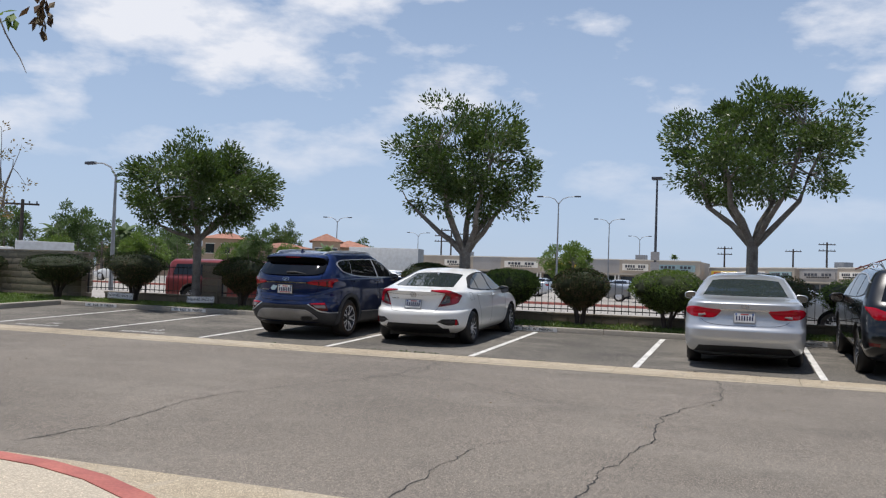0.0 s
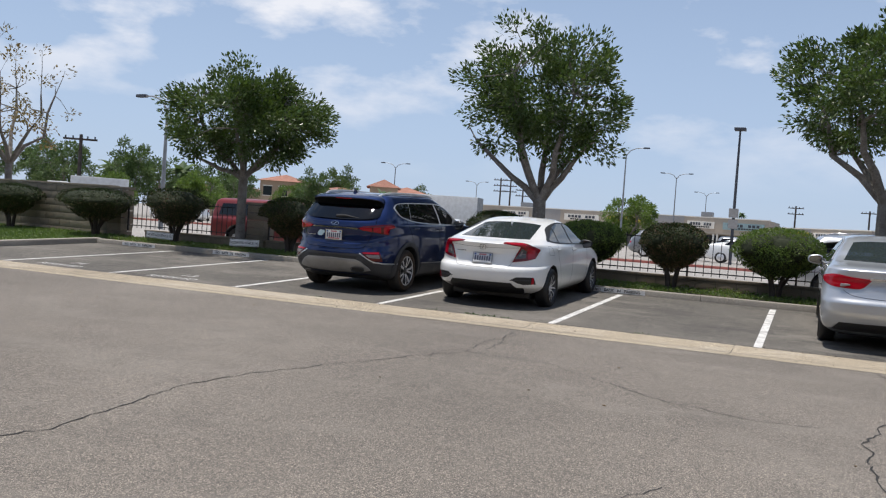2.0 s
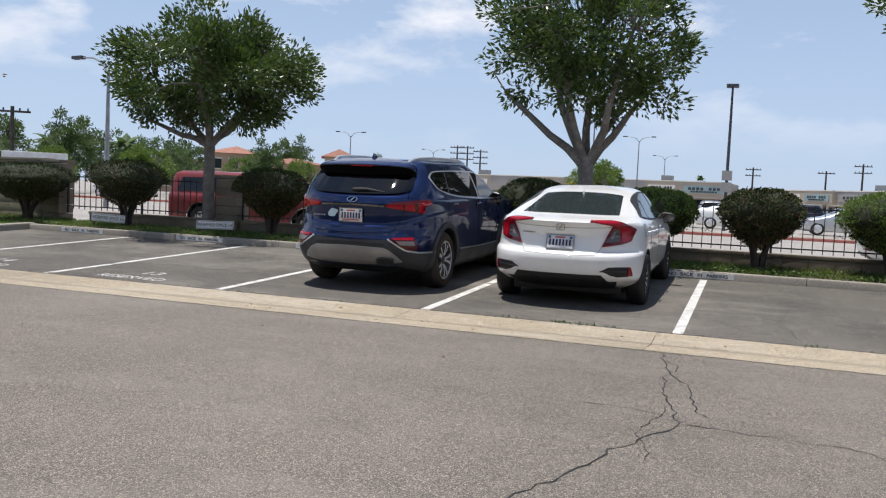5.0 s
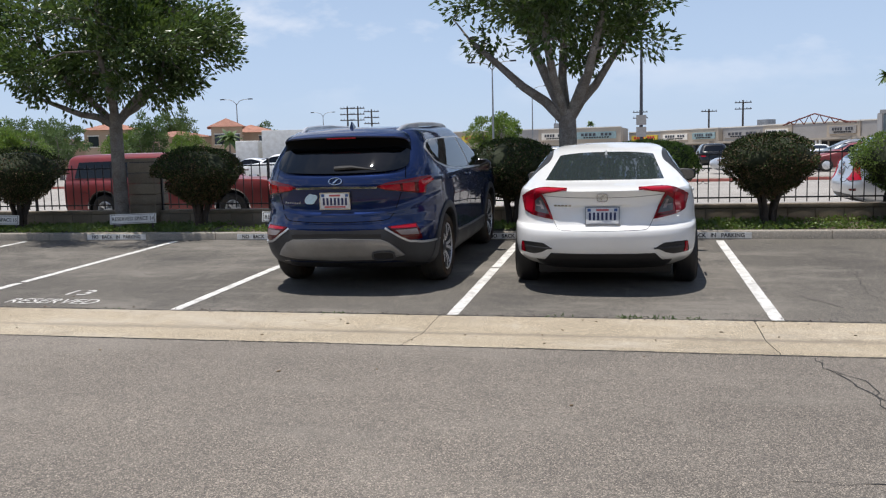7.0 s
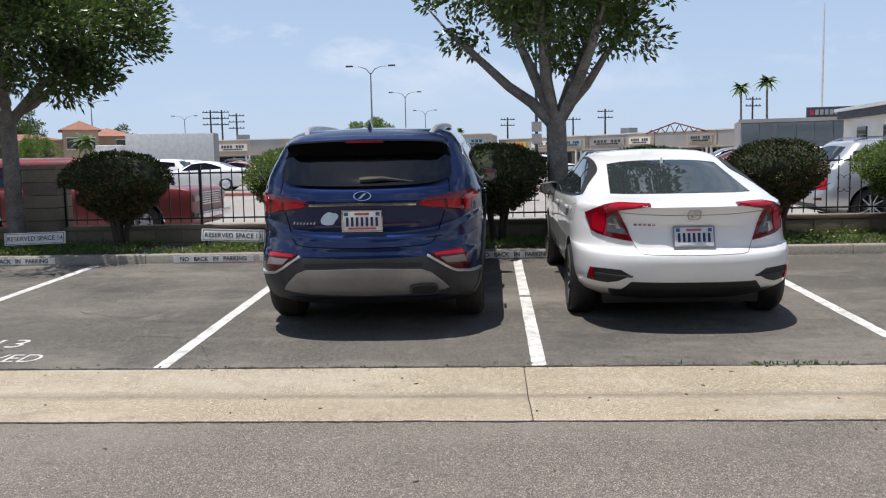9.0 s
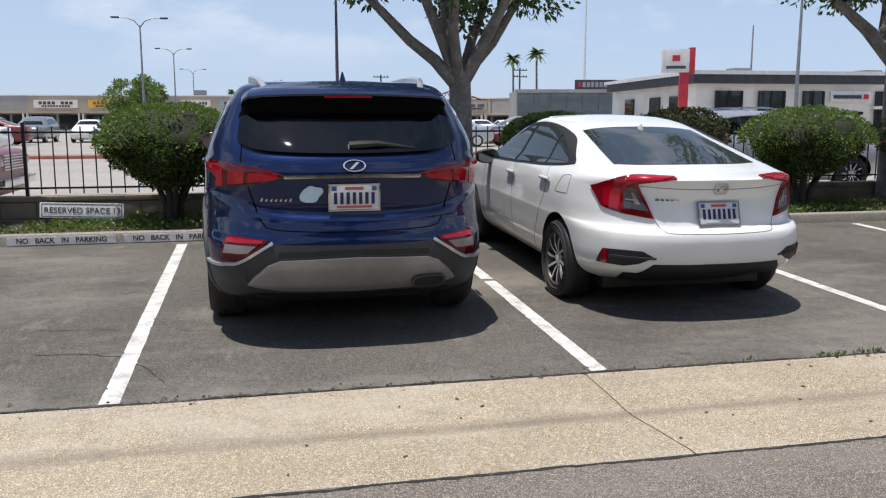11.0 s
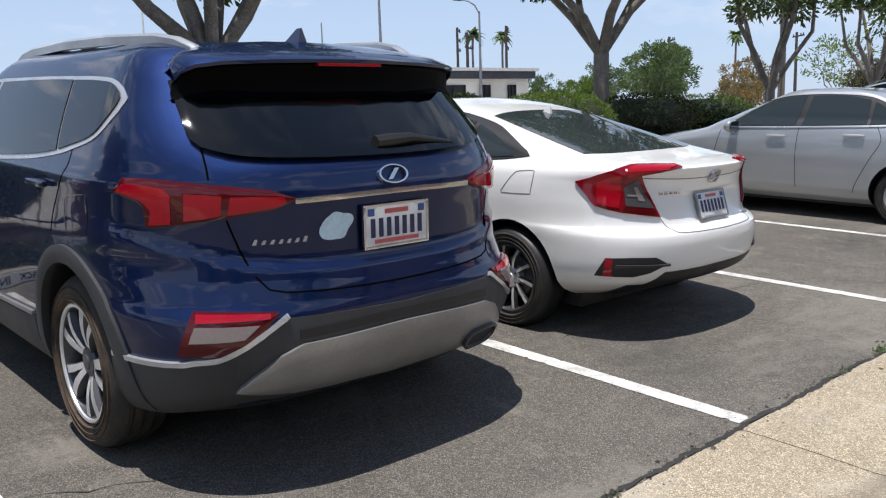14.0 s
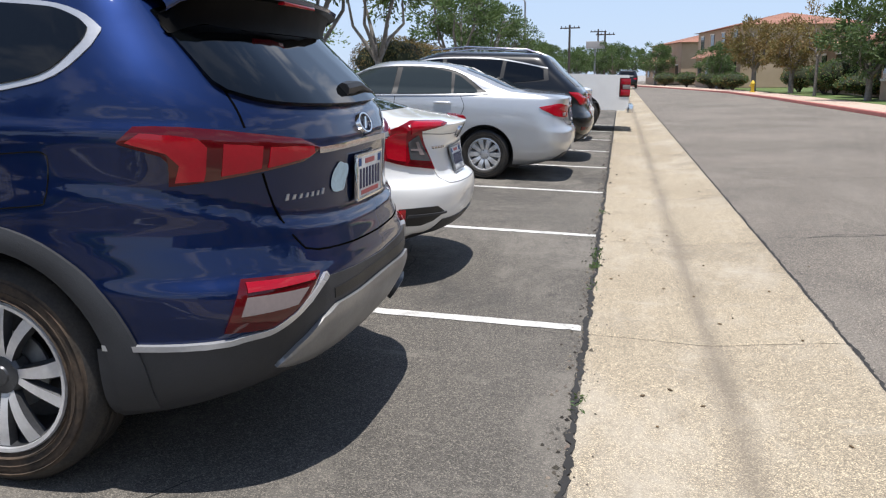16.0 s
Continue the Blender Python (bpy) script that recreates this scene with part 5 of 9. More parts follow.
CIVIC_ROWS = [(0.22, 0.76, -1.9, 0.7, 2.0, 0.6), (0.3, 0.84, -2.12, 0.7, 2.2, 0.62), (0.37, 0.87, -2.25, 0.7, 2.28, 0.65), (0.48, 0.888, -2.305, 0.735, 2.315, 0.68), (0.58, 0.893, -2.315, 0.77, 2.315, 0.7),
              (0.635, 0.896, -2.305, 0.787, 2.305, 0.72), (0.665, 0.897, -2.275, 0.805, 2.295, 0.72), (0.69, 0.895, -2.235, 0.84, 2.275, 0.75), (0.8, 0.89, -2.212, 0.875, 2.1, 0.8), (0.89, 0.88, -2.2, 0.875, 1.75, 0.8),
              (0.945, 0.868, -2.208, 0.875, 1.25, 0.6), (0.985, 0.855, -2.228, 0.875, 1.12, 0.56), (1.018, 0.835, -2.24, 0.875, 1.06, 0.54), (1.045, 0.81, -2.13, 0.823, 1.0, 0.52), (1.075, 0.785, -1.88, 0.546, 0.92, 0.5),
              (1.13, 0.755, -1.62, 0.494, 0.8, 0.48), (1.22, 0.705, -1.25, 0.442, 0.6, 0.45), (1.31, 0.645, -0.88, 0.39, 0.4, 0.42), (1.365, 0.59, -0.6, 0.364, 0.26, 0.38), (1.395, 0.51, -0.38, 0.338, 0.14, 0.34)]
CIVIC = dict(
    half=0.893, track=0.905, dark=0.345, soft_lamps=False, corner=0.50, tyre=0.322, wr=-1.35, wf=1.35, wall=0.10, wheel=(10, "swirl"), nr=2.6, crown=0.022,
    back=([(-0.585, -1.68), (-0.38, -1.765), (0, -1.79), (0.38, -1.765), (0.585, -1.68)], [(-0.50, -0.83), (-0.3, -0.80), (0, -0.79), (0.3, -0.80), (0.50, -0.83)]),
    surround=([(0.78, 0.965), (0, 0.985), (-0.8, 1.015), (-1.20, 1.045), (-1.42, 1.075)], [(0.32, 1.26), (0.0, 1.335), (-0.45, 1.345), (-0.95, 1.255), (-1.38, 1.10)]),
    glass=[("front_window", [(0.70, 0.985), (0.3, 0.99), (-0.10, 1.0)], [(0.30, 1.24), (0.1, 1.30), (-0.13, 1.325)]),
           ("rear_door_window", [(-0.17, 1.002), (-0.5, 1.015), (-0.86, 1.032)], [(-0.20, 1.325), (-0.5, 1.322), (-0.83, 1.26)]),
           ("quarter_window", [(-0.90, 1.034), (-1.1, 1.048), (-1.30, 1.066)], [(-0.88, 1.245), (-1.05, 1.19), (-1.28, 1.095)])],
    handles=[(-1.02, 0.925), (-0.10, 0.895)], handle_mat=M_WHITECAR, seam_mat=M_SEAMGREY, mirror_mat=M_BLACKPLASTIC,
    door_lines=([(-0.15, 0.98), (-0.14, 0.7), (-0.16, 0.32)], [(-1.0, 1.02), (-1.04, 0.85), (-0.92, 0.65), (-0.78, 0.40), (-0.74, 0.30)], [(0.80, 0.95), (0.88, 0.6), (0.86, 0.30)],
                [(-1.40, 0.988), (-1.50, 0.996), (-1.517, 0.98), (-1.508, 0.87), (-1.49, 0.856), (-1.29, 0.849), (-1.275, 0.862), (-1.36, 0.97), (-1.40, 0.988)]),
    poly_lamps=[("tail_lamp", [(0.335, 1.022), (0.498, 1.006), (0.694, 0.986), (0.58, 0.855), (0.499, 0.74), (0.834, 0.772), (0.94, 0.788), (1.048, 0.811), (1.183, 0.938)], [(0.335, 1.036), (0.485, 1.039), (0.678, 1.04), (0.74, 1.039), (0.787, 1.035), (0.895, 1.02), (1.009, 0.997), (1.106, 0.972), (1.192, 0.95)], M_MIDREDLAMP, 0.012),
                ("lamp_bar", [(0.36, 1.025), (0.50, 1.014), (0.715, 0.996), (0.80, 0.972)], [(0.36, 1.032), (0.50, 1.032), (0.715, 1.031), (0.80, 1.020)], M_REDLAMP, 0.0175),
                ("lamp_bar", [(0.86, 0.800), (0.93, 0.806), (1.03, 0.826)], [(0.85, 0.985), (0.95, 0.975), (1.05, 0.945)], M_REDLAMP, 0.0175),
                ("lens_bar", [(0.640, 0.835), (0.700, 0.838)], [(0.715, 0.925), (0.745, 0.922)], M_CLEARLAMP, 0.0200),
                ("lens_bar", [(0.66, 0.862), (0.80, 0.866)], [(0.665, 0.874), (0.805, 0.878)], M_CLEARLAMP, 0.0205),
                ("reversing_lamp", [(0.560, 0.794), (0.680, 0.802), (0.811, 0.812)], [(0.716, 0.966), (0.770, 0.945), (0.829, 0.917)], M_SMOKELAMP, 0.0175),
                ("lamp_base", [(0.535, 0.762), (0.66, 0.772), (0.835, 0.786)], [(0.550, 0.782), (0.66, 0.790), (0.825, 0.802)], M_DARKREDLAMP, 0.0185),
                ("bumper_vent", [(0.512, 0.474), (0.627, 0.427), (0.746, 0.405), (1.011, 0.412)], [(0.515, 0.482), (0.598, 0.521), (0.75, 0.524), (0.937, 0.520)], M_BLACKPLASTIC, 0.003),
                ("vent_blade", [(0.490, 0.466), (0.88, 0.464)], [(0.490, 0.478), (0.87, 0.482)], M_CLADDING, 0.012),
                ("reflector", [(0.896, 0.418), (0.955, 0.416)], [(0.893, 0.514), (0.937, 0.514)], M_REDLAMP, 0.012)],
    lamps=[],
    front_lamps=[("headlamp", [(1.75, 0.68), (1.9, 0.68), (2.05, 0.67)], [(1.70, 0.76), (1.9, 0.755), (2.05, 0.74)], M_CLEARLAMP, 0.006)],
    panels=[("lower_valance", "rear", [(-0.57, 0.335), (0, 0.325), (0.57, 0.335)], [(-0.49, 0.425), (0, 0.425), (0.49, 0.425)], M_BLACKPLASTIC, 0.006),
            ("badge_bar", "rear", [(-0.460, 0.868), (-0.446, 0.868), (-0.436, 0.868)], [(-0.460, 0.884), (-0.446, 0.884), (-0.436, 0.884)], M_CHROME, 0.005), ("badge_bar", "rear", [(-0.425, 0.868), (-0.411, 0.868), (-0.401, 0.868)], [(-0.425, 0.884), (-0.411, 0.884), (-0.401, 0.884)], M_CHROME, 0.005), ("badge_bar", "rear", [(-0.390, 0.868), (-0.376, 0.868), (-0.366, 0.868)], [(-0.390, 0.884), (-0.376, 0.884), (-0.366, 0.884)], M_CHROME, 0.005), ("badge_bar", "rear", [(-0.355, 0.868), (-0.341, 0.868), (-0.331, 0.868)], [(-0.355, 0.884), (-0.341, 0.884), (-0.331, 0.884)], M_CHROME, 0.005), ("badge_bar", "rear", [(-0.320, 0.868), (-0.306, 0.868), (-0.296, 0.868)], [(-0.320, 0.884), (-0.306, 0.884), (-0.296, 0.884)], M_CHROME, 0.005)],
    lines=[("rear", [(-0.468, 0.738), (-0.45, 0.7), (-0.425, 0.664), (-0.38, 0.65), (-0.2, 0.645), (0, 0.643), (0.2, 0.645), (0.38, 0.65), (0.425, 0.664), (0.45, 0.7), (0.468, 0.738)]), ("rear", [(-0.56, 0.970), (-0.3, 0.955), (0, 0.950), (0.3, 0.955), (0.56, 0.970)])],
    recess=(0.33, 0.70, 0.878, 0.022),
    emblem=(0.957, 0.052, 0.043, "square"), plate=0.78, mirror=(0.825, 0.62, 0.98), fin=(-0.86, 1.395))

CAMRY_ROWS = [(0.20, 0.78, -2.02, 0.4, 2.05, 0.6), (0.29, 0.86, -2.28, 0.40, 2.30, 0.62), (0.40, 0.895, -2.385, 0.40, 2.39, 0.65), (0.52, 0.905, -2.42, 0.40, 2.415, 0.68),
              (0.62, 0.908, -2.42, 0.42, 2.41, 0.70), (0.70, 0.910, -2.375, 0.44, 2.36, 0.75), (0.80, 0.906, -2.345, 0.45, 2.18, 0.8), (0.90, 0.898, -2.33, 0.46, 1.75, 0.8),
              (0.98, 0.882, -2.335, 0.46, 1.30, 0.6), (1.04, 0.858, -2.335, 0.45, 1.15, 0.55), (1.085, 0.82, -2.24, 0.42, 1.05, 0.52), (1.12, 0.79, -1.85, 0.38, 0.95, 0.5), (1.17, 0.765, -1.62, 0.34, 0.84, 0.48),
              (1.26, 0.715, -1.38, 0.30, 0.62, 0.45), (1.35, 0.66, -1.12, 0.28, 0.42, 0.42), (1.42, 0.605, -0.88, 0.26, 0.25, 0.38), (1.45, 0.53, -0.68, 0.25, 0.12, 0.34)]
CAMRY = dict(
    half=0.908, corner=0.28, tyre=0.326, wr=-1.34, wf=1.43, wall=0.118, wheel=(10, "cap"), nr=3.6, crown=0.025,
    back=([(-0.66, -1.66), (-0.4, -1.72), (0, -1.74), (0.4, -1.72), (0.66, -1.66)], [(-0.53, -1.02), (-0.3, -0.99), (0, -0.98), (0.3, -0.99), (0.53, -1.02)]),
    surround=([(0.80, 1.0), (0, 1.02), (-0.8, 1.045), (-1.20, 1.065), (-1.36, 1.08)], [(0.34, 1.32), (0.0, 1.385), (-0.55, 1.395), (-0.95, 1.335), (-1.30, 1.12)]),
    glass=[("front_window", [(0.72, 1.02), (0.3, 1.028), (-0.10, 1.04)], [(0.32, 1.30), (0.1, 1.355), (-0.13, 1.372)]),
           ("rear_door_window", [(-0.17, 1.042), (-0.5, 1.052), (-0.88, 1.065)], [(-0.20, 1.372), (-0.55, 1.375), (-0.85, 1.33)]),
           ("quarter_window", [(-0.91, 1.066), (-1.05, 1.072), (-1.22, 1.08)], [(-0.90, 1.31), (-1.02, 1.25), (-1.20, 1.12)])],
    handles=[(-0.78, 0.945), (0.10, 0.915)], handle_mat=M_SATIN, trim=M_BLACKPLASTIC, bright=M_SATIN,
    door_lines=([(-0.15, 1.02), (-0.14, 0.7), (-0.16, 0.34)], [(-1.0, 1.05), (-1.06, 0.9), (-0.96, 0.7), (-0.84, 0.45), (-0.80, 0.32)], [(0.82, 0.98), (0.9, 0.6), (0.88, 0.32)]),
    lamps=[("tail_lamp", [(0.355, 0.915), (0.46, 0.820), (0.70, 0.815), (0.95, 0.83), (1.16, 0.905)], [(0.335, 0.945), (0.50, 0.955), (0.80, 0.982), (1.0, 0.975), (1.20, 0.935)], M_REDLAMP, 0.012),
           ("reversing_lamp", [(0.58, 0.848), (0.66, 0.83), (0.74, 0.825)], [(0.58, 0.868), (0.66, 0.87), (0.74, 0.868)], M_CLEARLAMP, 0.026)],
    front_lamps=[("headlamp", [(1.70, 0.72), (1.9, 0.70), (2.1, 0.68)], [(1.62, 0.80), (1.9, 0.79), (2.1, 0.76)], M_AMBER, 0.006)],
    panels=[("lower_valance", "rear", [(-0.76, 0.265), (0, 0.26), (0.76, 0.265)], [(-0.68, 0.375), (0, 0.385), (0.68, 0.375)], M_BLACKPLASTIC, 0.006),
            ("chrome_strip", "rear", [(-0.36, 0.935), (0, 0.940), (0.36, 0.935)], [(-0.36, 0.962), (0, 0.968), (0.36, 0.962)], M_CHROME, 0.014)],
    lines=[("rear", [(-0.66, 0.79), (-0.50, 0.72), (0, 0.70), (0.50, 0.72), (0.66, 0.79)]),],
    emblem=(1.005, 0.06, 0.04, "oval"), plate=0.83, mirror=(0.88, 0.62, 1.02))

white_sedan = sedan(pose(-5.89, 13.92 + 2.31, 0.110, 2.1, 0, 0), "white compact sedan with red angular tail lamps", M_WHITECAR, CIVIC_ROWS, CIVIC)
silver_sedan = sedan(pose(-0.13, 13.50 + 2.42, 0.105, 2.1, 0, 0), "silver mid-size sedan with white-spoked hubcaps, parked in a stall", M_SILVERCAR, CAMRY_ROWS, CAMRY)
blue_suv = santa(pose(-8.51, 13.79 + 2.375, 0.125, 2.1, 0, 0))


# ---- planting strip, kerb, wall and fence ----
KERB_Y = 17.90
KERB_Z = lot_z(KERB_Y)
WEST = -18.0


def kerb_run(pts, w=0.15, h=0.14, inward=1):
    """A cast kerb along points on the ground, rounded at its top edge; the body lies to the left of the line."""
    bm = bmesh.new()
    prof = [(0.0, -0.06), (0.0, h - 0.03), (0.012, h - 0.008), (0.03, h), (w, h), (w, -0.06)]
    rings = []
    for i, (x, y, z) in enumerate(pts):
        x0, y0, _ = pts[max(i - 1, 0)]
        x1, y1, _ = pts[min(i + 1, len(pts) - 1)]
        d = math.hypot(x1 - x0, y1 - y0)
        nx, ny = -(y1 - y0) / d, (x1 - x0) / d
        rings.append([bm.verts.new((x + nx * a, y + ny * a, z + b)) for a, b in prof])
    for r0, r1 in zip(rings, rings[1:]):
        for k in range(len(prof) - 1):
            bm.faces.new((r0[k], r1[k], r1[k + 1], r0[k + 1]))
    bm.faces.new(rings[0])
    bm.faces.new(list(reversed(rings[-1])))
    bmesh.ops.recalc_face_normals(bm, faces=bm.faces)
    return bm


kerb = thing("kerb", "low weathered concrete kerb at the head of the stalls", "kerb", kind="structure")
x = WEST + 0.004
while x < 44:
    part("kerb_bay", kerb_run([(x, KERB_Y, KERB_Z), (x + 1.49, KERB_Y, KERB_Z), (x + 2.99, KERB_Y, KERB_Z)], 0.13, 0.118), M_KERB, kerb)
    x += 3.0
side_kerb = thing("kerb_return", "weathered concrete kerb round the lawn at the end of the stalls", "kerb", kind="structure")
pts = [(WEST, KERB_Y + 0.15, KERB_Z)] + [(WEST, y, lot_z(y)) for y in (17.0, 16.0, 15.2)]
arc = [(WEST - 1.2 + 1.2 * math.cos(a), 15.2 - 1.2 * math.sin(a), lot_z(14.5)) for a in [k * 0.2618 for k in range(1, 7)]]
part("kerb_bay", kerb_run([(x_, y_, z_) for x_, y_, z_ in reversed(pts + arc + [(-26, 14.0, lot_z(14.0)), (-45, 14.0, lot_z(14.0))])]), M_KERB, side_kerb)

structure("planting_bed", sheet([WEST - 0.0, -10, 0, 10, 20, 44], [KERB_Y + 0.14, 18.6, 19.46], lambda x, y: KERB_Z + 0.09 + (0.03 if 18.3 < y < 19 else 0)), M_SOIL, "bare brown soil of the planting strip", category="planting bed")
structure("lawn", sheet([-70, -45, -30, -24, -19.2, WEST - 0.1], [15.25, 16.5, 18, 19.5], lambda x, y: lot_z(y) + 0.11), M_GRASS, "clipped green lawn beside the block wall", category="lawn")
structure("lawn_front", sheet([-70, -45, -26, -19.3], [14.1, 15.25], lambda x, y: lot_z(y) + 0.11), M_GRASS, "clipped green lawn beside the block wall", category="lawn")


def leaf_cloud(centres, normals, length, width, rnd, fold=0.25, droop=0.15, jitter=0.9):
    """Leaves as folded lozenges: arrays of points and faces."""
    n = len(centres)
    d = normals + jitter * rnd.normal(size=(n, 3))
    d[:, 2] -= droop
    d /= np.linalg.norm(d, axis=1)[:, None] + 1e-9
    s = np.cross(d, rnd.normal(size=(n, 3)))
    s /= np.linalg.norm(s, axis=1)[:, None] + 1e-9
    u = np.cross(s, d)
    ln = (length * rnd.uniform(0.65, 1.25, n))[:, None]
    wd = (width * rnd.uniform(0.7, 1.2, n))[:, None]
    tip = centres + d * ln
    mid = centres + d * ln * 0.5
    a, b = mid + s * wd + u * wd * fold, mid - s * wd + u * wd * fold
    verts = np.stack([centres, a, tip, b], 1).reshape(-1, 3)
    faces = [(4 * i, 4 * i + 1, 4 * i + 2) for i in range(n)] + [(4 * i, 4 * i + 2, 4 * i + 3) for i in range(n)]
    return verts, faces


def cloud_mesh(name, chunks):
    """chunks: (verts, faces, material index)."""
    me = bpy.data.meshes.new(name)
    vs, fs, mi, off = [], [], [], 0
    for v, f, m in chunks:
        vs.append(v)
        fs += [tuple(i + off for i in q) for q in f]
        mi += [m] * len(f)
        off += len(v)
    me.from_pydata(np.concatenate(vs).tolist(), [], fs)
    me.polygons.foreach_set("material_index", mi)
    me.update()
    return me


def inside_shell(rnd, n, power=0.45):
    d = rnd.normal(size=(n, 3))
    d /= np.linalg.norm(d, axis=1)[:, None]
    return d * (rnd.uniform(0, 1, n) ** power)[:, None], d


# ivy over the bed
rnd = np.random.RandomState(5)
n = 49400
p = np.stack([rnd.uniform(WEST + 0.1, 16, n), KERB_Y + 0.12 + 1.33 * rnd.uniform(0, 1, n) ** 0.9, np.zeros(n)], 1)
keep = np.array([noise.noise(Vector((a * 0.55, b * 1.3, 2.0))) > -0.24 for a, b, _ in p])
p = p[keep]
p[:, 2] = KERB_Z + 0.10 + 0.075 * rnd.uniform(0, 1, len(p)) ** 1.4 + 0.05 * np.array([max(0, noise.noise(Vector((a * 1.4, b * 2, 7.0)))) for a, b, _ in p])
nm = np.tile(np.array([0, -0.25, 0.55]), (len(p), 1))
v, f = leaf_cloud(p, nm, 0.046, 0.017, rnd, droop=0.0)
ivy = part("ground_ivy", cloud_mesh("ivy", [(v, f, 0)]), M_IVY, None, "low green ivy creeping over the planting bed")
tagged(ivy, category="plants", kind="stuff")
rnd = np.random.RandomState(8)
n = 16000
p = np.stack([rnd.uniform(-27, WEST - 0.15, n), rnd.uniform(15.0, 19.4, n), np.zeros(n)], 1)
p[:, 2] = 0.005 + (p[:, 1] - 13.05) * 0.0365 + 0.11
v, f = leaf_cloud(p, np.tile(np.array([0, 0, 1.0]), (n, 1)), 0.07, 0.012, rnd, droop=0.0, jitter=0.5)
tagged(part("lawn_grass", cloud_mesh("grass", [(v, f, 0)]), M_IVY, None, "short green blades of the lawn"), category="grass", kind="stuff")

# low block wall under the fence, tall wall to the west
WALL_Y = 19.47
low_wall = structure("low_wall", boxm(-17.9, 44, WALL_Y + 0.02, WALL_Y + 0.18, 0.0, 0.50), M_MORTAR, "low tan concrete block wall under the fence", category="wall")
tall_wall = structure("wall_west", boxm(-46, -19.1, WALL_Y + 0.02, WALL_Y + 0.18, 0.0, 1.66), M_MORTAR, "tall tan concrete block wall", category="wall")
bm = bmesh.new()
box(bm, -0.196, 0.196, 0, 0.2, -0.094, 0.094, 0.006)
block_mesh = mesh_from(bm, "block", 30)
block_mesh.materials.append(M_BLOCK)
bm = bmesh.new()
box(bm, -0.199, 0.199, -0.015, 0.215, -0.03, 0.03, 0.006)
cap_mesh = mesh_from(bm, "cap", 30)
cap_mesh.materials.append(M_BLOCK)


def blocks(parent, x0, x1, z0, courses, step=0.4, cap=True, face=WALL_Y, name="block"):
    for c in range(courses):
        x = x0 + (0.2 if c % 2 else 0.0) + 0.2
        while x < x1 - 0.1:
            ob = new(name, block_mesh)
            ob.parent = parent
            ob.matrix_basis = pose(x, face + random.uniform(-0.002, 0.002), z0 + 0.1 + 0.2 * c)
            x += step
    if cap:
        x = x0 + 0.2
        while x < x1:
            ob = new("coping", cap_mesh)
            ob.parent = parent
            ob.matrix_basis = pose(x, face, z0 + 0.2 * courses + 0.035)
            x += step


blocks(low_wall, -17.9, 12.0, 0.10, 2)
blocks(tall_wall, -27.1, -19.1, 0.06, 8)
pillar = thing("pillar", "square tan block pillar in the fence line", "pillar", kind="structure", m=pose(-14.16, WALL_Y + 0.1, 0.1))
for c in range(7):
    part("block", boxm(-0.26, 0.26, -0.22, 0.22, 0.004 + 0.19 * c, 0.19 * c + 0.184, 0.008), M_BLOCK, pillar)
part("coping", boxm(-0.29, 0.29, -0.25, 0.25, 1.336, 1.40, 0.01), M_BLOCK, pillar)
end_pillar = thing("pillar", "square tan block pillar at the end of the tall wall", "pillar", kind="structure", m=pose(-18.9, WALL_Y + 0.1, 0.1))
for c in range(8):
    part("block", boxm(-0.24, 0.24, -0.22, 0.22, 0.004 + 0.19 * c, 0.19 * c + 0.184, 0.008), M_BLOCK, end_pillar)
part("coping", boxm(-0.27, 0.27, -0.25, 0.25, 1.526, 1.60, 0.01), M_BLOCK, end_pillar)

# wrought iron fence: posts, rails and pickets, one scroll a bay
FZ0, FZ1 = 0.66, 1.33
FY = WALL_Y + 0.10
bm = bmesh.new()
box(bm, -0.007, 0.007, -0.007, 0.007, FZ0 - 0.07, FZ1 + 0.07)
picket_mesh = mesh_from(bm, "picket")
picket_mesh.materials.append(M_IRON)
bm = bmesh.new()
box(bm, -0.019, 0.019, -0.019, 0.019, 0.50, FZ1 + 0.10)
box(bm, -0.024, 0.024, -0.024, 0.024, FZ1 + 0.10, FZ1 + 0.115)
post_mesh = mesh_from(bm, "post")
post_mesh.materials.append(M_IRON)
bm = bmesh.new()
for s in (-1, 1):
    for top in (-1, 1):
        pts = []
        for k in range(22):
            a = k / 21 * 5.2
            r = 0.058 * (1 - k / 26)
            pts.append((s * (0.062 - r * math.cos(a) * 1.0), 0, 1.0 + top * (0.055 + r * math.sin(a) + 0.02)))
        tube(bm, pts, 0.0045, 5)
scroll_mesh = mesh_from(bm, "scroll", 60)
scroll_mesh.materials.append(M_IRON)


def fence_bay(x0, x1, last=False):
    bay = thing("fence", "black wrought iron fence with scrolls on the low wall", "fence", "iron fence bays", m=pose(x0, FY, 0))
    w = x1 - x0
    rails = [part("rail", boxm(0, w, -0.012, 0.012, z - 0.012, z + 0.012, 0.003), M_IRON, bay) for z in (FZ0, FZ1)]
    n = max(2, round(w / 0.157))
    for k in range(n + (1 if last else 0)):
        ob = new("post" if k in (0, n) else "picket", post_mesh if k in (0, n) else picket_mesh)
        ob.parent = bay
        ob.matrix_basis = pose(w * k / n, 0, 0)
    ob = new("scroll", scroll_mesh)
    ob.parent = bay
    ob.matrix_basis = pose(w * (n // 2 + 0.5) / n, 0, 0)


fx = -18.6
while fx < -14.8:
    fence_bay(fx, min(fx + 2.09, -14.43), False)
    fx += 2.09
fx = -13.89
while fx < 26:
    fence_bay(fx, fx + 2.08)
    fx += 2.08

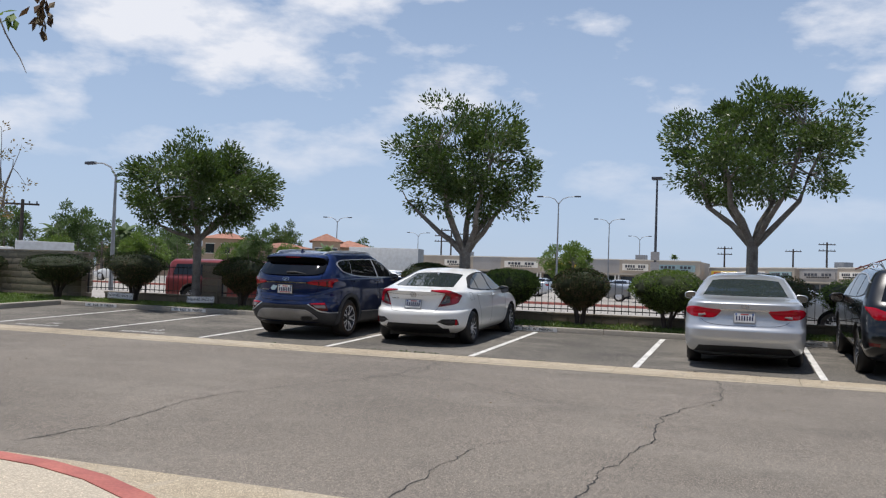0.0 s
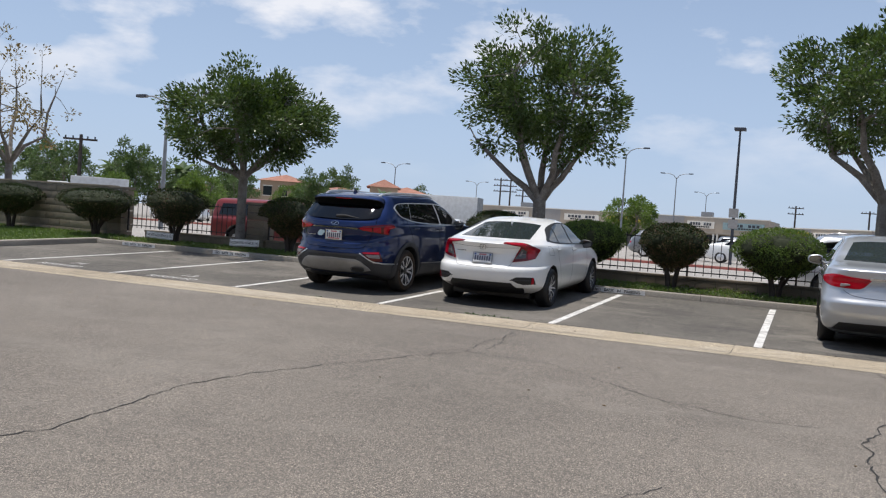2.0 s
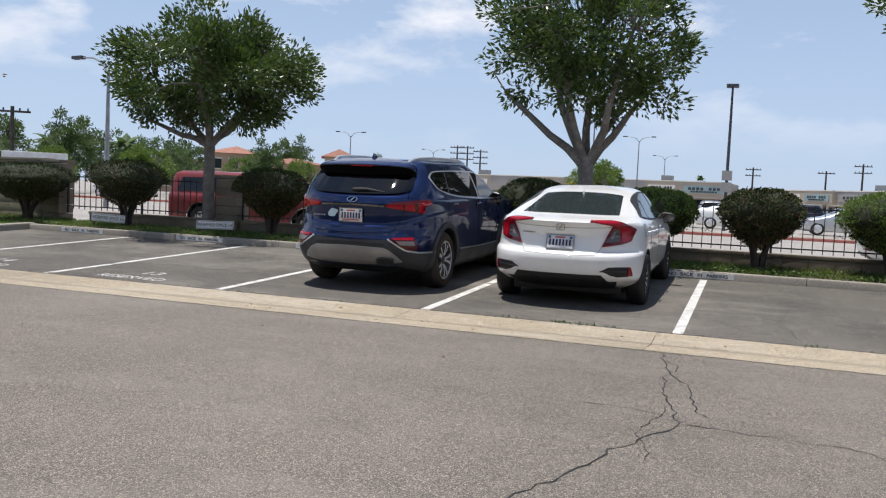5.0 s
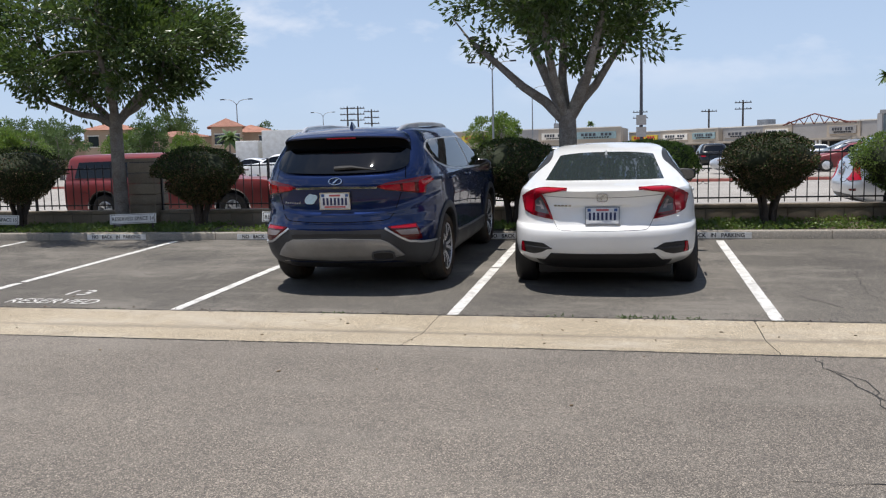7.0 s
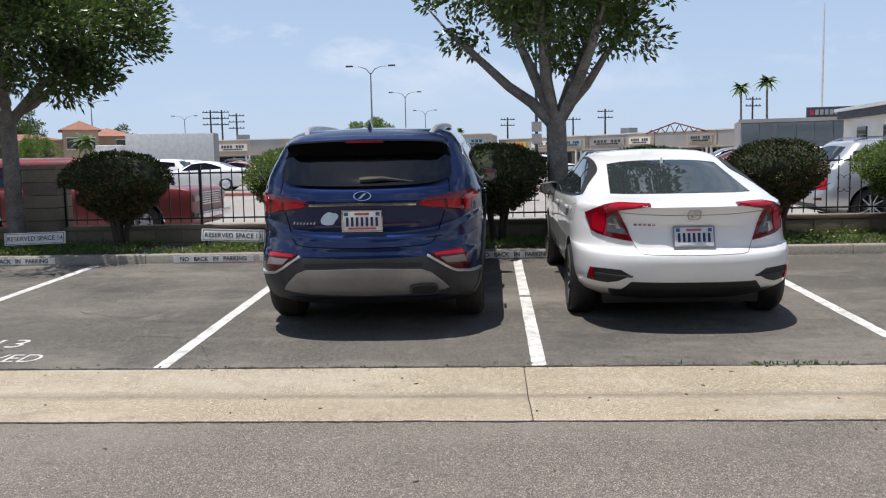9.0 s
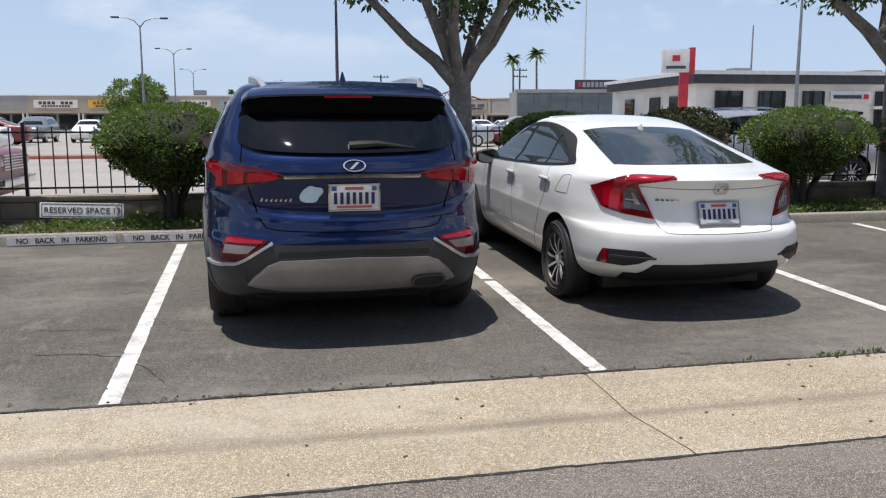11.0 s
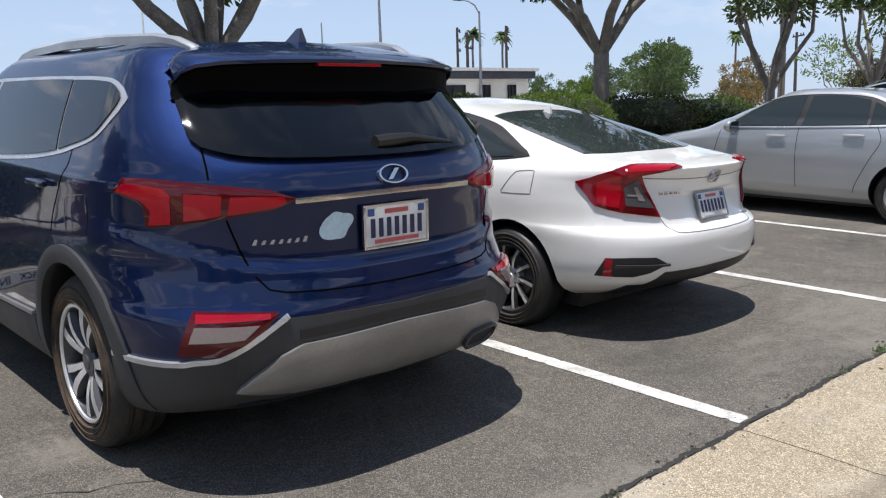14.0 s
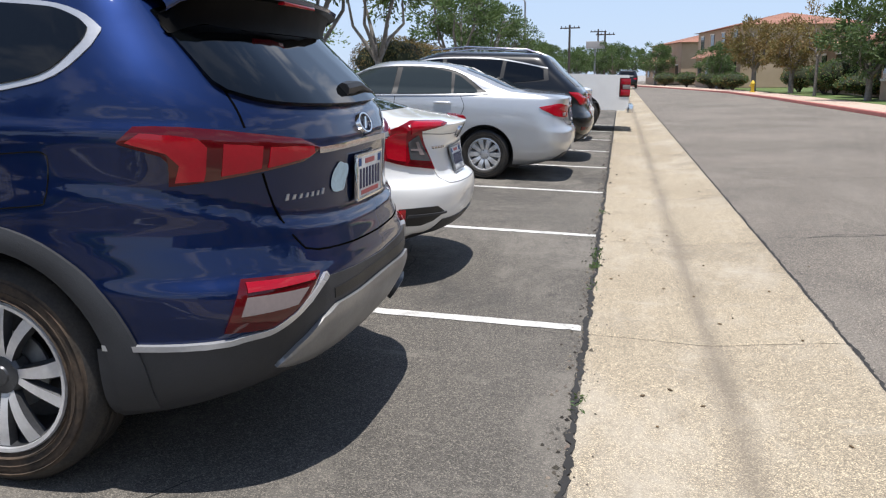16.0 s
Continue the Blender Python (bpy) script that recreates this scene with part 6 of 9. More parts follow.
# signs in the bed
def bed_sign(x, words, turn, lean):
    s = thing("sign", "low white board with black lettering, staked in the ivy", "sign", "reserved space boards", m=pose(x, 18.33, KERB_Z + 0.13, lean, turn, 0))
    part("board", boxm(-0.43, 0.43, -0.006, 0.006, 0.105, 0.270, 0.003), M_WHITE, s)
    bm = bmesh.new()
    for a in ((-0.41, 0.41, 0.117, 0.123), (-0.41, 0.41, 0.252, 0.258), (-0.41, -0.404, 0.123, 0.252), (0.404, 0.41, 0.123, 0.252)):
        box(bm, a[0], a[1], -0.0085, -0.004, a[2], a[3])
    part("border", bm, M_BLACKINK, s)
    meshes = [text_mesh(w, 0.088, 0.001) for w in words.split()]
    widths = [max(v.co.x for v in me.vertices) - min(v.co.x for v in me.vertices) for me in meshes]
    at = -(sum(widths) + 0.035 * (len(widths) - 1)) / 2
    for me, w in zip(meshes, widths):
        part("word", me, M_BLACKINK, s, "", m=pose(at + w / 2, -0.009, 0.185, 90, 0, 0))
        at += w + 0.035
    for dx in (-0.36, 0.36):
        part("stake", boxm(dx - 0.012, dx + 0.012, 0.006, 0.026, -0.15, 0.26), M_WOODPOLE, s)


bed_sign(-10.98, "RESERVED SPACE 13", 2.2, -8)
bed_sign(-13.72, "RESERVED SPACE 14", -1.5, -8)
bed_sign(-16.35, "RESERVED SPACE 15", 1.5, -5)

# kerb stencils
bm = bmesh.new()
box(bm, -0.53, 0.53, -0.0035, 0.02, 0.012, 0.096)
stencil_back = mesh_from(bm, "stencil")
stencil_back.materials.append(M_STENCIL)
stencil_words = text_mesh("NO   BACK   IN   PARKING", 0.074, 0.0005, 0.0016)
stencil_words.materials.append(M_BLACKINK)
for cx in (-16.6, -13.75, -11.10, -9.96, -7.2, -4.55, 0.9, 3.6):
    st = thing("stencil", "white kerb patch with black stencilled warning", "marking", "kerb stencils", kind="structure", m=pose(cx, KERB_Y, KERB_Z))
    o = new("patch", stencil_back)
    o.parent = st
    o = new("lettering", stencil_words)
    o.parent = st
    o.matrix_basis = pose(0, -0.006, 0.053, 90, 0, 0)

# painted words in the stalls
slope = math.degrees(math.atan(0.0365))
for cx, word, nr in ((-11.45, "RESERVED", "13"), (-14.15, "RESERVED", "14"), (-16.85, "RESERVED", "15")):
    mk = thing("pavement_lettering", "white painted letters on the dark stall", "road marking", "stall letterings", kind="structure", m=pose(cx, 13.34, lot_z(13.34) + 0.004, slope, 0, 0))
    me = text_mesh(word, 0.30)
    me.transform(Matrix.Diagonal((0.78, 1.0, 1.0, 1.0)))
    part("lettering", me, M_LINE, mk)
    me = text_mesh(nr, 0.36)
    me.transform(Matrix.Diagonal((1.0, 1.0, 1.0, 1.0)))
    part("numerals", me, M_LINE, mk, m=pose(0.0, 0.44, 0))


# ---- trees and clipped shrubs ----
def leafy(m, amount=0.35, glow=(0.16, 0.26, 0.04)):
    """Lets some light through the leaves."""
    n, l = m.node_tree.nodes, m.node_tree.links
    out = [q for q in n if q.type == "OUTPUT_MATERIAL"][0]
    b = n["Principled BSDF"]
    tr = n.new("ShaderNodeBsdfTranslucent")
    tr.inputs["Color"].default_value = (*glow, 1)
    mx = n.new("ShaderNodeMixShader")
    mx.inputs[0].default_value = amount
    l.new(b.outputs[0], mx.inputs[1])
    l.new(tr.outputs[0], mx.inputs[2])
    l.new(mx.outputs[0], out.inputs["Surface"])


leafy(M_LEAF, 0.24, (0.11, 0.18, 0.03))
for q in (M_LEAF_BRIGHT, M_IVY):
    leafy(q)
leafy(M_LEAF_FAR, 0.3, (0.12, 0.19, 0.05))
leafy(M_LEAF_RUST, 0.3, (0.24, 0.16, 0.05))


def grow_tree(seed, trunk_h, crown_lo, crown_hi, spread, limbs=5, tips=70, per=120, leaf=0.115, radius=0.14, leaf_mat=None, lean=(0, 0), thin=0.25, clump=0.34, flat=0.95, arms=(), turn=0.0):
    """trunk with limbs, and a crown of leaf tufts; both meshes stand on the origin."""
    r = np.random.RandomState(seed)
    cz, hz = 0.5 * (crown_lo + crown_hi), 0.5 * (crown_hi - crown_lo)
    hx = spread / 2
    bm = bmesh.new()
    fork = Vector((lean[0], lean[1], trunk_h))
    tube(bm, [(0, 0, -0.1), (0.02, 0, 0.12), (lean[0] * 0.3, lean[1] * 0.3, trunk_h * 0.45), fork + Vector((0, 0, 0.06))], [radius * 1.5, radius * 1.08, radius * 0.95, radius * 0.88], 10)
    heads = []
    for k in range(limbs):
        a = 6.283 * (k + r.uniform(-0.25, 0.25)) / limbs + seed
        reach = hx * r.uniform(0.42, 0.68)
        top = Vector((lean[0] + reach * math.cos(a), lean[1] + reach * math.sin(a), cz + hz * r.uniform(-0.25, 0.35)))
        bend = fork.lerp(top, 0.5) + Vector((0.20 * reach * math.cos(a), 0.20 * reach * math.sin(a), -0.08 * (top.z - fork.z)))
        line = [fork - Vector((0, 0, 0.12)), fork.lerp(bend, 0.5) + Vector(r.normal(size=3)) * 0.03, bend + Vector(r.normal(size=3)) * 0.05, bend.lerp(top, 0.5) + Vector(r.normal(size=3)) * 0.06, top]
        rr = radius * r.uniform(0.42, 0.58)
        tube(bm, line, [rr * 1.1, rr, rr * 0.8, rr * 0.6, rr * 0.38], 8)
        heads.append((line, rr))
    # long limbs that stretch out under the crown, given as they stand in the plan
    back = Matrix.Rotation(radians(-turn), 3, "Z")
    for ax, ay, az in arms:
        end = fork + back @ Vector((ax, ay, az))
        low = fork.lerp(end, 0.45) - Vector((0, 0, 0.10))
        line = [fork - Vector((0, 0, 0.15)), fork.lerp(low, 0.5) - Vector((0, 0, 0.02)), low, low.lerp(end, 0.55) + Vector(r.normal(size=3)) * 0.04, end]
        rr = radius * 0.50
        tube(bm, line, [rr * 1.15, rr, rr * 0.85, rr * 0.65, rr * 0.42], 8)
        heads.append((line, rr))
    pos, _ = inside_shell(r, tips, 0.36)
    cents, norms = [], []
    for t in pos:
        z = t[2] if t[2] > 0 else t[2] * flat
        wob = 1 + 0.22 * noise.noise(Vector((t[0] * 1.8 + seed, t[1] * 1.8, t[2] * 1.8)))
        tip = Vector((lean[0] + t[0] * hx * wob, lean[1] + t[1] * hx * wob, cz + z * hz * wob))
        best = min(heads, key=lambda h: min((h[0][j] - tip).length for j in (2, 3, 4)))
        j = min((2, 3, 4), key=lambda j: (best[0][j] - tip).length)
        start = best[0][j]
        mid = start.lerp(tip, 0.5) + Vector(r.normal(size=3)) * 0.10 + Vector((0, 0, 0.05))
        rr = best[1] * (0.34, 0.26, 0.18)[j - 2] + 0.005
        tube(bm, [start, start.lerp(mid, 0.6), mid, tip], [rr, rr * 0.8, rr * 0.6, 0.006], 5, False)
        out = Vector((tip.x - lean[0], tip.y - lean[1], (tip.z - cz) * 1.2))
        out = out.normalized() if out.length else Vector((0, 0, 1))
        # a tuft: several sprigs radiating from the twig end
        k = int(per * r.uniform(0.6, 1.35))
        off, d = inside_shell(r, k, 0.55)
        off = off * np.array([clump, clump, clump * 0.75]) * r.uniform(0.75, 1.2)
        cents.append(np.array(tip) + off)
        norms.append(d * 0.8 + np.array(out) * 0.7 + np.array([0, 0, 0.35]))
    v, f = leaf_cloud(np.concatenate(cents), np.concatenate(norms), leaf, leaf * 0.21, r, droop=0.1, jitter=0.55)
    wood = mesh_from(bm, "wood", 60)
    wood.materials.append(M_BARK)
    crown = cloud_mesh("crown", [(v, f, 0)])
    crown.materials.append(leaf_mat or M_LEAF)
    return wood, crown


def plant(pair, name, label, x, y, z, turn=0.0, size=1.0, group="", category="tree", names=("trunk", "crown")):
    t = thing(name, label, category, group, m=pose(x, y, z, 0, 0, turn))
    for nm, me in zip(names, pair):
        o = new(nm, me)
        o.parent = t
        o.scale = (size, size, size)
    return t


BED = KERB_Z + 0.08
ROW = "row of trees in the planting strip"
plant(grow_tree(1, 1.95, 2.05, 4.55, 4.0, 5, 125, 215, leaf=0.118, clump=0.42, radius=0.122, arms=((-1.05, -0.65, 0.35), (0.75, 0.3, 0.55)), turn=20), "tree", "young evergreen tree with a dense rounded crown", -14.36, 19.0, BED, 20, group=ROW)
plant(grow_tree(2, 1.75, 2.40, 5.25, 3.70, 5, 112, 175, leaf=0.118, clump=0.36, radius=0.152, lean=(0.03, 0.04), arms=((-1.45, -0.25, 1.15), (0.95, 0.1, 1.15)), turn=75), "tree", "evergreen tree with spreading bare limbs under its crown", -6.55, 18.95, BED, 75, group=ROW)
plant(grow_tree(3, 2.05, 2.85, 5.40, 4.45, 6, 115, 175, leaf=0.118, clump=0.36, radius=0.135), "tree", "evergreen tree with pale trunk forking low into limbs", 0.0, 19.3, BED, 10, group=ROW)
pair4 = grow_tree(4, 1.45, 2.55, 5.2, 3.0, 5, 64, 95, leaf=0.15, clump=0.36, radius=0.105)
pair5 = grow_tree(5, 1.55, 2.6, 5.0, 3.1, 5, 62, 95, leaf=0.15, clump=0.36, radius=0.10)
pair6 = grow_tree(6, 1.4, 2.1, 4.7, 3.6, 6, 66, 85, leaf=0.17, clump=0.38, radius=0.11, leaf_mat=M_LEAF_FAR)
for k, (tx, ty, pr, s) in enumerate(((4.75, 19.0, pair4, 1.0), (9.6, 19.0, pair5, 1.0), (20.6, 19.1, pair6, 1.0), (26.5, 19.0, pair6, 0.95), (36, 19.0, pair6, 0.9), (44.5, 18.8, pair6, 0.70), (54, 18.6, pair6, 0.62))):
    plant(pr, "tree", "evergreen tree in the row along the stalls", tx, ty, BED if tx < 44 else 0.1, 40 * k, s, ROW)


def shrub(seed, w, h, z0, leaf_mats, top_flat=2.35, n=6500, leaf=0.040, stems=6, share=0.3):
    """A clipped shrub: stems that fan out from the soil under a dense crown."""
    r = np.random.RandomState(seed)
    bm = bmesh.new()
    for k in range(stems):
        a = 6.283 * k / stems + r.uniform(-0.3, 0.3)
        d = r.uniform(0.15, 0.34) * w
        q = Vector((d * math.cos(a), d * math.sin(a), z0 + h * 0.35))
        tube(bm, [(0.05 * math.cos(a), 0.05 * math.sin(a), -0.08), (0.09 * math.cos(a), 0.09 * math.sin(a), z0 * 0.45), q.lerp(Vector((0, 0, z0)), 0.35), q], [0.045, 0.035, 0.028, 0.016], 6, False)
        for _ in range(3):
            e = q + Vector(r.normal(size=3)) * 0.16
            e.z = max(e.z, z0 * 0.8)
            tube(bm, [q.lerp(Vector((0, 0, z0 * 0.6)), 0.5), e], [0.014, 0.005], 4, False)
    wood = mesh_from(bm, "wood", 60)
    wood.materials.append(M_STEM)
    def place(d, s):
        ax, ay, az = abs(d[0]), abs(d[1]), abs(d[2])
        p = top_flat if d[2] > 0 else 1.35
        t = (ax ** p + ay ** p + az ** p) ** (-1 / p)
        wob = 1 + 0.07 * noise.noise(Vector((d[0] * 2.6 + seed, d[1] * 2.6, d[2] * 2.6))) + 0.04 * noise.noise(Vector((d[0] * 7 + seed, d[1] * 7, d[2] * 7)))
        lower = 1.0 if d[2] > 0 else 0.85
        return (d[0] * t * w / 2 * s * wob, d[1] * t * w / 2 * s * wob, z0 + h * 0.42 + d[2] * t * (h * 0.58 if d[2] > 0 else h * 0.42 + z0 * 0.48) * s * wob * lower)
    d = r.normal(size=(n, 3))
    d /= np.linalg.norm(d, axis=1)[:, None]
    s = 1 - 0.13 * r.uniform(0, 1, n) ** 1.6 + 0.04 * (r.uniform(0, 1, n) ** 6)
    c = np.array([place(a, b) for a, b in zip(d, s)])
    bare = np.array([noise.noise(Vector((*(q * 3.0),)) + Vector((seed, 0, 0))) for q in c]) < -0.32
    c, d = c[~bare], d[~bare]
    # the pair's second leaf colour comes more often towards the underside
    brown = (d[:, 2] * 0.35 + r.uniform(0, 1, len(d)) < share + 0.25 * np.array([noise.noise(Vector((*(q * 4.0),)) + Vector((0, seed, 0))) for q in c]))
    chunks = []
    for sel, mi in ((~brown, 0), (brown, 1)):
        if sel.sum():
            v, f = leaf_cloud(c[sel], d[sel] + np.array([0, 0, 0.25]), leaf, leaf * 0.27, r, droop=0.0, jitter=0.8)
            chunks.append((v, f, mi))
    # closed shell among the inner twigs, its dark colour painted as crown shade
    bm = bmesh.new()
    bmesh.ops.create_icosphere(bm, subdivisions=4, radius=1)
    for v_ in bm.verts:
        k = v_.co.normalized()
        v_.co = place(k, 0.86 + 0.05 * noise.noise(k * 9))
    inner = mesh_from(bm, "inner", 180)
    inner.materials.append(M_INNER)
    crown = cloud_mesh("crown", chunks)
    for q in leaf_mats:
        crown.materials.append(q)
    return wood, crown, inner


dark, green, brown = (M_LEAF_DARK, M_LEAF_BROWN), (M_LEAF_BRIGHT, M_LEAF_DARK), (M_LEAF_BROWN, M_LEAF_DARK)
HEDGE = "clipped shrubs along the fence"
for k, (sx, sy, w, h, z0, mats, share, lab) in enumerate((
        (-22.2, 18.75, 1.6, 0.72, 0.62, dark, 0.25, "dark green clipped shrub against the block wall"),
        (-18.95, 18.75, 1.95, 0.72, 0.62, dark, 0.25, "dark green flat-topped shrub against the block wall"),
        (-16.22, 18.75, 1.58, 0.84, 0.62, dark, 0.42, "globe-shaped clipped shrub browning at the top"),
        (-12.70, 18.75, 1.42, 0.80, 0.58, dark, 0.40, "globe-shaped clipped shrub browning at the top"),
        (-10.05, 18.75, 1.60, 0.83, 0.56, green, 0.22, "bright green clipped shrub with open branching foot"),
        (-7.40, 18.75, 1.35, 0.78, 0.60, dark, 0.35, "dark clipped shrub with dry twigs"),
        (-5.35, 18.75, 1.40, 0.70, 0.60, green, 0.40, "dense green clipped shrub"),
        (-3.68, 18.75, 1.28, 0.78, 0.58, dark, 0.50, "clipped shrub with browned top and bare twisted stems"),
        (-1.75, 18.8, 1.65, 0.84, 0.54, green, 0.22, "bright green clipped shrub"),
        (0.40, 18.85, 1.75, 0.78, 0.56, dark, 0.45, "dark clipped shrub with dry leaves"),
        (2.2, 18.9, 1.75, 0.74, 0.56, green, 0.25, "bright green clipped shrub"),
        (7.2, 18.9, 1.5, 0.65, 0.55, green, 0.3, "bright green clipped shrub"))):
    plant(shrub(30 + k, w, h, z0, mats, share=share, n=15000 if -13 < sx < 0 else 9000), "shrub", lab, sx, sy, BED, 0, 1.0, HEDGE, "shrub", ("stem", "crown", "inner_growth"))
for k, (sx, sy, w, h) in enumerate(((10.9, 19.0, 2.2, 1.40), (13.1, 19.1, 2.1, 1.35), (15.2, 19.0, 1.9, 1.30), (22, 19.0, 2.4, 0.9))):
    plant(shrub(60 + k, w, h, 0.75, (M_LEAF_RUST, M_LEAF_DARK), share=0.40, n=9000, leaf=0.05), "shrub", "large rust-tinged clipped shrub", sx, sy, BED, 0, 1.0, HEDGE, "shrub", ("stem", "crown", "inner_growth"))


# ---- camera-side kerb and footway ----
def south_line(d=0.0):
    """The near kerb: straight from the west, curving away from the road at a drive."""
    pts = [(-70, 3.45 + d), (-30, 3.45 + d), (-12, 3.45 + d), (-4.3, 3.45 + d)]
    R_ = 2.9 + d
    for k in range(1, 10):
        a = 1.5708 - 1.5708 * k / 9
        pts.append((-4.3 + R_ * math.cos(a), 0.55 + R_ * math.sin(a)))
    pts.append((-4.3 + R_, -12))
    return pts


kp = [(x, y, 0.055) for x, y in south_line()]
k2 = structure("kerb_south", kerb_run(list(reversed(kp)), 0.16, 0.15), M_REDKERB, "kerb painted red at the drive corner", category="kerb")
bm = bmesh.new()
a = south_line(0.008)[:-1]
b = [(x + max(0.0, x + 4.3) * 0.3, 3.92) for x, y in a]
va = [bm.verts.new((x, y, road_z(y) + 0.012)) for x, y in a]
vb = [bm.verts.new((x, y, road_z(y) + 0.008)) for x, y in b]
for k in range(len(va) - 1):
    bm.faces.new((va[k], va[k + 1], vb[k + 1], vb[k]))
structure("gutter_south", bm, M_GUTTER, "pale concrete gutter along the near kerb", category="gutter")
bm = bmesh.new()
pts = south_line(-0.162)
top = [bm.verts.new((x, y, 0.20)) for x, y in pts]
low = [bm.verts.new((x, min(y - 0.05, 2.2) if k < 4 else min(y - 0.02, -12 + 0.1 * k), 0.20)) for k, (x, y) in enumerate(pts)]
for k in range(len(top) - 2):
    bm.faces.new((top[k], top[k + 1], low[k + 1], low[k]))
structure("footway", bm, M_WALK, "pale concrete footway by the near kerb", category="pavement")

# cracks in the asphalt
CR = (([(-0.45, 11.7), (-0.35, 10.34), (-0.38, 9.15), (-0.83, 7.54), (-0.80, 6.25), (-1.02, 5.27), (-1.05, 4.2)], 0.0085),
      ([(-1.98, 5.46), (-2.02, 4.82), (-2.03, 4.0)], 0.0060), ([(-1.98, 5.46), (-1.75, 5.9)], 0.0035),
      ([(-4.43, 11.7), (-4.43, 11.34), (-4.36, 10.60), (-4.29, 10.07), (-4.25, 9.68), (-4.13, 9.09), (-4.66, 7.57), (-5.00, 6.15), (-4.94, 5.66), (-4.84, 5.0), (-5.0, 4.2)], 0.0075),
      ([(-4.13, 9.09), (-3.35, 9.05), (-2.09, 8.01), (-1.57, 7.77), (-1.07, 7.83)], 0.0060),
      ([(-4.43, 11.34), (-4.30, 11.10), (-4.33, 10.73), (-4.18, 10.29), (-4.07, 9.75), (-4.0, 9.3)], 0.0055), ([(-5.02, 9.34), (-4.78, 9.34), (-4.43, 9.36), (-4.19, 9.29)], 0.0045),
      ([(-0.38, 9.15), (0.9, 8.9), (2.4, 9.2), (3.6, 8.7)], 0.0040), ([(-4.25, 9.6), (-4.27, 9.34), (-4.32, 8.8), (-4.2, 8.3)], 0.0040),
      ([(3.0, 11.6), (3.1, 9.6), (2.6, 7.9), (2.9, 6.2)], 0.0054), ([(6.0, 10.9), (9.2, 10.4), (13.0, 10.6)], 0.0054), ([(8, 11.6), (8.3, 9.0), (7.6, 6.5)], 0.0054),
      ([(-13.5, 11.7), (-13.2, 9.8), (-12.2, 8.6), (-12.6, 6.0)], 0.0049))
for k, (pts, w) in enumerate(CR):
    tagged(part("crack", crack(pts, road_z, w, 0.05, k + 1), M_CRACK, None, "ragged dark crack in the road asphalt"), category="crack", kind="structure")
LOTCR = ([(-11.5, 15.0), (-10.6, 14.6), (-9.89, 14.55), (-9.2, 14.2)], [(-3.6, 16.6), (-3.3, 15.4), (-3.5, 14.2), (-3.3, 13.2)], [(-5.2, 15.0), (-4.9, 14.4), (-4.2, 14.2), (-3.8, 13.6)],
         [(-9.6, 13.3), (-9.9, 13.9), (-10.6, 14.1)], [(-6.9, 14.5), (-5.9, 14.3), (-5.0, 14.6)], [(-14.5, 16.6), (-12.0, 16.2), (-10.0, 16.4)])
for k, pts in enumerate(LOTCR):
    tagged(part("crack", crack(pts, lot_z, 0.0045, 0.06, k + 40), M_CRACK, None, "fine crack in the stall asphalt"), category="crack", kind="structure")
for k, (y, zf, w) in enumerate(((13.032, lambda y: 0.008, 0.022), (11.735, road_z, 0.014))):
    tagged(part("edge_joint", crack([(-26, y), (-10, y), (0, y), (24, y)], zf, w, 0.018 - 0.008 * k, 70 + k, 0.028), M_CRACK, None, "dark ragged joint between asphalt and concrete"), category="crack", kind="structure")
# crumbs of broken asphalt and grit along the joint by the stalls
rg = np.random.RandomState(77)
N_ = 1500
gx, gy, gs = rg.uniform(-13, 8, N_), rg.normal(0, 0.045, N_), rg.uniform(0.003, 0.010, N_) * (1 + (rg.uniform(0, 1, N_) > 0.93))
corner = np.array([(-1, -0.8, 0), (1, -0.7, 0), (0.8, 1, 0), (-0.9, 0.8, 0), (0.1, 0.0, 1.1)])
vs, fs = [], []
for k in range(N_):
    ca, sa = math.cos(k * 1.7), math.sin(k * 1.7)
    yy = 13.032 + gy[k]
    zz = 0.006 + max(0.0, lot_z(yy) - lot_z(13.032))
    for c in corner:
        vs.append((gx[k] + gs[k] * (c[0] * ca - c[1] * sa), yy + gs[k] * (c[0] * sa + c[1] * ca), zz + gs[k] * c[2]))
    b0 = 5 * k
    fs += [(b0, b0 + 1, b0 + 4), (b0 + 1, b0 + 2, b0 + 4), (b0 + 2, b0 + 3, b0 + 4), (b0 + 3, b0, b0 + 4)]
me = bpy.data.meshes.new("grit")
me.from_pydata(vs, [], fs)
me.materials.append(M_GRIT)
tagged(new("joint_grit", me), "loose grit and asphalt crumbs along the pavement joint", "grit", kind="stuff")
# weeds in the joint
rnd = np.random.RandomState(12)
for wx, wn_ in ((-8.25, 22), (-6.2, 14), (-5.65, 60), (-5.35, 40), (-5.1, 20), (-10.6, 10), (-3.2, 20)):
    p = np.stack([wx + rnd.normal(size=wn_) * 0.07, 13.03 + rnd.normal(size=wn_) * 0.018, np.full(wn_, 0.012)], 1)
    v, f = leaf_cloud(p, np.tile(np.array([0, 0, 0.8]), (wn_, 1)), 0.035, 0.006, rnd, droop=0, jitter=0.9)
    w_ = part("weed_tuft", cloud_mesh("weed", [(v, f, 0)]), M_LEAF_FAR, None, "small green weed in the pavement joint")
    tagged(w_, category="weed", kind="stuff")
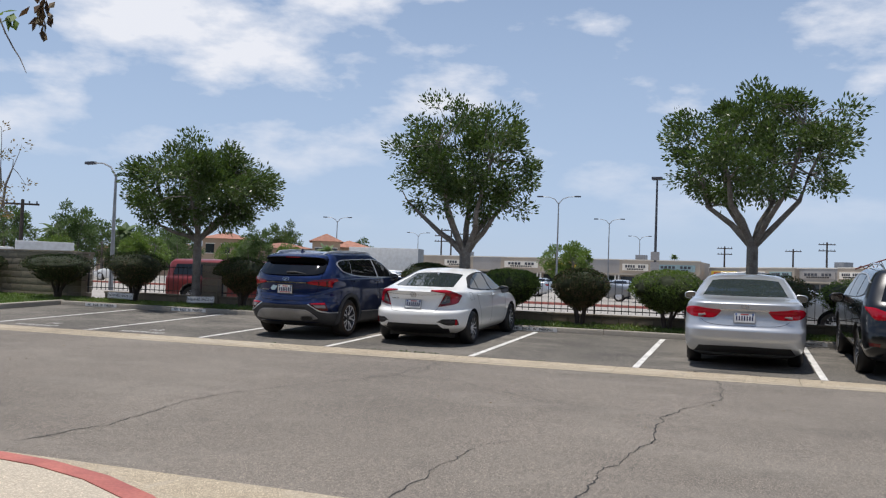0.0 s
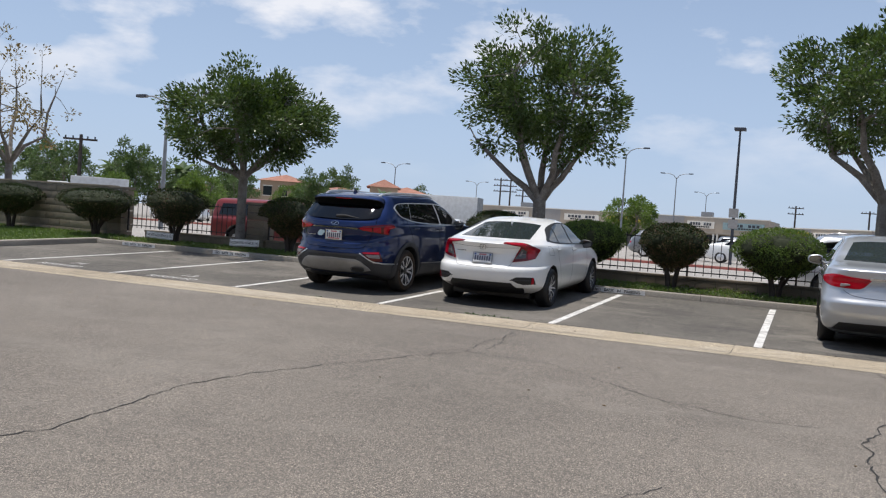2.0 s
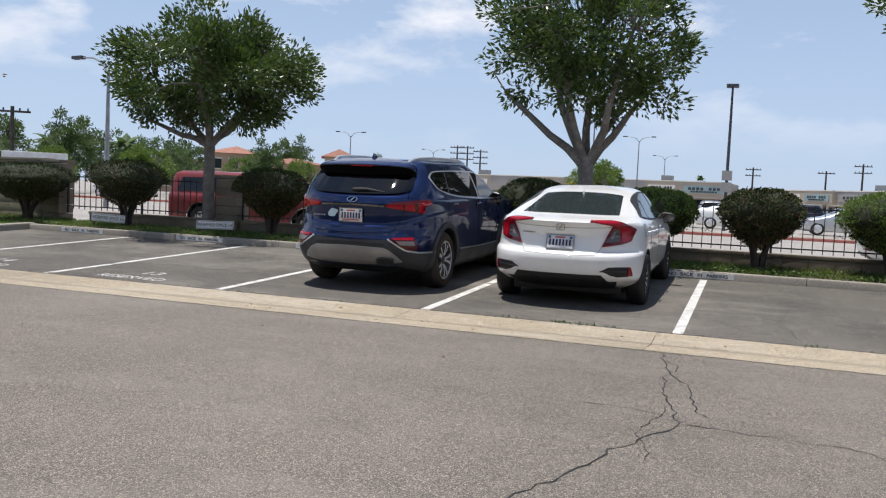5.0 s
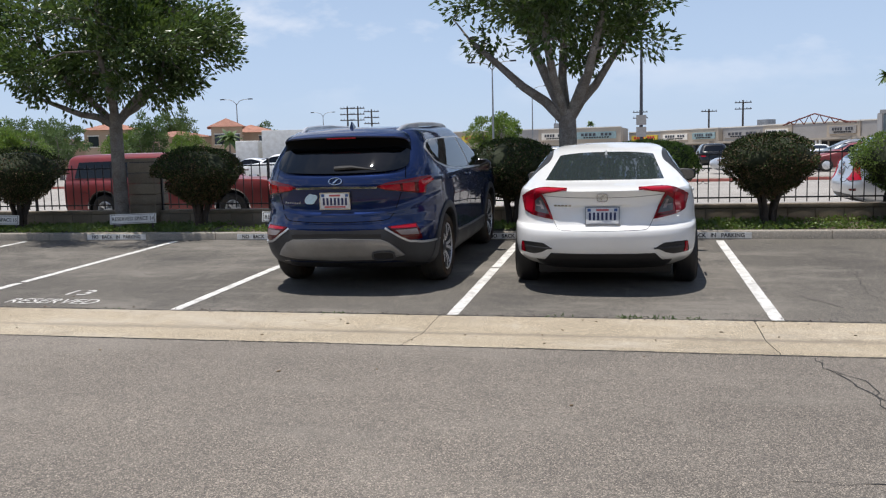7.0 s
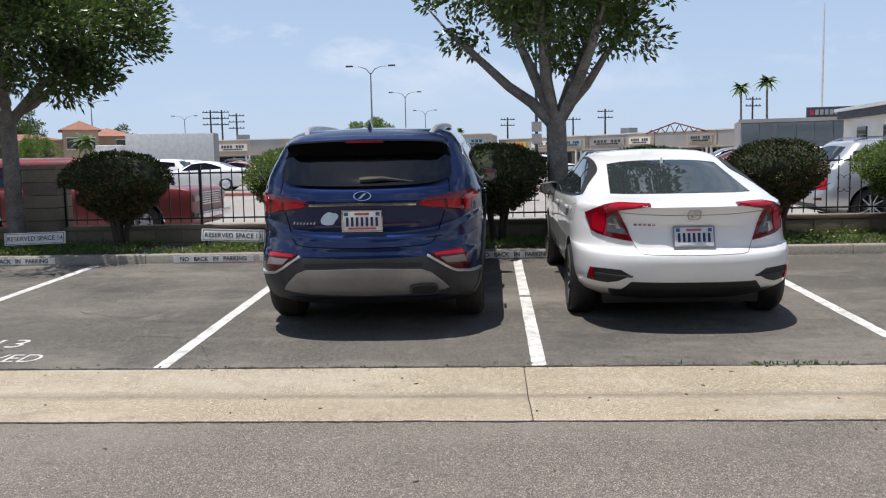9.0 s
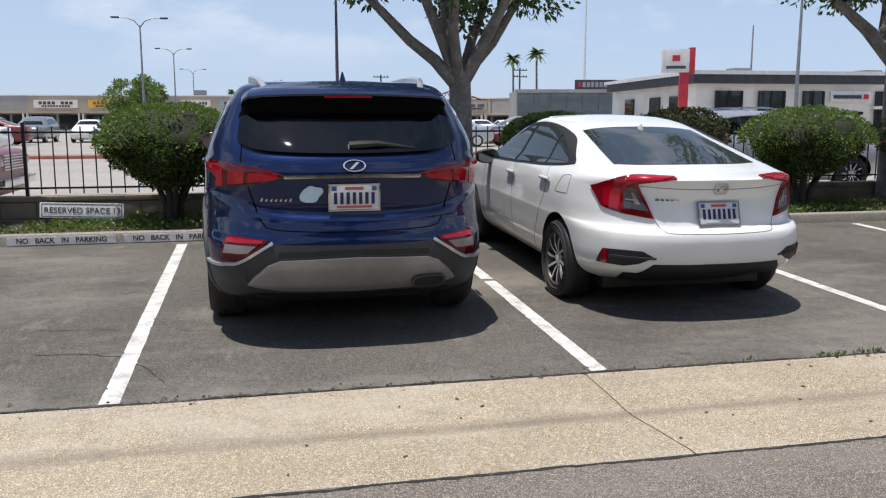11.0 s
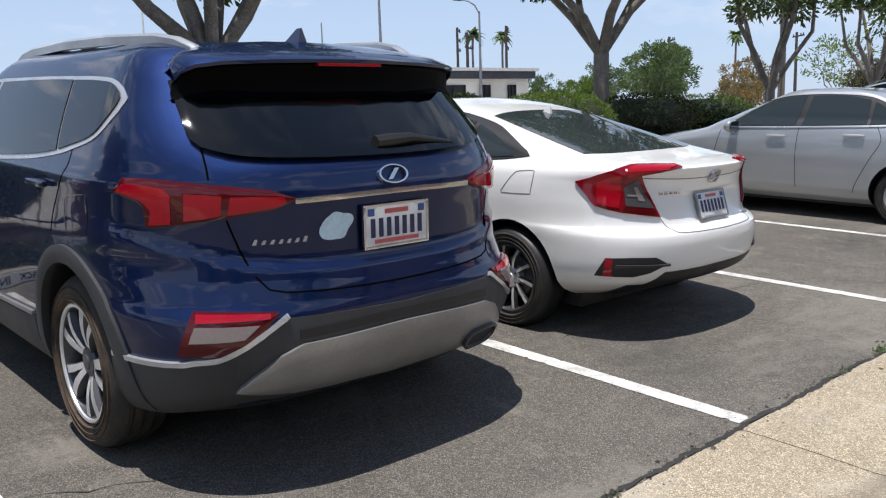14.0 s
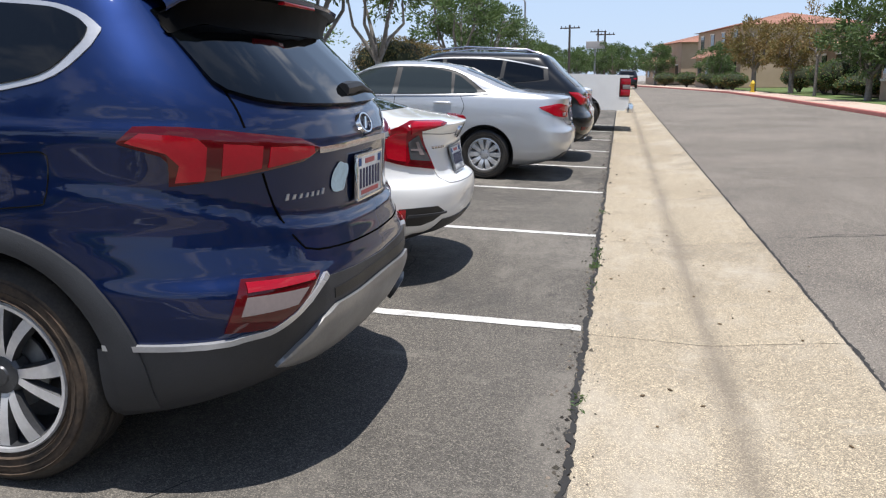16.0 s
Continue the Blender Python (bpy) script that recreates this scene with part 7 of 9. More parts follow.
# fallen leaves and grit
rnd = random.Random(3)
bm = bmesh.new()
bmesh.ops.create_icosphere(bm, subdivisions=1, radius=0.012)
for v_ in bm.verts:
    v_.co = Vector((v_.co.x * 1.7, v_.co.y * 1.1, v_.co.z * 0.45 + 0.004))
grit = mesh_from(bm, "grit", 40)
grit.materials.append(M_DEBRIS)
for k in range(90):
    gx = rnd.uniform(-15, 4)
    gy = rnd.choice((rnd.uniform(5.6, 11.6), rnd.uniform(13.1, 17.6), rnd.uniform(11.9, 13.0), rnd.uniform(11.9, 13.0)))
    gz = road_z(gy) if gy < 11.7 else (lot_z(gy) if gy > 13.05 else lerp_table2(GY, gy))
    o = new("dead_leaf", grit)
    o.matrix_basis = pose(gx, gy, gz + 0.002, 0, 0, rnd.uniform(0, 360)) @ Matrix.Diagonal((rnd.uniform(0.3, 0.95), rnd.uniform(0.3, 0.8), 0.8, 1))
    tagged(o, "small dry brown leaf scrap on the paving", "debris", "fallen scraps")


# tree on the near lawn with one long branch that hangs over the drive
near = thing("tree", "young street tree with one drooping branch over the drive", "tree", m=pose(-5.46, 0.12, 0.14))
bm = bmesh.new()
tube(bm, [(0, 0, -0.1), (0.05, 0, 1.2), (0.1, 0.05, 2.6), (0.0, 0.1, 4.4)], [0.13, 0.11, 0.09, 0.04], 8)
tube(bm, [(0.08, 0.04, 2.2), (1.2, 0.6, 2.95), (2.3, 1.3, 2.95), (3.0, 1.55, 2.45), (3.17, 1.56, 2.03)], [0.05, 0.035, 0.016, 0.007, 0.002], 6, False)
tube(bm, [(2.3, 1.3, 2.95), (2.75, 1.52, 2.40), (2.96, 1.56, 2.03), (3.01, 1.56, 1.94), (3.05, 1.56, 1.885), (3.08, 1.56, 1.85), (3.11, 1.56, 1.80)], [0.009, 0.005, 0.003, 0.0028, 0.0024, 0.002, 0.0012], 5, False)
part("trunk", bm, M_BARK, near, "", 60)
r9 = np.random.RandomState(77)
def sprig(c, nn, spread, leaf, mat):
    cc = np.array(c) + r9.normal(size=(nn, 3)) * np.array(spread)
    v, f = leaf_cloud(cc, np.tile(np.array([0.0, 0.0, -0.7]), (nn, 1)), leaf, leaf * 0.24, r9, droop=0.2, jitter=0.5)
    return v, f
v, f = sprig((0.0, 0.1, 4.0), 900, (0.6, 0.6, 0.5), 0.12, 0)
v2, f2 = sprig((2.99, 1.56, 1.99), 12, (0.016, 0.016, 0.022), 0.055, 0)
v3, f3 = sprig((3.17, 1.56, 1.99), 26, (0.012, 0.012, 0.035), 0.048, 1)
crown = part("crown", cloud_mesh("crown", [(v, f, 0), (v2, f2, 0), (v3, f3, 1)]), [M_LEAF_BRIGHT, M_LEAF_BROWN], near)


# ---- further vehicles ----
def suv(m, label, paint, rows, g, group="parked cars"):
    """An estate-bodied car with fewer details than the blue one."""
    car = thing("sport_utility_vehicle", label, "car", group, m=m)
    bm = body_shell(rows, 0.03, 3.4, 2.6)
    half, r = g["half"], g["tyre"]
    skin = Skin(bm, rows[3][2], half, 0.28)
    body = part("body", bm, [paint, M_BLACKPLASTIC], car, "", 38)
    cut_arches(body, [(g["wr"], r, r + 0.05), (g["wf"], r, r + 0.05)], half, 0.28)
    for y in (g["wr"], g["wf"]):
        for s in (-1, 1):
            wheel(car, s * (half - 0.02), y, r, 0.23, r - 0.12, g["wheel"])
    k = g["k"]
    part("rear_window", skin.panel([(-0.70, 1.16 * k), (0, 1.14 * k), (0.70, 1.16 * k)], [(-0.56, 1.52 * k), (0, 1.55 * k), (0.56, 1.52 * k)], "rear", 0.004, 30, 8), M_TINT, car)
    for side, s in (("left", -1), ("right", 1)):
        part("window_trim", skin.panel([(0.95, 1.10 * k), (0, 1.13 * k), (-1.2, 1.18 * k), (-1.74, 1.24 * k)], [(0.40, 1.45 * k), (0, 1.53 * k), (-0.9, 1.54 * k), (-1.70, 1.42 * k)], side, 0.003, 40, 6), M_BLACKPLASTIC, car)
        part("chrome_line", skin.ribbon([(0.40, 1.45 * k), (0, 1.53 * k), (-0.9, 1.54 * k), (-1.70, 1.42 * k)], side, 0.018, 0.009, 40), g.get("trim", M_SATIN), car, "bright line over the windows")
        for lo, hi in (([(0.86, 1.115 * k), (0.4, 1.13 * k), (-0.02, 1.145 * k)], [(0.38, 1.43 * k), (0.2, 1.49 * k), (-0.04, 1.515 * k)]),
                       ([(-0.09, 1.148 * k), (-0.5, 1.16 * k), (-0.96, 1.175 * k)], [(-0.11, 1.515 * k), (-0.5, 1.525 * k), (-1.0, 1.52 * k)]),
                       ([(-1.02, 1.18 * k), (-1.4, 1.21 * k), (-1.66, 1.25 * k)], [(-1.06, 1.515 * k), (-1.40, 1.47 * k), (-1.64, 1.40 * k)])):
            part("side_window", skin.panel(lo, hi, side, 0.007, 18, 6), M_TINT, car)
        seams(car, skin, side, ([(-0.07, 1.10 * k), (-0.06, 0.8), (-0.08, 0.42)], [(-1.0, 1.13 * k), (-0.92, 0.8), (-0.80, 0.45)]))
        door_handle(car, skin, side, -0.72, 0.97 * k, paint)
        bm = bmesh.new()
        tube(bm, [(s * 0.58, -1.60, 1.63 * k), (s * 0.60, -1.35, 1.70 * k), (s * 0.60, -0.4, 1.72 * k), (s * 0.58, 0.2, 1.65 * k)], [0.012, 0.018, 0.018, 0.012], 8)
        part("roof_rail", bm, g.get("rail", M_CHROME), car, "", 60)
    for s, side in ((-1, "wrap_left"), (1, "wrap_right")):
        part("tail_lamp", skin.panel(*g["lamp"], side, 0.012, 32, 6, dome=0.01), M_REDLAMP, car, "red tail lamp")
        part("reflector", skin.panel([(0.74, 0.50), (0.85, 0.50), (0.95, 0.50)], [(0.74, 0.54), (0.85, 0.545), (0.95, 0.55)], side, 0.010, 12, 3), M_DARKREDLAMP, car)
    part("bumper_trim", skin.panel([(-0.72, 0.28), (0, 0.28), (0.72, 0.28)], [(-0.66, 0.42), (0, 0.44), (0.66, 0.42)], "rear", 0.008, 40, 4), M_BLACKPLASTIC, car)
    part("chrome_strip", skin.panel([(-0.62, 0.36), (0, 0.345), (0.62, 0.36)], [(-0.62, 0.38), (0, 0.365), (0.62, 0.38)], "rear", 0.02, 30, 2), M_CHROME, car)
    emblem(car, skin, 1.04 * k, 0.055, 0.045)
    number_plate(car, skin, 0.88 * k)
    mirror_pair(car, 0.92, 0.70, 1.08 * k, paint, 1.1)
    shark_fin(car, -1.30, 1.655 * k, paint)
    return car


SUV_ROWS = [(0.24, 0.80, -2.05, 0.45, 2.05, 0.6), (0.34, 0.88, -2.30, 0.42, 2.26, 0.6), (0.46, 0.920, -2.40, 0.42, 2.35, 0.62), (0.58, 0.935, -2.43, 0.44, 2.40, 0.62),
            (0.68, 0.940, -2.42, 0.46, 2.41, 0.62), (0.78, 0.942, -2.36, 0.47, 2.39, 0.62), (0.90, 0.940, -2.32, 0.48, 2.34, 0.62), (1.00, 0.932, -2.30, 0.47, 2.22, 0.65), (1.06, 0.925, -2.285, 0.45, 1.75, 0.7),
            (1.12, 0.910, -2.24, 0.42, 1.28, 0.5), (1.22, 0.875, -2.12, 0.36, 1.08, 0.42), (1.38, 0.810, -1.92, 0.32, 0.74, 0.4), (1.52, 0.745, -1.78, 0.28, 0.44, 0.36), (1.60, 0.68, -1.70, 0.26, 0.24, 0.34), (1.64, 0.58, -1.60, 0.25, 0.08, 0.32)]
SUV = dict(half=0.94, tyre=0.37, wr=-1.38, wf=1.42, wheel=(10, "swirl"), k=1.0,
           lamp=([(0.34, 0.93), (0.55, 0.895), (0.80, 0.88), (0.98, 0.90), (1.15, 1.02)], [(0.34, 0.97), (0.60, 1.01), (0.85, 1.04), (1.0, 1.06), (1.20, 1.07)]))
suv(pose(2.48, 13.33 + 2.43, 0.105, 2.1, 0, 0), "glossy black crossover with chrome window line", M_BLACKCAR, SUV_ROWS, SUV)
suv(pose(0.60, 23.4, 0.13, 0, 0, -90) @ Matrix.Diagonal((0.97, 0.97, 0.92, 1.0)), "silver sport utility vehicle beyond the iron fence", M_SILVERCAR, SUV_ROWS, dict(SUV, trim=M_BLACKPLASTIC, lamp=([(0.56, 0.72), (0.80, 0.70), (1.06, 0.72)], [(0.66, 0.90), (0.84, 1.20), (0.98, 1.22)])))
sedan(pose(6.6, 13.45 + 2.42, 0.105, 2.1, 0, 0), "white sedan parked between dark crossover and pickup", M_WHITECAR, CAMRY_ROWS, dict(CAMRY, handle_mat=M_CHROME))


def pickup(m, label, paint):
    """A crew-cab pickup."""
    car = thing("pickup_truck", label, "truck", "parked cars", m=m)
    cab_rows = [(0.50, 0.97, -0.95, 0.12, 2.75, 0.5), (0.70, 1.0, -0.97, 0.12, 2.90, 0.5), (1.05, 1.0, -0.97, 0.12, 2.92, 0.5), (1.18, 0.99, -0.97, 0.12, 2.75, 0.55), (1.25, 0.97, -0.96, 0.12, 1.75, 0.5), (1.34, 0.94, -0.95, 0.12, 1.55, 0.4),
                (1.55, 0.86, -0.92, 0.12, 1.10, 0.36), (1.72, 0.77, -0.86, 0.14, 0.70, 0.34), (1.79, 0.68, -0.78, 0.15, 0.5, 0.32)]
    bm = body_shell(cab_rows, 0.03, 5.0, 2.8, 0.0)
    skin = Skin(bm, -0.97, 1.0, 0.1)
    cab = part("cab", bm, [paint, M_BLACKPLASTIC], car, "", 38)
    cut_arches(cab, [(1.85, 0.41, 0.47)], 1.0, 0.3)
    for side in ("left", "right"):
        for lo, hi in (([(1.20, 1.33), (0.8, 1.33), (0.42, 1.33)], [(0.85, 1.62), (0.6, 1.65), (0.42, 1.66)]), ([(0.34, 1.33), (-0.1, 1.33), (-0.62, 1.33)], [(0.34, 1.66), (-0.1, 1.66), (-0.55, 1.65)])):
            part("side_window", skin.panel(lo, hi, side, 0.006, 14, 6), M_TINT, car)
        seams(car, skin, side, ([(0.38, 1.30), (0.38, 0.56)], [(-0.66, 1.30), (-0.62, 0.56)], [(1.25, 1.25), (1.32, 0.56)]))
    part("rear_window", skin.panel([(-0.72, 1.36), (0, 1.36), (0.72, 1.36)], [(-0.62, 1.64), (0, 1.66), (0.62, 1.64)], "rear", 0.006, 20, 6), M_TINT, car)
    for s in (-1, 1):
        bm = bmesh.new()
        ring = [(-2.88, 1.36), (-2.90, 1.10), (-2.90, 0.62), (-2.80, 0.52)]
        ring += [(-1.80 + 0.47 * math.cos(a), 0.41 + 0.47 * math.sin(a)) for a in [math.pi - 0.24 + (-math.pi + 0.48) * k / 16 for k in range(17)]]
        ring += [(-0.99, 0.52), (-0.99, 1.36)]
        va = [bm.verts.new((s * 0.99, y, z)) for y, z in ring]
        vb = [bm.verts.new((s * 0.88, y, z)) for y, z in ring]
        bm.faces.new(va)
        bm.faces.new(list(reversed(vb)))
        for k in range(len(ring)):
            q = (k + 1) % len(ring)
            bm.faces.new((va[k], va[q], vb[q], vb[k]))
        bmesh.ops.recalc_face_normals(bm, faces=bm.faces)
        part("bed_side", bm, paint, car, "", 30)
    part("bed_floor", boxm(-0.878, 0.878, -2.80, -1.0, 0.62, 0.68), M_BLACKPLASTIC, car)
    part("tailgate", boxm(-0.885, 0.885, -2.885, -2.82, 0.62, 1.35, 0.02), paint, car)
    part("bumper", boxm(-0.95, 0.95, -3.02, -2.88, 0.46, 0.64, 0.03), M_CHROME, car, "chrome rear bumper")
    for s in (-1, 1):
        lamp = part("tail_lamp", boxm(min(s * 0.80, s * 1.004), max(s * 0.80, s * 1.004), -2.915, -2.66, 0.84, 1.30, 0.03), M_DARKREDLAMP, car, "tall red tail lamp with a pale band")
        part("lamp_bar", boxm(min(s * 0.86, s * 1.010), max(s * 0.86, s * 1.010), -2.921, -2.70, 1.14, 1.27, 0.012), M_REDLAMP, lamp)
        part("lamp_bar", boxm(min(s * 0.86, s * 1.010), max(s * 0.86, s * 1.010), -2.921, -2.70, 0.88, 1.02, 0.012), M_REDLAMP, lamp)
        part("reversing_lens", boxm(min(s * 0.86, s * 1.010), max(s * 0.86, s * 1.010), -2.921, -2.74, 1.03, 1.13, 0.012), M_CLEARLAMP, lamp)
        for y in (-1.80, 1.85):
            wheel(car, s * 0.98, y, 0.40, 0.26, 0.26, (5, "cap"))
    part("tool_tray", boxm(-0.5, 0.1, -2.2, -1.6, 0.70, 1.36, 0.04), M_BLACKPLASTIC, car)
    part("number_plate", boxm(-0.15, 0.15, -3.028, -3.018, 0.50, 0.62, 0.003), M_PLATE, car)
    mirror_pair(car, 0.98, 1.15, 1.35, M_BLACKPLASTIC, 1.4)
    return car


pickup(pose(10.35, 12.62 + 3.0, 0.085, 2.0, 0, 0), "white crew-cab pickup truck overhanging the gutter", M_WHITECAR)


def old_wagon(m):
    """A boxy old truck-based wagon, seen through the fence."""
    car = thing("truck", "faded dark red old square-bodied truck beyond the fence", "truck", m=m)
    rows = [(0.27, 0.95, -2.85, 0.16, 2.80, 0.10), (0.45, 1.0, -2.90, 0.16, 2.86, 0.10), (0.85, 1.01, -2.90, 0.16, 2.86, 0.10), (1.00, 1.0, -2.90, 0.16, 2.84, 0.12), (1.06, 0.98, -2.90, 0.16, 2.70, 0.2), (1.09, 0.96, -2.89, 0.16, 1.30, 0.15),
            (1.16, 0.95, -2.88, 0.16, 1.12, 0.15), (1.60, 0.86, -2.82, 0.18, 0.70, 0.15), (1.70, 0.80, -2.76, 0.18, 0.55, 0.18), (1.75, 0.70, -2.66, 0.18, 0.42, 0.2)]
    bm = body_shell(rows, 0.03, 5.0, 6.0, 0.0)
    skin = Skin(bm, -2.9, 1.0, 0.12)
    body = part("body", bm, [M_REDCAR, M_BLACKPLASTIC], car, "", 38)
    cut_arches(body, [(-1.72, 0.37, 0.45), (1.78, 0.37, 0.45)], 1.0, 0.32)
    for side, s in (("left", -1), ("right", 1)):
        for lo, hi in (([(0.86, 1.16), (0.5, 1.16), (0.02, 1.16)], [(0.60, 1.56), (0.3, 1.58), (0.02, 1.58)]), ([(-0.10, 1.16), (-1.0, 1.16), (-2.55, 1.16)], [(-0.10, 1.58), (-1.0, 1.58), (-2.45, 1.56)])):
            part("side_window", skin.panel(lo, hi, side, 0.006, 22, 5), M_TINT, car)
        part("side_moulding", skin.ribbon([(-2.7, 0.86), (0, 0.86), (2.7, 0.86)], side, 0.03, 0.008, 24), M_REDCAR, car)
        seams(car, skin, side, ([(-0.04, 1.12), (-0.04, 0.5)], [(1.05, 1.08), (1.08, 0.5)]))
        for yc in (-1.72, 1.78):
            part("arch_trim", skin.ribbon([(yc + 0.46 * math.cos(a), 0.37 + 0.46 * math.sin(a)) for a in [math.pi * k / 12 for k in range(13)]], side, 0.03, 0.008, 30), M_CHROME, car)
            wheel(car, s * 0.98, yc, 0.37, 0.24, 0.20, (5, "cap"))
        part("headlamp", boxm(min(s * 0.62, s * 0.92), max(s * 0.62, s * 0.92), 2.80, 2.885, 0.78, 0.94, 0.01), M_CLEARLAMP, car)
    part("windscreen", skin.panel([(-0.80, 1.16), (0, 1.16), (0.80, 1.16)], [(-0.72, 1.58), (0, 1.60), (0.72, 1.58)], "front", 0.006, 20, 6), M_CARGLASS, car)
    for k in range(6):
        part("grille_bar", boxm(-0.58, 0.58, 2.85, 2.885, 0.70 + 0.05 * k, 0.725 + 0.05 * k, 0.004), M_CHROME, car)
    part("bumper", boxm(-0.98, 0.98, 2.86, 2.99, 0.42, 0.56, 0.03), M_CHROME, car, "chrome front bumper")
    mirror_pair(car, 0.98, 0.85, 1.20, M_BLACKPLASTIC, 1.2)
    return car


old_wagon(pose(-15.27, 22.9, 0.13, 0, 0, -90) @ Matrix.Diagonal((0.93, 0.86, 0.85, 1.0)))


def far_car(kind, paint, label, m):
    """A car of the far car park: shell, window bands, wheels, lamps."""
    car = thing("car", label, "car", "cars in the far car park", m=m)
    src = CAMRY_ROWS if kind == "sedan" else SUV_ROWS
    bm = body_shell(src, 0.03, 3.2, 2.6, steps=1)
    skin = Skin(bm, src[3][2], src[3][1], 0.28)
    body = part("body", bm, [paint, M_BLACKPLASTIC], car, "", 45)
    for side, s in (("left", -1), ("right", 1)):
        if kind == "sedan":
            part("side_window", skin.panel([(0.72, 1.02), (-0.2, 1.045), (-1.2, 1.08)], [(0.30, 1.32), (-0.4, 1.38), (-1.15, 1.16)], side, 0.006, 14, 3), M_TINT, car)
        else:
            part("side_window", skin.panel([(0.86, 1.12), (-0.3, 1.15), (-1.66, 1.22)], [(0.36, 1.45), (-0.4, 1.53), (-1.6, 1.44)], side, 0.006, 14, 3), M_TINT, car)
        for y in (-1.38, 1.42):
            bm = bmesh.new()
            lathe(bm, [(0.001, 0.012), (0.20, 0.012), (0.22, 0.0)], 14, "x", 1)
            lathe(bm, [(0.22, 0.0), (0.32, 0.0), (0.335, -0.03), (0.335, -0.2)], 14, "x", 0)
            w_ = part("wheel", bm, [M_RUBBER, M_ALLOY], car, "", 40, pose(s * 0.915, y, 0.335, 0, 0, 0 if s > 0 else 180))
        part("tail_lamp", skin.panel([(0.55, 0.82), (0.8, 0.80), (1.05, 0.84)], [(0.55, 0.93), (0.8, 0.95), (1.08, 0.94)], "wrap_left" if s < 0 else "wrap_right", 0.01, 10, 2), M_REDLAMP, car)
        part("headlamp", skin.panel([(1.75, 0.68), (1.95, 0.68), (2.1, 0.67)], [(1.70, 0.78), (1.9, 0.775), (2.1, 0.75)], "left" if s < 0 else "right", 0.008, 8, 2), M_CLEARLAMP, car)
    if kind == "sedan":
        part("rear_window", skin.panel([(-0.62, -1.66), (0, -1.72), (0.62, -1.66)], [(-0.50, -1.05), (0, -1.0), (0.50, -1.05)], "top", 0.005, 10, 4), M_TINT, car)
    else:
        part("rear_window", skin.panel([(-0.68, 1.16), (0, 1.14), (0.68, 1.16)], [(-0.55, 1.50), (0, 1.53), (0.55, 1.50)], "rear", 0.005, 10, 3), M_TINT, car)
    part("windscreen", skin.panel([(-0.70, 1.14), (0, 1.14), (0.70, 1.14)], [(-0.52, 1.36), (0, 1.37), (0.52, 1.36)], "front", 0.005, 10, 3), M_TINT, car)
    return car


FARZ = 0.13
base_cars = [far_car("sedan", M_WHITECAR, "white sedan in the far car park", pose(-21.8, 48.2, FARZ, 0, 0, 96)), far_car("suv", M_WHITECAR, "white crossover in the far car park", pose(-27.0, 55.0, FARZ, 0, 0, 90)),
             far_car("sedan", M_SILVERCAR, "silver sedan in the far car park", pose(0.8, 52.0, FARZ, 0, 0, 90)), far_car("suv", M_GREYCAR, "grey crossover in the far car park", pose(6.5, 58.0, FARZ, 0, 0, 88)),
             far_car("sedan", M_REDCAR, "red sedan in the far car park", pose(13.0, 66.0, FARZ, 0, 0, 70)), far_car("suv", M_BLACKCAR, "black crossover in the far car park", pose(-34.0, 52.0, FARZ, 0, 0, 92))]
copy_thing(base_cars[5], pose(72.0, 12.3, 0.12, 0, 0, -90))
rnd = random.Random(21)
spots = [(-4.5, 54, 90), (-9.5, 55, 92), (5.8, 53, 88), (11, 56, 90), (16.5, 59, 88), (-16, 60, 90), (-24, 61, 90), (-31, 60, 92), (-38, 58, 90), (-45, 52, 90), (-29, 68, 0), (-26, 68, 0), (-23, 68, 0), (-20, 68, 2), (-12, 66, 0), (-9, 66, 0), (-6, 66, 0), (-3, 66, 0),
         (0, 66, 0), (3, 66, 1), (7, 68, 0), (10, 68, 0), (16, 70, 0), (19, 70, 0), (22, 64, 10), (26, 60, 10), (-42, 66, 0), (-46, 66, 0), (-50, 60, 40), (-52, 48, 80), (-44, 40, 85), (-38, 34, 88), (-20, 84, 0), (-14, 84, 0), (-8, 84, 0), (-2, 84, 0), (4, 86, 0), (9, 86, 0), (14, 84, 0), (-58, 44, 60), (-30, 42, 90)]
for k, (cx, cy, a) in enumerate(spots):
    src = base_cars[rnd.choice((0, 0, 0, 1, 1, 2, 2, 3, 4, 5))]
    copy_thing(src, pose(cx + rnd.uniform(-0.4, 0.4), cy, FARZ, 0, 0, a + rnd.choice((0, 180)) + rnd.uniform(-2, 2)))


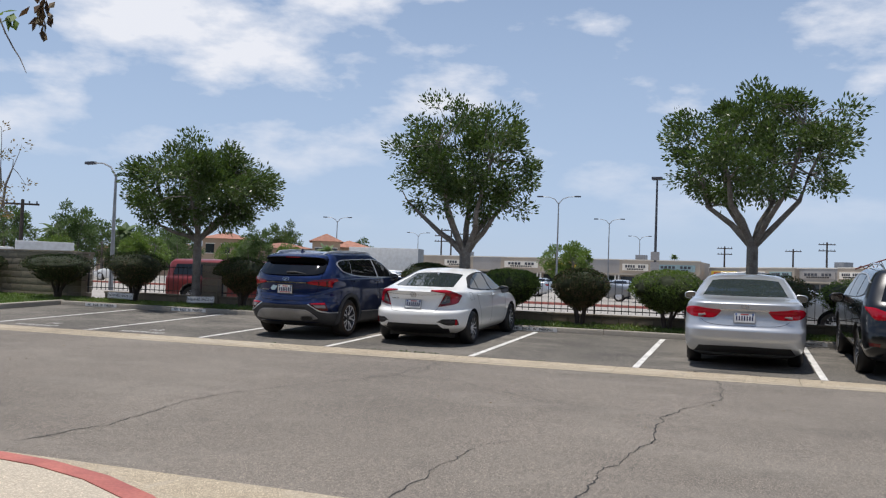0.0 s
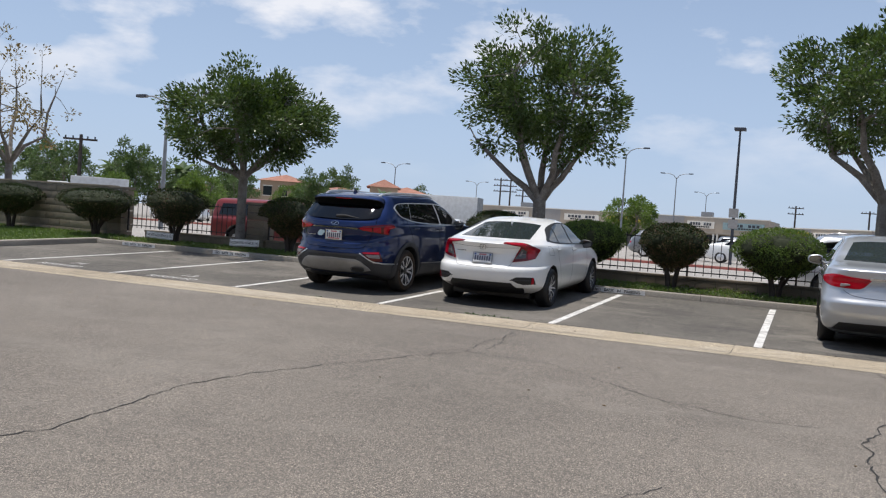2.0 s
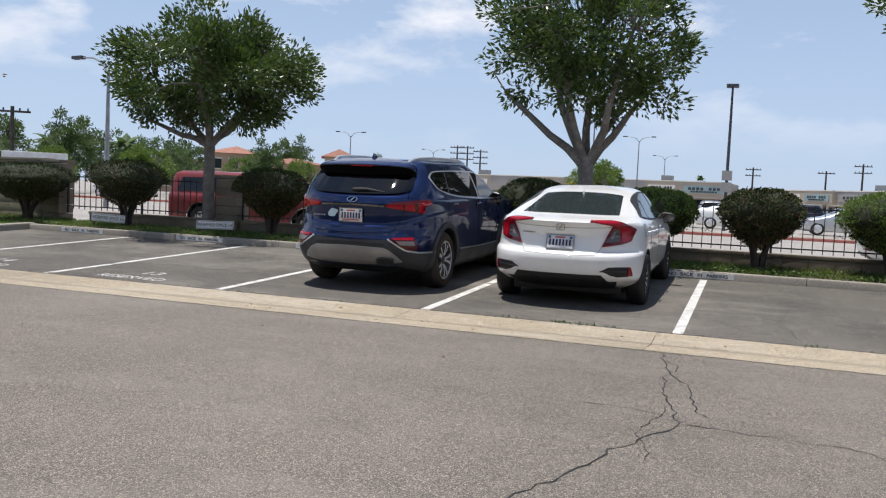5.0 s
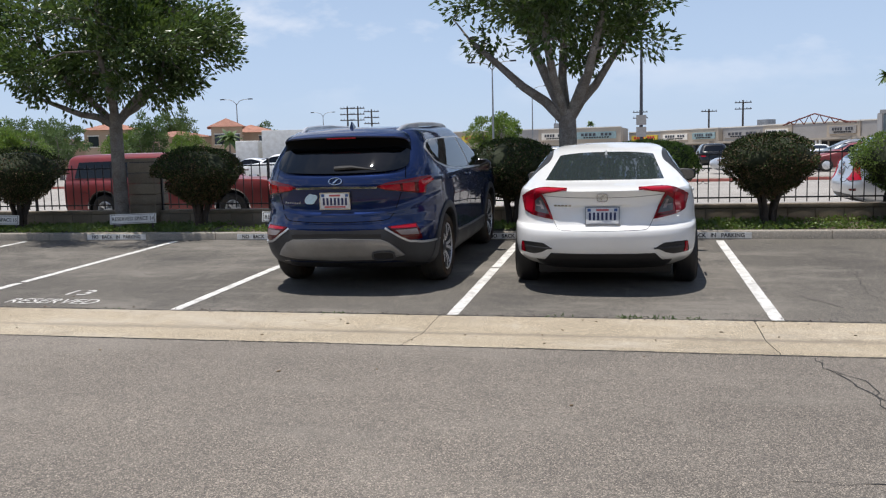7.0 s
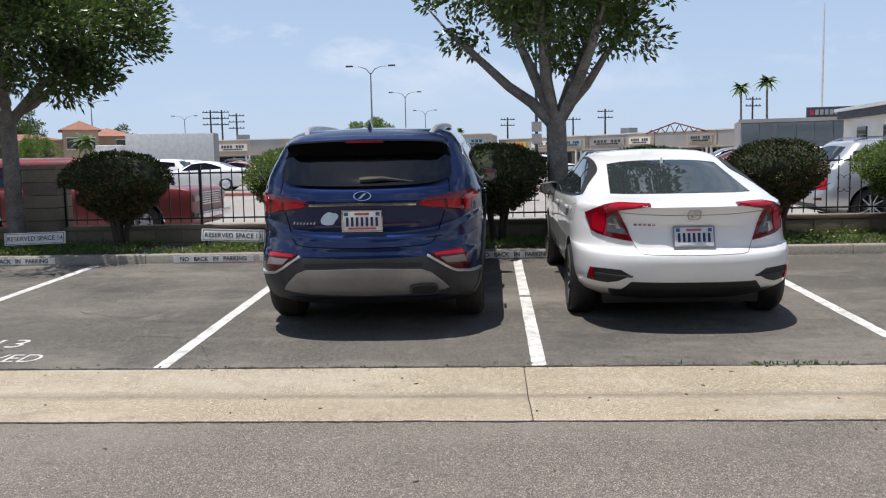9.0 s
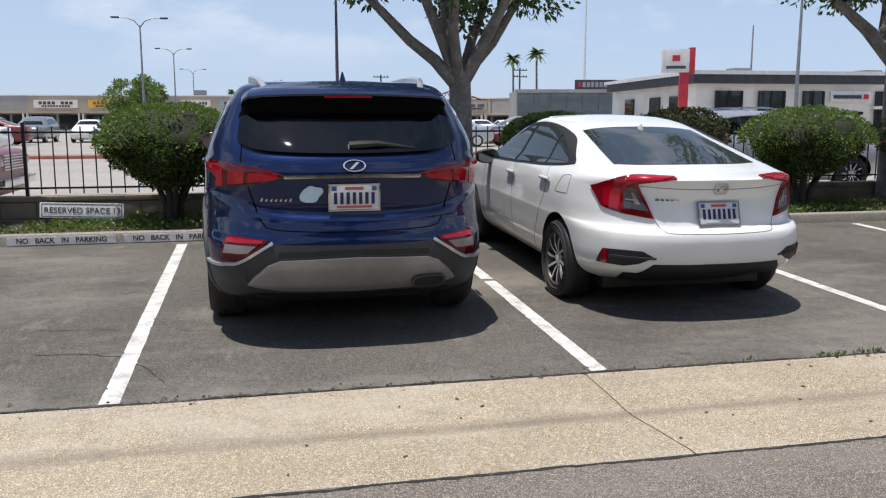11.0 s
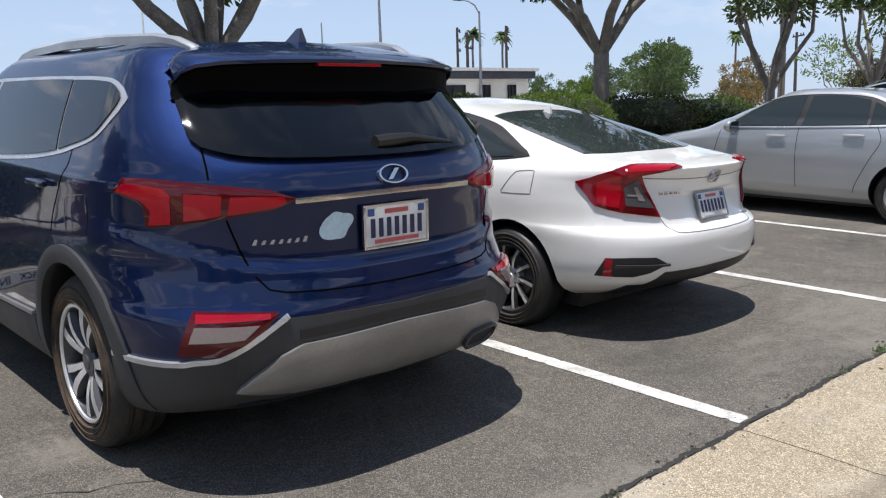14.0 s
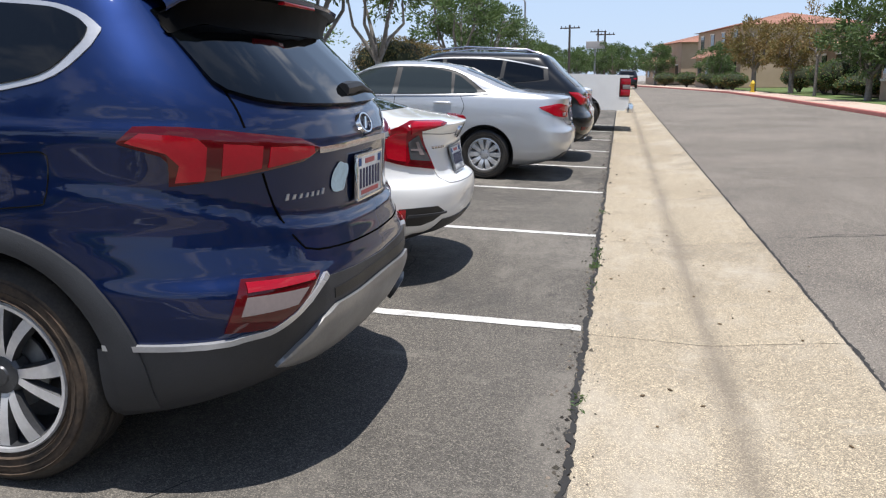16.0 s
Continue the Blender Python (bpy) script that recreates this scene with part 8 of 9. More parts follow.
# ---- distance: shops, bank, houses, poles, trees ----
def shop(x0, x1, y, h, mat, turn=0.0, sign=None, sign_mat=None, bars=3, label=""):
    """One unit of the shopping strip: parapet wall, glazed front under a canopy, fascia sign."""
    cx = 0.5 * (x0 + x1)
    w = x1 - x0
    s = thing("shop", label or "single-storey shop unit with a fascia sign", "building", "shops of the strip mall", m=pose(cx, y, FARZ, 0, 0, turn))
    part("wall", boxm(-w / 2, w / 2, 0.4, 12, 0, h), mat, s)
    part("parapet", boxm(-w / 2, w / 2, 0.0, 0.4, h * 0.56, h + 0.02), mat, s)
    part("coping", boxm(-w / 2, w / 2, -0.06, 0.46, h + 0.02, h + 0.16), M_CREAM, s)
    part("canopy", boxm(-w / 2, w / 2, -1.8, 0.4, h * 0.50, h * 0.56), M_STORE, s)
    n = max(2, int(w / 3))
    for k in range(n):
        a = -w / 2 + w * k / n
        part("window", boxm(a + 0.2, a + w / n - 0.2, 0.33, 0.398, 0.2, h * 0.46), M_WINDOW, s)
    for a in (-w / 2 + 0.3, w / 2 - 0.3):
        part("post", boxm(a - 0.12, a + 0.12, -1.75, -1.5, 0, h * 0.5), M_CREAM, s)
    if sign_mat:
        part("sign", boxm(-w * 0.40, w * 0.40, -0.16, -0.002, h * 0.66, h * 0.88), sign_mat, s, "flat fascia sign with letter bars")
        ink = M_REDSIGN if sign_mat is M_YELLOW else M_NAVYTRIM
        for j, (n_, z, hh, half_) in enumerate(((5 + bars, 0.755, 0.085, 0.32), (7 + bars, 0.685, 0.045, 0.26))):
            for q in range(n_):
                c = w * half_ * (2 * (q + 0.5) / n_ - 1)
                if q != n_ // 2 or j:
                    part("letter_bar", boxm(c - w * half_ * 0.7 / n_, c + w * half_ * 0.7 / n_, -0.20, -0.158, h * z, h * (z + hh)), ink if j == 0 else M_BLACKINK, s)
    if sign:
        part("roof_unit", boxm(-0.9, 0.9, 4, 5.8, h + 0.0, h + 1.1, 0.05), M_POLE, s)
    return s


SIGNS = (None, M_CREAM, None, M_CREAM, M_YELLOW, None, M_CREAM, M_TEAL, M_YELLOW, M_CREAM, M_TEAL, M_GREYWALL, M_CREAM, None, M_GREYWALL, None, M_CREAM, None, M_GREYWALL, M_REDSIGN)
x = -62.0
for k in range(20):
    w = (7.5, 6.5, 5.5, 8.0)[k % 4] if k < 12 else (4.6, 5.2)[k % 2]
    f = (x + w / 2 + 62) / 85
    y0 = 150 - 8 * f if x < -8 else 148 - (x + 8) * 1.12
    turn = -5 if x < -8 else -48
    step = w * math.cos(math.radians(turn))
    shop(x, x + w, y0, 5.2 if x < -8 else 4.3, (M_STORE, M_STORE, M_GREYWALL)[k % 3] if x < 0 else (M_STORE, M_GREYWALL)[k % 2], turn, k % 5 == 1, SIGNS[k], label="single-storey shop unit with a flat parapet and fascia")
    x += step
# glass-fronted block and iron roof truss
g = thing("office_building", "low block with a dark glass front", "building", m=pose(24.0, 91, FARZ, 0, 0, -12))
part("wall", boxm(-6.8, 6.8, 0.3, 9, 0, 4.5), M_GREYWALL, g)
for k in range(8):
    for j in range(2):
        part("pane", boxm(-6.7 + 1.675 * k + 0.04, -6.7 + 1.675 * (k + 1) - 0.04, 0.2, 0.29, 0.4 + 1.95 * j, 2.25 + 1.95 * j), M_PALEGLASS, g)
part("coping", boxm(-7.0, 7.0, 0.0, 0.3, 4.25, 4.6), M_GREYWALL, g)
rs = part("roof_sign", boxm(-0.7, 3.7, 0.8, 1.0, 4.62, 5.6), M_NAVYTRIM, g, "dark rooftop sign with pale letter bars")
for k in range(9):
    part("letter_bar", boxm(-0.35 + 0.44 * k, -0.05 + 0.44 * k, 0.74, 0.798, 4.85, 5.35), M_REDSIGN if k == 0 else M_GREYWALL, rs)
M_RUSTIRON = node_mat("rusted_iron", (0.16, 0.05, 0.04), 0.8, big=2, fine=20)
tr = thing("roof_truss", "red-brown iron roof truss on a shop roof", "truss", m=pose(16.65, 119, FARZ, 0, 0, -40))
for k in range(7):
    a = -4 + 8 * k / 6
    bm = bmesh.new()
    tube(bm, [(a, 0, 4.13), (a + 0.65, 0, 4.13 + 1.3 * (1 - abs(a + 0.65) / 5)), (a + 1.3, 0, 4.13)], 0.07, 5)
    part("brace", bm, M_RUSTIRON, tr)
bm = bmesh.new()
tube(bm, [(-4.2, 0, 4.13), (0, 0, 5.4), (4.6, 0, 4.13)], 0.09, 6)
part("chord", bm, M_RUSTIRON, tr)

# bank: flat-roofed cream block with a dark band, and a red pylon sign
bank = thing("bank_building", "single-storey cream bank with a dark roof band", "building", m=pose(18.5, 57.3, FARZ, 0, 0, -4.5))
BW = 20.6
part("wall", boxm(0, BW, 0.3, 16, 0, 3.7), M_CREAM, bank)
part("side_wall", boxm(-0.3, 0.0, 0.3, 16, 0, 3.7), M_CREAM, bank)
part("fascia", boxm(-0.7, BW + 0.4, -0.1, 16.3, 3.7, 4.25), M_NAVYTRIM, bank, "dark blue-grey roof band")
part("roof_edge", boxm(-0.9, BW + 0.6, -0.3, 16.5, 4.25, 4.48), M_WHITE, bank)
for k, a in enumerate((0.95, 3.85, 6.9, 12.0, 15.6, 18.4)):
    w = (1.75, 1.75, 1.4, 2.1, 0.9, 0.7)[k]
    win = part("window", boxm(a, a + w, 0.18, 0.296, 0.9, 3.25), M_WINDOW, bank)
    for q in range(3):
        part("mullion", boxm(a + q * w / 2 - 0.05, a + q * w / 2 + 0.05, 0.10, 0.178, 0.9, 3.25), M_BLACKINK, win)
for a in (2.5, 6.0, 11.0):
    part("side_window", boxm(-0.42, -0.302, a, a + 1.8, 0.6, 3.0), M_WINDOW, bank)
sg = part("wall_sign", boxm(8.75, 11.6, 0.10, 0.298, 2.55, 3.25), M_WHITE, bank, "white wall sign with dark bar")
part("letter_bar", boxm(8.95, 10.9, 0.06, 0.098, 2.78, 3.0), M_NAVYTRIM, sg)
part("badge", boxm(11.05, 11.4, 0.06, 0.098, 2.75, 3.05), M_REDSIGN, sg)
part("letter_bar", boxm(8.8, 11.2, 0.24, 0.298, 1.75, 1.95), M_BLACKINK, bank)
part("entrance_canopy", boxm(11.7, 15.2, -1.4, 0.296, 2.1, 2.3), M_WHITE, bank)
for a, b, h in ((6, 8, 0.7), (10.6, 9, 0.4), (15.0, 6, 0.5)):
    part("roof_unit", boxm(a, a + 1.4, b, b + 1.2, 4.48, 4.48 + h), M_POLE, bank)
py = thing("pylon_sign", "tall red pylon sign with white panel", "sign", m=pose(15.75, 55.0, FARZ, 0, 0, -14))
part("post", boxm(-0.1, 0.42, 0.0, 0.3, 0, 4.4), M_REDSIGN, py)
part("panel", boxm(-1.15, 0.42, -0.04, 0.34, 4.2, 5.55, 0.02), M_WHITE, py)
part("red_edge", boxm(0.425, 0.75, -0.06, 0.36, 4.1, 5.65, 0.02), M_REDSIGN, py)
part("letter_bar", boxm(-0.95, 0.2, -0.08, -0.042, 4.42, 4.58), M_NAVYTRIM, py)
part("badge", boxm(-0.6, -0.15, -0.08, -0.042, 4.85, 5.2), M_REDSIGN, py)


def hip_roof(bm, x0, x1, y0, y1, z, h, over=0.5):
    """A hipped roof in courses of tiles."""
    x0, x1, y0, y1 = x0 - over, x1 + over, y0 - over, y1 + over
    ins = min(x1 - x0, y1 - y0) / 2 * 0.98
    n = 9
    rings = []
    for k in range(n + 1):
        f = k / n
        rings.append([bm.verts.new((a, b, z + h * f)) for a, b in ((x0 + ins * f, y0 + ins * f), (x1 - ins * f, y0 + ins * f), (x1 - ins * f, y1 - ins * f), (x0 + ins * f, y1 - ins * f))])
        if k < n:
            f2 = (k + 0.97) / n
            rings.append([bm.verts.new((a, b, z + h * f2 - 0.05 * h / 3)) for a, b in ((x0 + ins * f2, y0 + ins * f2), (x1 - ins * f2, y0 + ins * f2), (x1 - ins * f2, y1 - ins * f2), (x0 + ins * f2, y1 - ins * f2))])
    for r0, r1 in zip(rings, rings[1:]):
        for k in range(4):
            bm.faces.new((r0[k], r0[(k + 1) % 4], r1[(k + 1) % 4], r1[k]))
    bm.faces.new(rings[-1])
    bm.faces.new(list(reversed(rings[0])))


def tiled_house(m, label, blocks_, group="", mat=None, face=-1):
    """Stucco blocks with tiled hip roofs, windows sunk in the front."""
    h = thing("house", label, "house", group, m=m)
    for x0, x1, y0, y1, zt, rise, wins in blocks_:
        part("wall", boxm(x0, x1, y0, y1, 0, zt), mat or M_STUCCO, h)
        bm = bmesh.new()
        hip_roof(bm, x0, x1, y0, y1, zt + 0.003, rise)
        part("roof", bm, M_TILE, h, "clay tile hip roof", 20)
        yf = y1 if face > 0 else y0
        n = wins
        for k in range(n):
            a = x0 + (x1 - x0) * (k + 0.5) / n
            for z in ((0.9, 2.2), (3.5, 4.8)):
                if z[1] < zt - 0.2:
                    w_ = part("window", boxm(a - 0.6, a + 0.6, min(yf, yf + face * 0.05), max(yf, yf + face * 0.05), z[0], z[1]), M_WINDOW, h)
                    part("frame", boxm(a - 0.7, a + 0.7, min(yf + face * 0.05, yf + face * 0.09), max(yf + face * 0.05, yf + face * 0.09), z[1], z[1] + 0.12), M_CREAM, w_)
                    part("sill", boxm(a - 0.7, a + 0.7, min(yf + face * 0.05, yf + face * 0.12), max(yf + face * 0.05, yf + face * 0.12), z[0] - 0.1, z[0]), M_CREAM, w_)
    return h


tiled_house(pose(-66, 106, FARZ, 0, 0, 28), "tan stucco centre with clay tile tower roofs", ((-9, -2.5, -2, 6, 5.6, 1.1, 3), (-2.5, 6.5, 0, 8, 4.6, 0.9, 4), (6.5, 10.5, -2, 6, 5.8, 1.2, 2), (-17, -9, 2, 9, 4.0, 0.9, 3)), "tiled shopping centre")
tiled_house(pose(-60, 117, FARZ, 0, 0, 24), "tan stucco pavilion with a clay tile roof", ((-2, 5, 0, 7, 5.3, 1.2, 2), (5, 10, 2, 7, 4.0, 0.9, 2)), "tiled shopping centre")
tiled_house(pose(-80, 96, FARZ, 0, 0, 36), "tan stucco pavilion with a clay tile roof", ((-6, 4, 0, 8, 3.6, 1.1, 3),), "tiled shopping centre")
# houses along the road
HZ = 0.2
HR = "townhouses along the road"
tiled_house(pose(37, 0.2, HZ, 0, 0, 0), "tan stucco townhouse with low clay tile eaves", ((-9, 9, -8, 0.6, 2.7, 1.2, 5), (-7, 8, -15, -6, 5.3, 1.4, 4), (-11, -9.0, -6, 1.8, 2.6, 0.9, 1)), HR, face=1)
tiled_house(pose(73, 2.6, HZ, 0, 0, 8), "two-storey unseen tan stucco townhouse added behind the camera, clay tile roof", ((-8, 8, -9, 1.5, 5.2, 1.3, 4), (-6, 0, 1.5, 3.4, 2.6, 0.8, 2)), HR, face=1)
tiled_house(pose(100, 5.5, HZ, 0, 0, 10), "two-storey unseen tan stucco townhouse added behind the camera, clay tile roof", ((-8, 8, -8, 2, 4.8, 1.3, 4), (-5, 2, 2, 4, 2.6, 0.8, 2)), HR, face=1)
# unseen houses added behind the camera; the long one closes a bright reflection gap
tiled_house(pose(11, -5.5, HZ, 0, 0, 0), "unseen tan stucco townhouse added behind the camera, clay tile roof", ((-9, 9, -9, 1, 5.0, 1.3, 4),), HR, face=1)
tiled_house(pose(-14, -6.0, HZ, 0, 0, 0), "unseen tan stucco townhouse added behind the camera, clay tile roof", ((-10, 15.5, -9, 1, 5.0, 1.3, 6),), HR, face=1)
tiled_house(pose(-38, -5.5, HZ, 0, 0, 0), "unseen tan stucco townhouse added behind the camera, clay tile roof", ((-10, 8, -9, 1, 5.0, 1.3, 4),), HR, face=1)

# east side of the road: red kerb, pink footway, lawn
east = [(4.5, -10), (4.5, 1.0)] + [(4.5 + 4.3 - 4.3 * math.cos(a), 1.0 + 4.3 * math.sin(a)) for a in [0.35, 0.7, 1.05, 1.4]] + [(9.4, 5.35), (20, 5.35), (34, 5.4), (48, 5.9), (66, 8.3), (88, 11.6), (130, 17)]
structure("kerb_east", kerb_run([(x, y, 0.05) for x, y in reversed(east)], 0.16, 0.15), M_REDKERB, "kerb painted red along the houses", category="kerb")
def strip(off0, off1, z, mat, name, label, cat):
    bm = bmesh.new()
    rows_ = []
    for off in (off0, off1):
        row = []
        for i, (x, y) in enumerate(east):
            x0, y0 = east[max(i - 1, 0)]
            x1, y1 = east[min(i + 1, len(east) - 1)]
            d = math.hypot(x1 - x0, y1 - y0)
            row.append(bm.verts.new((x + (y1 - y0) / d * off, y - (x1 - x0) / d * off, z)))
        rows_.append(row)
    for k in range(len(east) - 1):
        bm.faces.new((rows_[0][k], rows_[1][k], rows_[1][k + 1], rows_[0][k + 1]))
    bmesh.ops.recalc_face_normals(bm, faces=bm.faces)
    return structure(name, bm, mat, label, category=cat)


M_PINKWALK = paving("pink_concrete", (0.52, 0.40, 0.32), (0.46, 0.35, 0.28), (0.58, 0.46, 0.38), (0.34, 0.27, 0.22), stone=90)
strip(0.162, 1.9, 0.195, M_PINKWALK, "footway_east", "pinkish concrete footway by the red kerb", "pavement")
bm = sheet([10.9, 20, 34, 48], [-16, -3, 1, 3.44], lambda x, y: 0.19)
structure("lawn_east", bm, M_GRASS, "green lawn before the townhouses", category="lawn")
bm = sheet([48, 66, 88, 130], [-16, 0, 4.0], lambda x, y: 0.17 + 0.0 * x)
structure("lawn_far", bm, M_GRASS, "green lawn before the townhouses", category="lawn")
structure("lawn_south", sheet([-70, -30, -4, -1.6], [-20, -4, 2.1], lambda x, y: 0.19), M_GRASS, "green lawn behind the footway", category="lawn")

hyd = thing("fire_hydrant", "yellow cast iron fire hydrant on the footway", "hydrant", m=pose(46.0, 4.6, 0.19))
bm = bmesh.new()
lathe(bm, [(0.001, 0), (0.17, 0), (0.17, 0.05), (0.11, 0.06), (0.11, 0.5), (0.15, 0.51), (0.15, 0.56), (0.12, 0.6), (0.07, 0.72), (0.03, 0.76), (0.001, 0.77)], 14)
part("barrel", bm, M_HYDRANT, hyd)
for a in (0, 90, 180):
    bm = bmesh.new()
    tube(bm, [(0.1, 0, 0.42), (0.2, 0, 0.42)], 0.055, 10)
    part("outlet", bm, M_HYDRANT, hyd, m=pose(0, 0, 0, 0, 0, a))

# street lamps and poles
def twin_lamp(x, y, h=9.0, turn=0.0, single=False, arm=1.6):
    l = thing("street_lamp", "tall galvanised car park lamp with curved arms" if not single else "galvanised street lamp with one curved arm", "street lamp", "street lamps", m=pose(x, y, FARZ, 0, 0, turn))
    bm = bmesh.new()
    tube(bm, [(0, 0, 0), (0, 0, h * 0.5), (0, 0, h - 0.6)], [0.12, 0.09, 0.06], 8)
    part("pole", bm, M_POLE, l, "", 60)
    for s in ((1,) if single else (-1, 1)):
        bm = bmesh.new()
        tube(bm, [(0, 0, h - 0.75), (s * 0.25 * arm, 0, h - 0.25), (s * 0.6 * arm, 0, h - 0.04), (s * arm, 0, h)], [0.05, 0.045, 0.04, 0.035], 6)
        part("arm", bm, M_POLE, l, "", 60)
        part("lamp_head", boxm(min(s * arm, s * (arm + 0.62)), max(s * arm, s * (arm + 0.62)), -0.13, 0.13, h - 0.06, h + 0.08, 0.04), M_NAVYTRIM, l)
    return l


for lx, ly, h, a in ((-18.0, 82.7, 9.7, 0), (-18.8, 121.4, 10.4, 0), (-19.25, 162.7, 10.3, 0), (-58.0, 112.3, 9.6, 10), (-59.8, 150, 9.6, 10), (-90.5, 150, 9.4, 0)):
    twin_lamp(lx, ly, h, a)
twin_lamp(-28.75, 32.0, 6.2, 170, True)
twin_lamp(48, 19.5, 6.8, 170, True, 2.2)
twin_lamp(20.7, 51.0, 9.6, 150, True, 1.8)
twin_lamp(28.9, 51.0, 8.3, 180, True, 1.6)


def plain_pole(x, y, h, r, mat, label, signs=()):
    p = thing("pole", label, "pole", "poles", m=pose(x, y, FARZ))
    bm = bmesh.new()
    tube(bm, [(0, 0, 0), (0, 0, h * 0.6), (0, 0, h)], [r, r * 0.85, r * 0.6], 8)
    part("shaft", bm, mat, p, "", 60)
    for z, w, hh in signs:
        part("small_sign", boxm(-w / 2, w / 2, -r - 0.03, -r - 0.005, z, z + hh), M_GREYWALL, p)
    return p


lp = plain_pole(-5.13, 50.0, 7.35, 0.09, M_NAVYTRIM, "dark lamp pole with small signs", ((2.6, 0.5, 0.5), (2.0, 0.5, 0.5)))
part("lamp_head", boxm(-0.3, 0.3, -0.3, 0.3, 7.35, 7.5, 0.03), M_NAVYTRIM, lp)
plain_pole(33.0, 113.0, 19.0, 0.15, M_WHITE, "tall white flagpole without flag")
plain_pole(33, 75, 9.5, 0.10, M_POLE, "tall thin pole by the bank")


def utility(x, y, h, arms=2, turn=0.0):
    p = thing("utility_pole", "dark wooden utility pole with crossarms", "utility pole", "utility poles", m=pose(x, y, FARZ, 0, 0, turn))
    bm = bmesh.new()
    tube(bm, [(0, 0, 0), (0, 0, h)], [0.2, 0.14], 8)
    part("shaft", bm, M_WOODPOLE, p, "", 60)
    for k in range(arms):
        z = h - 0.5 - 1.1 * k
        part("crossarm", boxm(-1.4, 1.4, -0.24, -0.145, z, z + 0.16), M_WOODPOLE, p)
        for q in (-1.2, -0.6, 0.6, 1.2):
            part("insulator", boxm(q - 0.05, q + 0.05, -0.24, -0.15, z + 0.161, z + 0.36), M_NAVYTRIM, p)
    return p


for ux, uy, h, n_, a in ((-57.9, 158, 11, 3, 0), (-56.0, 158.5, 11, 3, 0), (-52.7, 156.5, 10.2, 3, 20), (-4, 170, 9, 2, 10), (8, 165, 8.5, 1, 0), (13.2, 160, 9.6, 2, 0), (36, 150, 10.5, 2, 15), (-58.5, 54.6, 6.6, 1, 30), (58, 84, 11, 3, 40), (62, 80, 11, 3, 40), (74, 66, 9, 1, 50), (84, 56, 9, 1, 50), (118, 15.4, 7.5, 1, 80), (140, 17, 9, 1, 80), (108, 20, 8, 1, 80), (48, 72, 9, 2, 30)):
    utility(ux, uy, h, n_, a)
tower = thing("sign_mast", "distant round sign on a mast", "sign", m=pose(112, 16.6, FARZ))
bm = bmesh.new()
tube(bm, [(0, 0, 0), (0, 0, 5.0)], 0.14, 8)
part("mast", bm, M_POLE, tower)
part("board", boxm(-0.2, 0.2, -1.3, 1.3, 4.9, 5.9, 0.1), M_GREYWALL, tower)

# box trailer and box truck
tl = thing("box_trailer", "large white box trailer parked in the far lot", "trailer", m=pose(-32.9, 74.5, FARZ, 0, 0, 10))
part("box", boxm(-4.0, 2.95, 0, 2.5, 1.1, 3.85, 0.04), M_WHITE, tl)
part("underframe", boxm(-3.9, 2.8, 0.3, 2.2, 0.8, 1.095), M_BLACKPLASTIC, tl)
part("rear_frame", boxm(2.953, 3.01, 0, 2.5, 1.1, 3.85), M_POLE, tl)
for a in (-3.2, 1.1, 2.2):
    bm = bmesh.new()
    tube(bm, [(a, 0.05, 0.48), (a, 2.45, 0.48)], 0.48, 16)
    part("wheel", bm, M_RUBBER, tl)
cab = part("cab", boxm(-6.4, -4.4, 0.1, 2.4, 0.6, 3.0, 0.15), M_WHITE, tl)
part("windscreen", boxm(-6.42, -6.395, 0.4, 2.1, 1.8, 2.7), M_WINDOW, cab)
t2 = thing("box_truck", "white box truck behind the block wall", "truck", m=pose(-44.6, 43.4, FARZ, 0, 0, 46))
part("box", boxm(-1.7, 1.9, 0, 2.2, 0.9, 2.65, 0.05), M_WHITE, t2)
part("cab", boxm(-3.1, -1.75, 0.1, 2.1, 0.5, 2.2, 0.15), M_WHITE, t2)
for a in (-2.5, 1.3):
    bm = bmesh.new()
    tube(bm, [(a, 0.05, 0.42), (a, 2.35, 0.42)], 0.42, 16)
    part("wheel", bm, M_RUBBER, t2)
# kerbed islands of the far lot
for ix0, ix1, iy in ((-22, 26, 41.0), (-60, -26, 46.0)):
    isl = structure("island_kerb", boxm(ix0, ix1, iy, iy + 2.2, 0.05, 0.24, 0.02), M_REDKERB, "long kerbed island edged in red paint", category="kerb")
    structure("island_top", boxm(ix0 + 0.2, ix1 - 0.2, iy + 0.2, iy + 2.0, 0.10, 0.252), M_KERB, "concrete top of a kerbed island", category="kerb")

# ---- far trees ----
far_a = grow_tree(11, 1.6, 1.6, 6.4, 5.6, 5, 80, 75, leaf=0.30, radius=0.2, leaf_mat=M_LEAF_FAR, clump=0.6)
far_b = grow_tree(12, 1.0, 1.0, 8.0, 5.0, 5, 90, 75, leaf=0.34, radius=0.22, leaf_mat=M_LEAF_FAR, clump=0.62)
far_g = grow_tree(13, 0.9, 1.0, 4.4, 4.3, 5, 80, 90, leaf=0.24, radius=0.16, leaf_mat=M_LEAF_BRIGHT, clump=0.5)
rust_a = grow_tree(14, 1.8, 1.9, 5.6, 4.4, 5, 70, 70, leaf=0.24, radius=0.2, leaf_mat=M_LEAF_RUST, clump=0.5)
thin_a = grow_tree(15, 2.4, 2.4, 6.2, 3.0, 4, 26, 26, leaf=0.22, radius=0.1, leaf_mat=M_LEAF_RUST, clump=0.4)
airy = grow_tree(16, 1.4, 1.6, 4.2, 3.6, 5, 34, 30, leaf=0.2, radius=0.06, leaf_mat=M_LEAF_BRIGHT, clump=0.4)
FT = "distant trees"
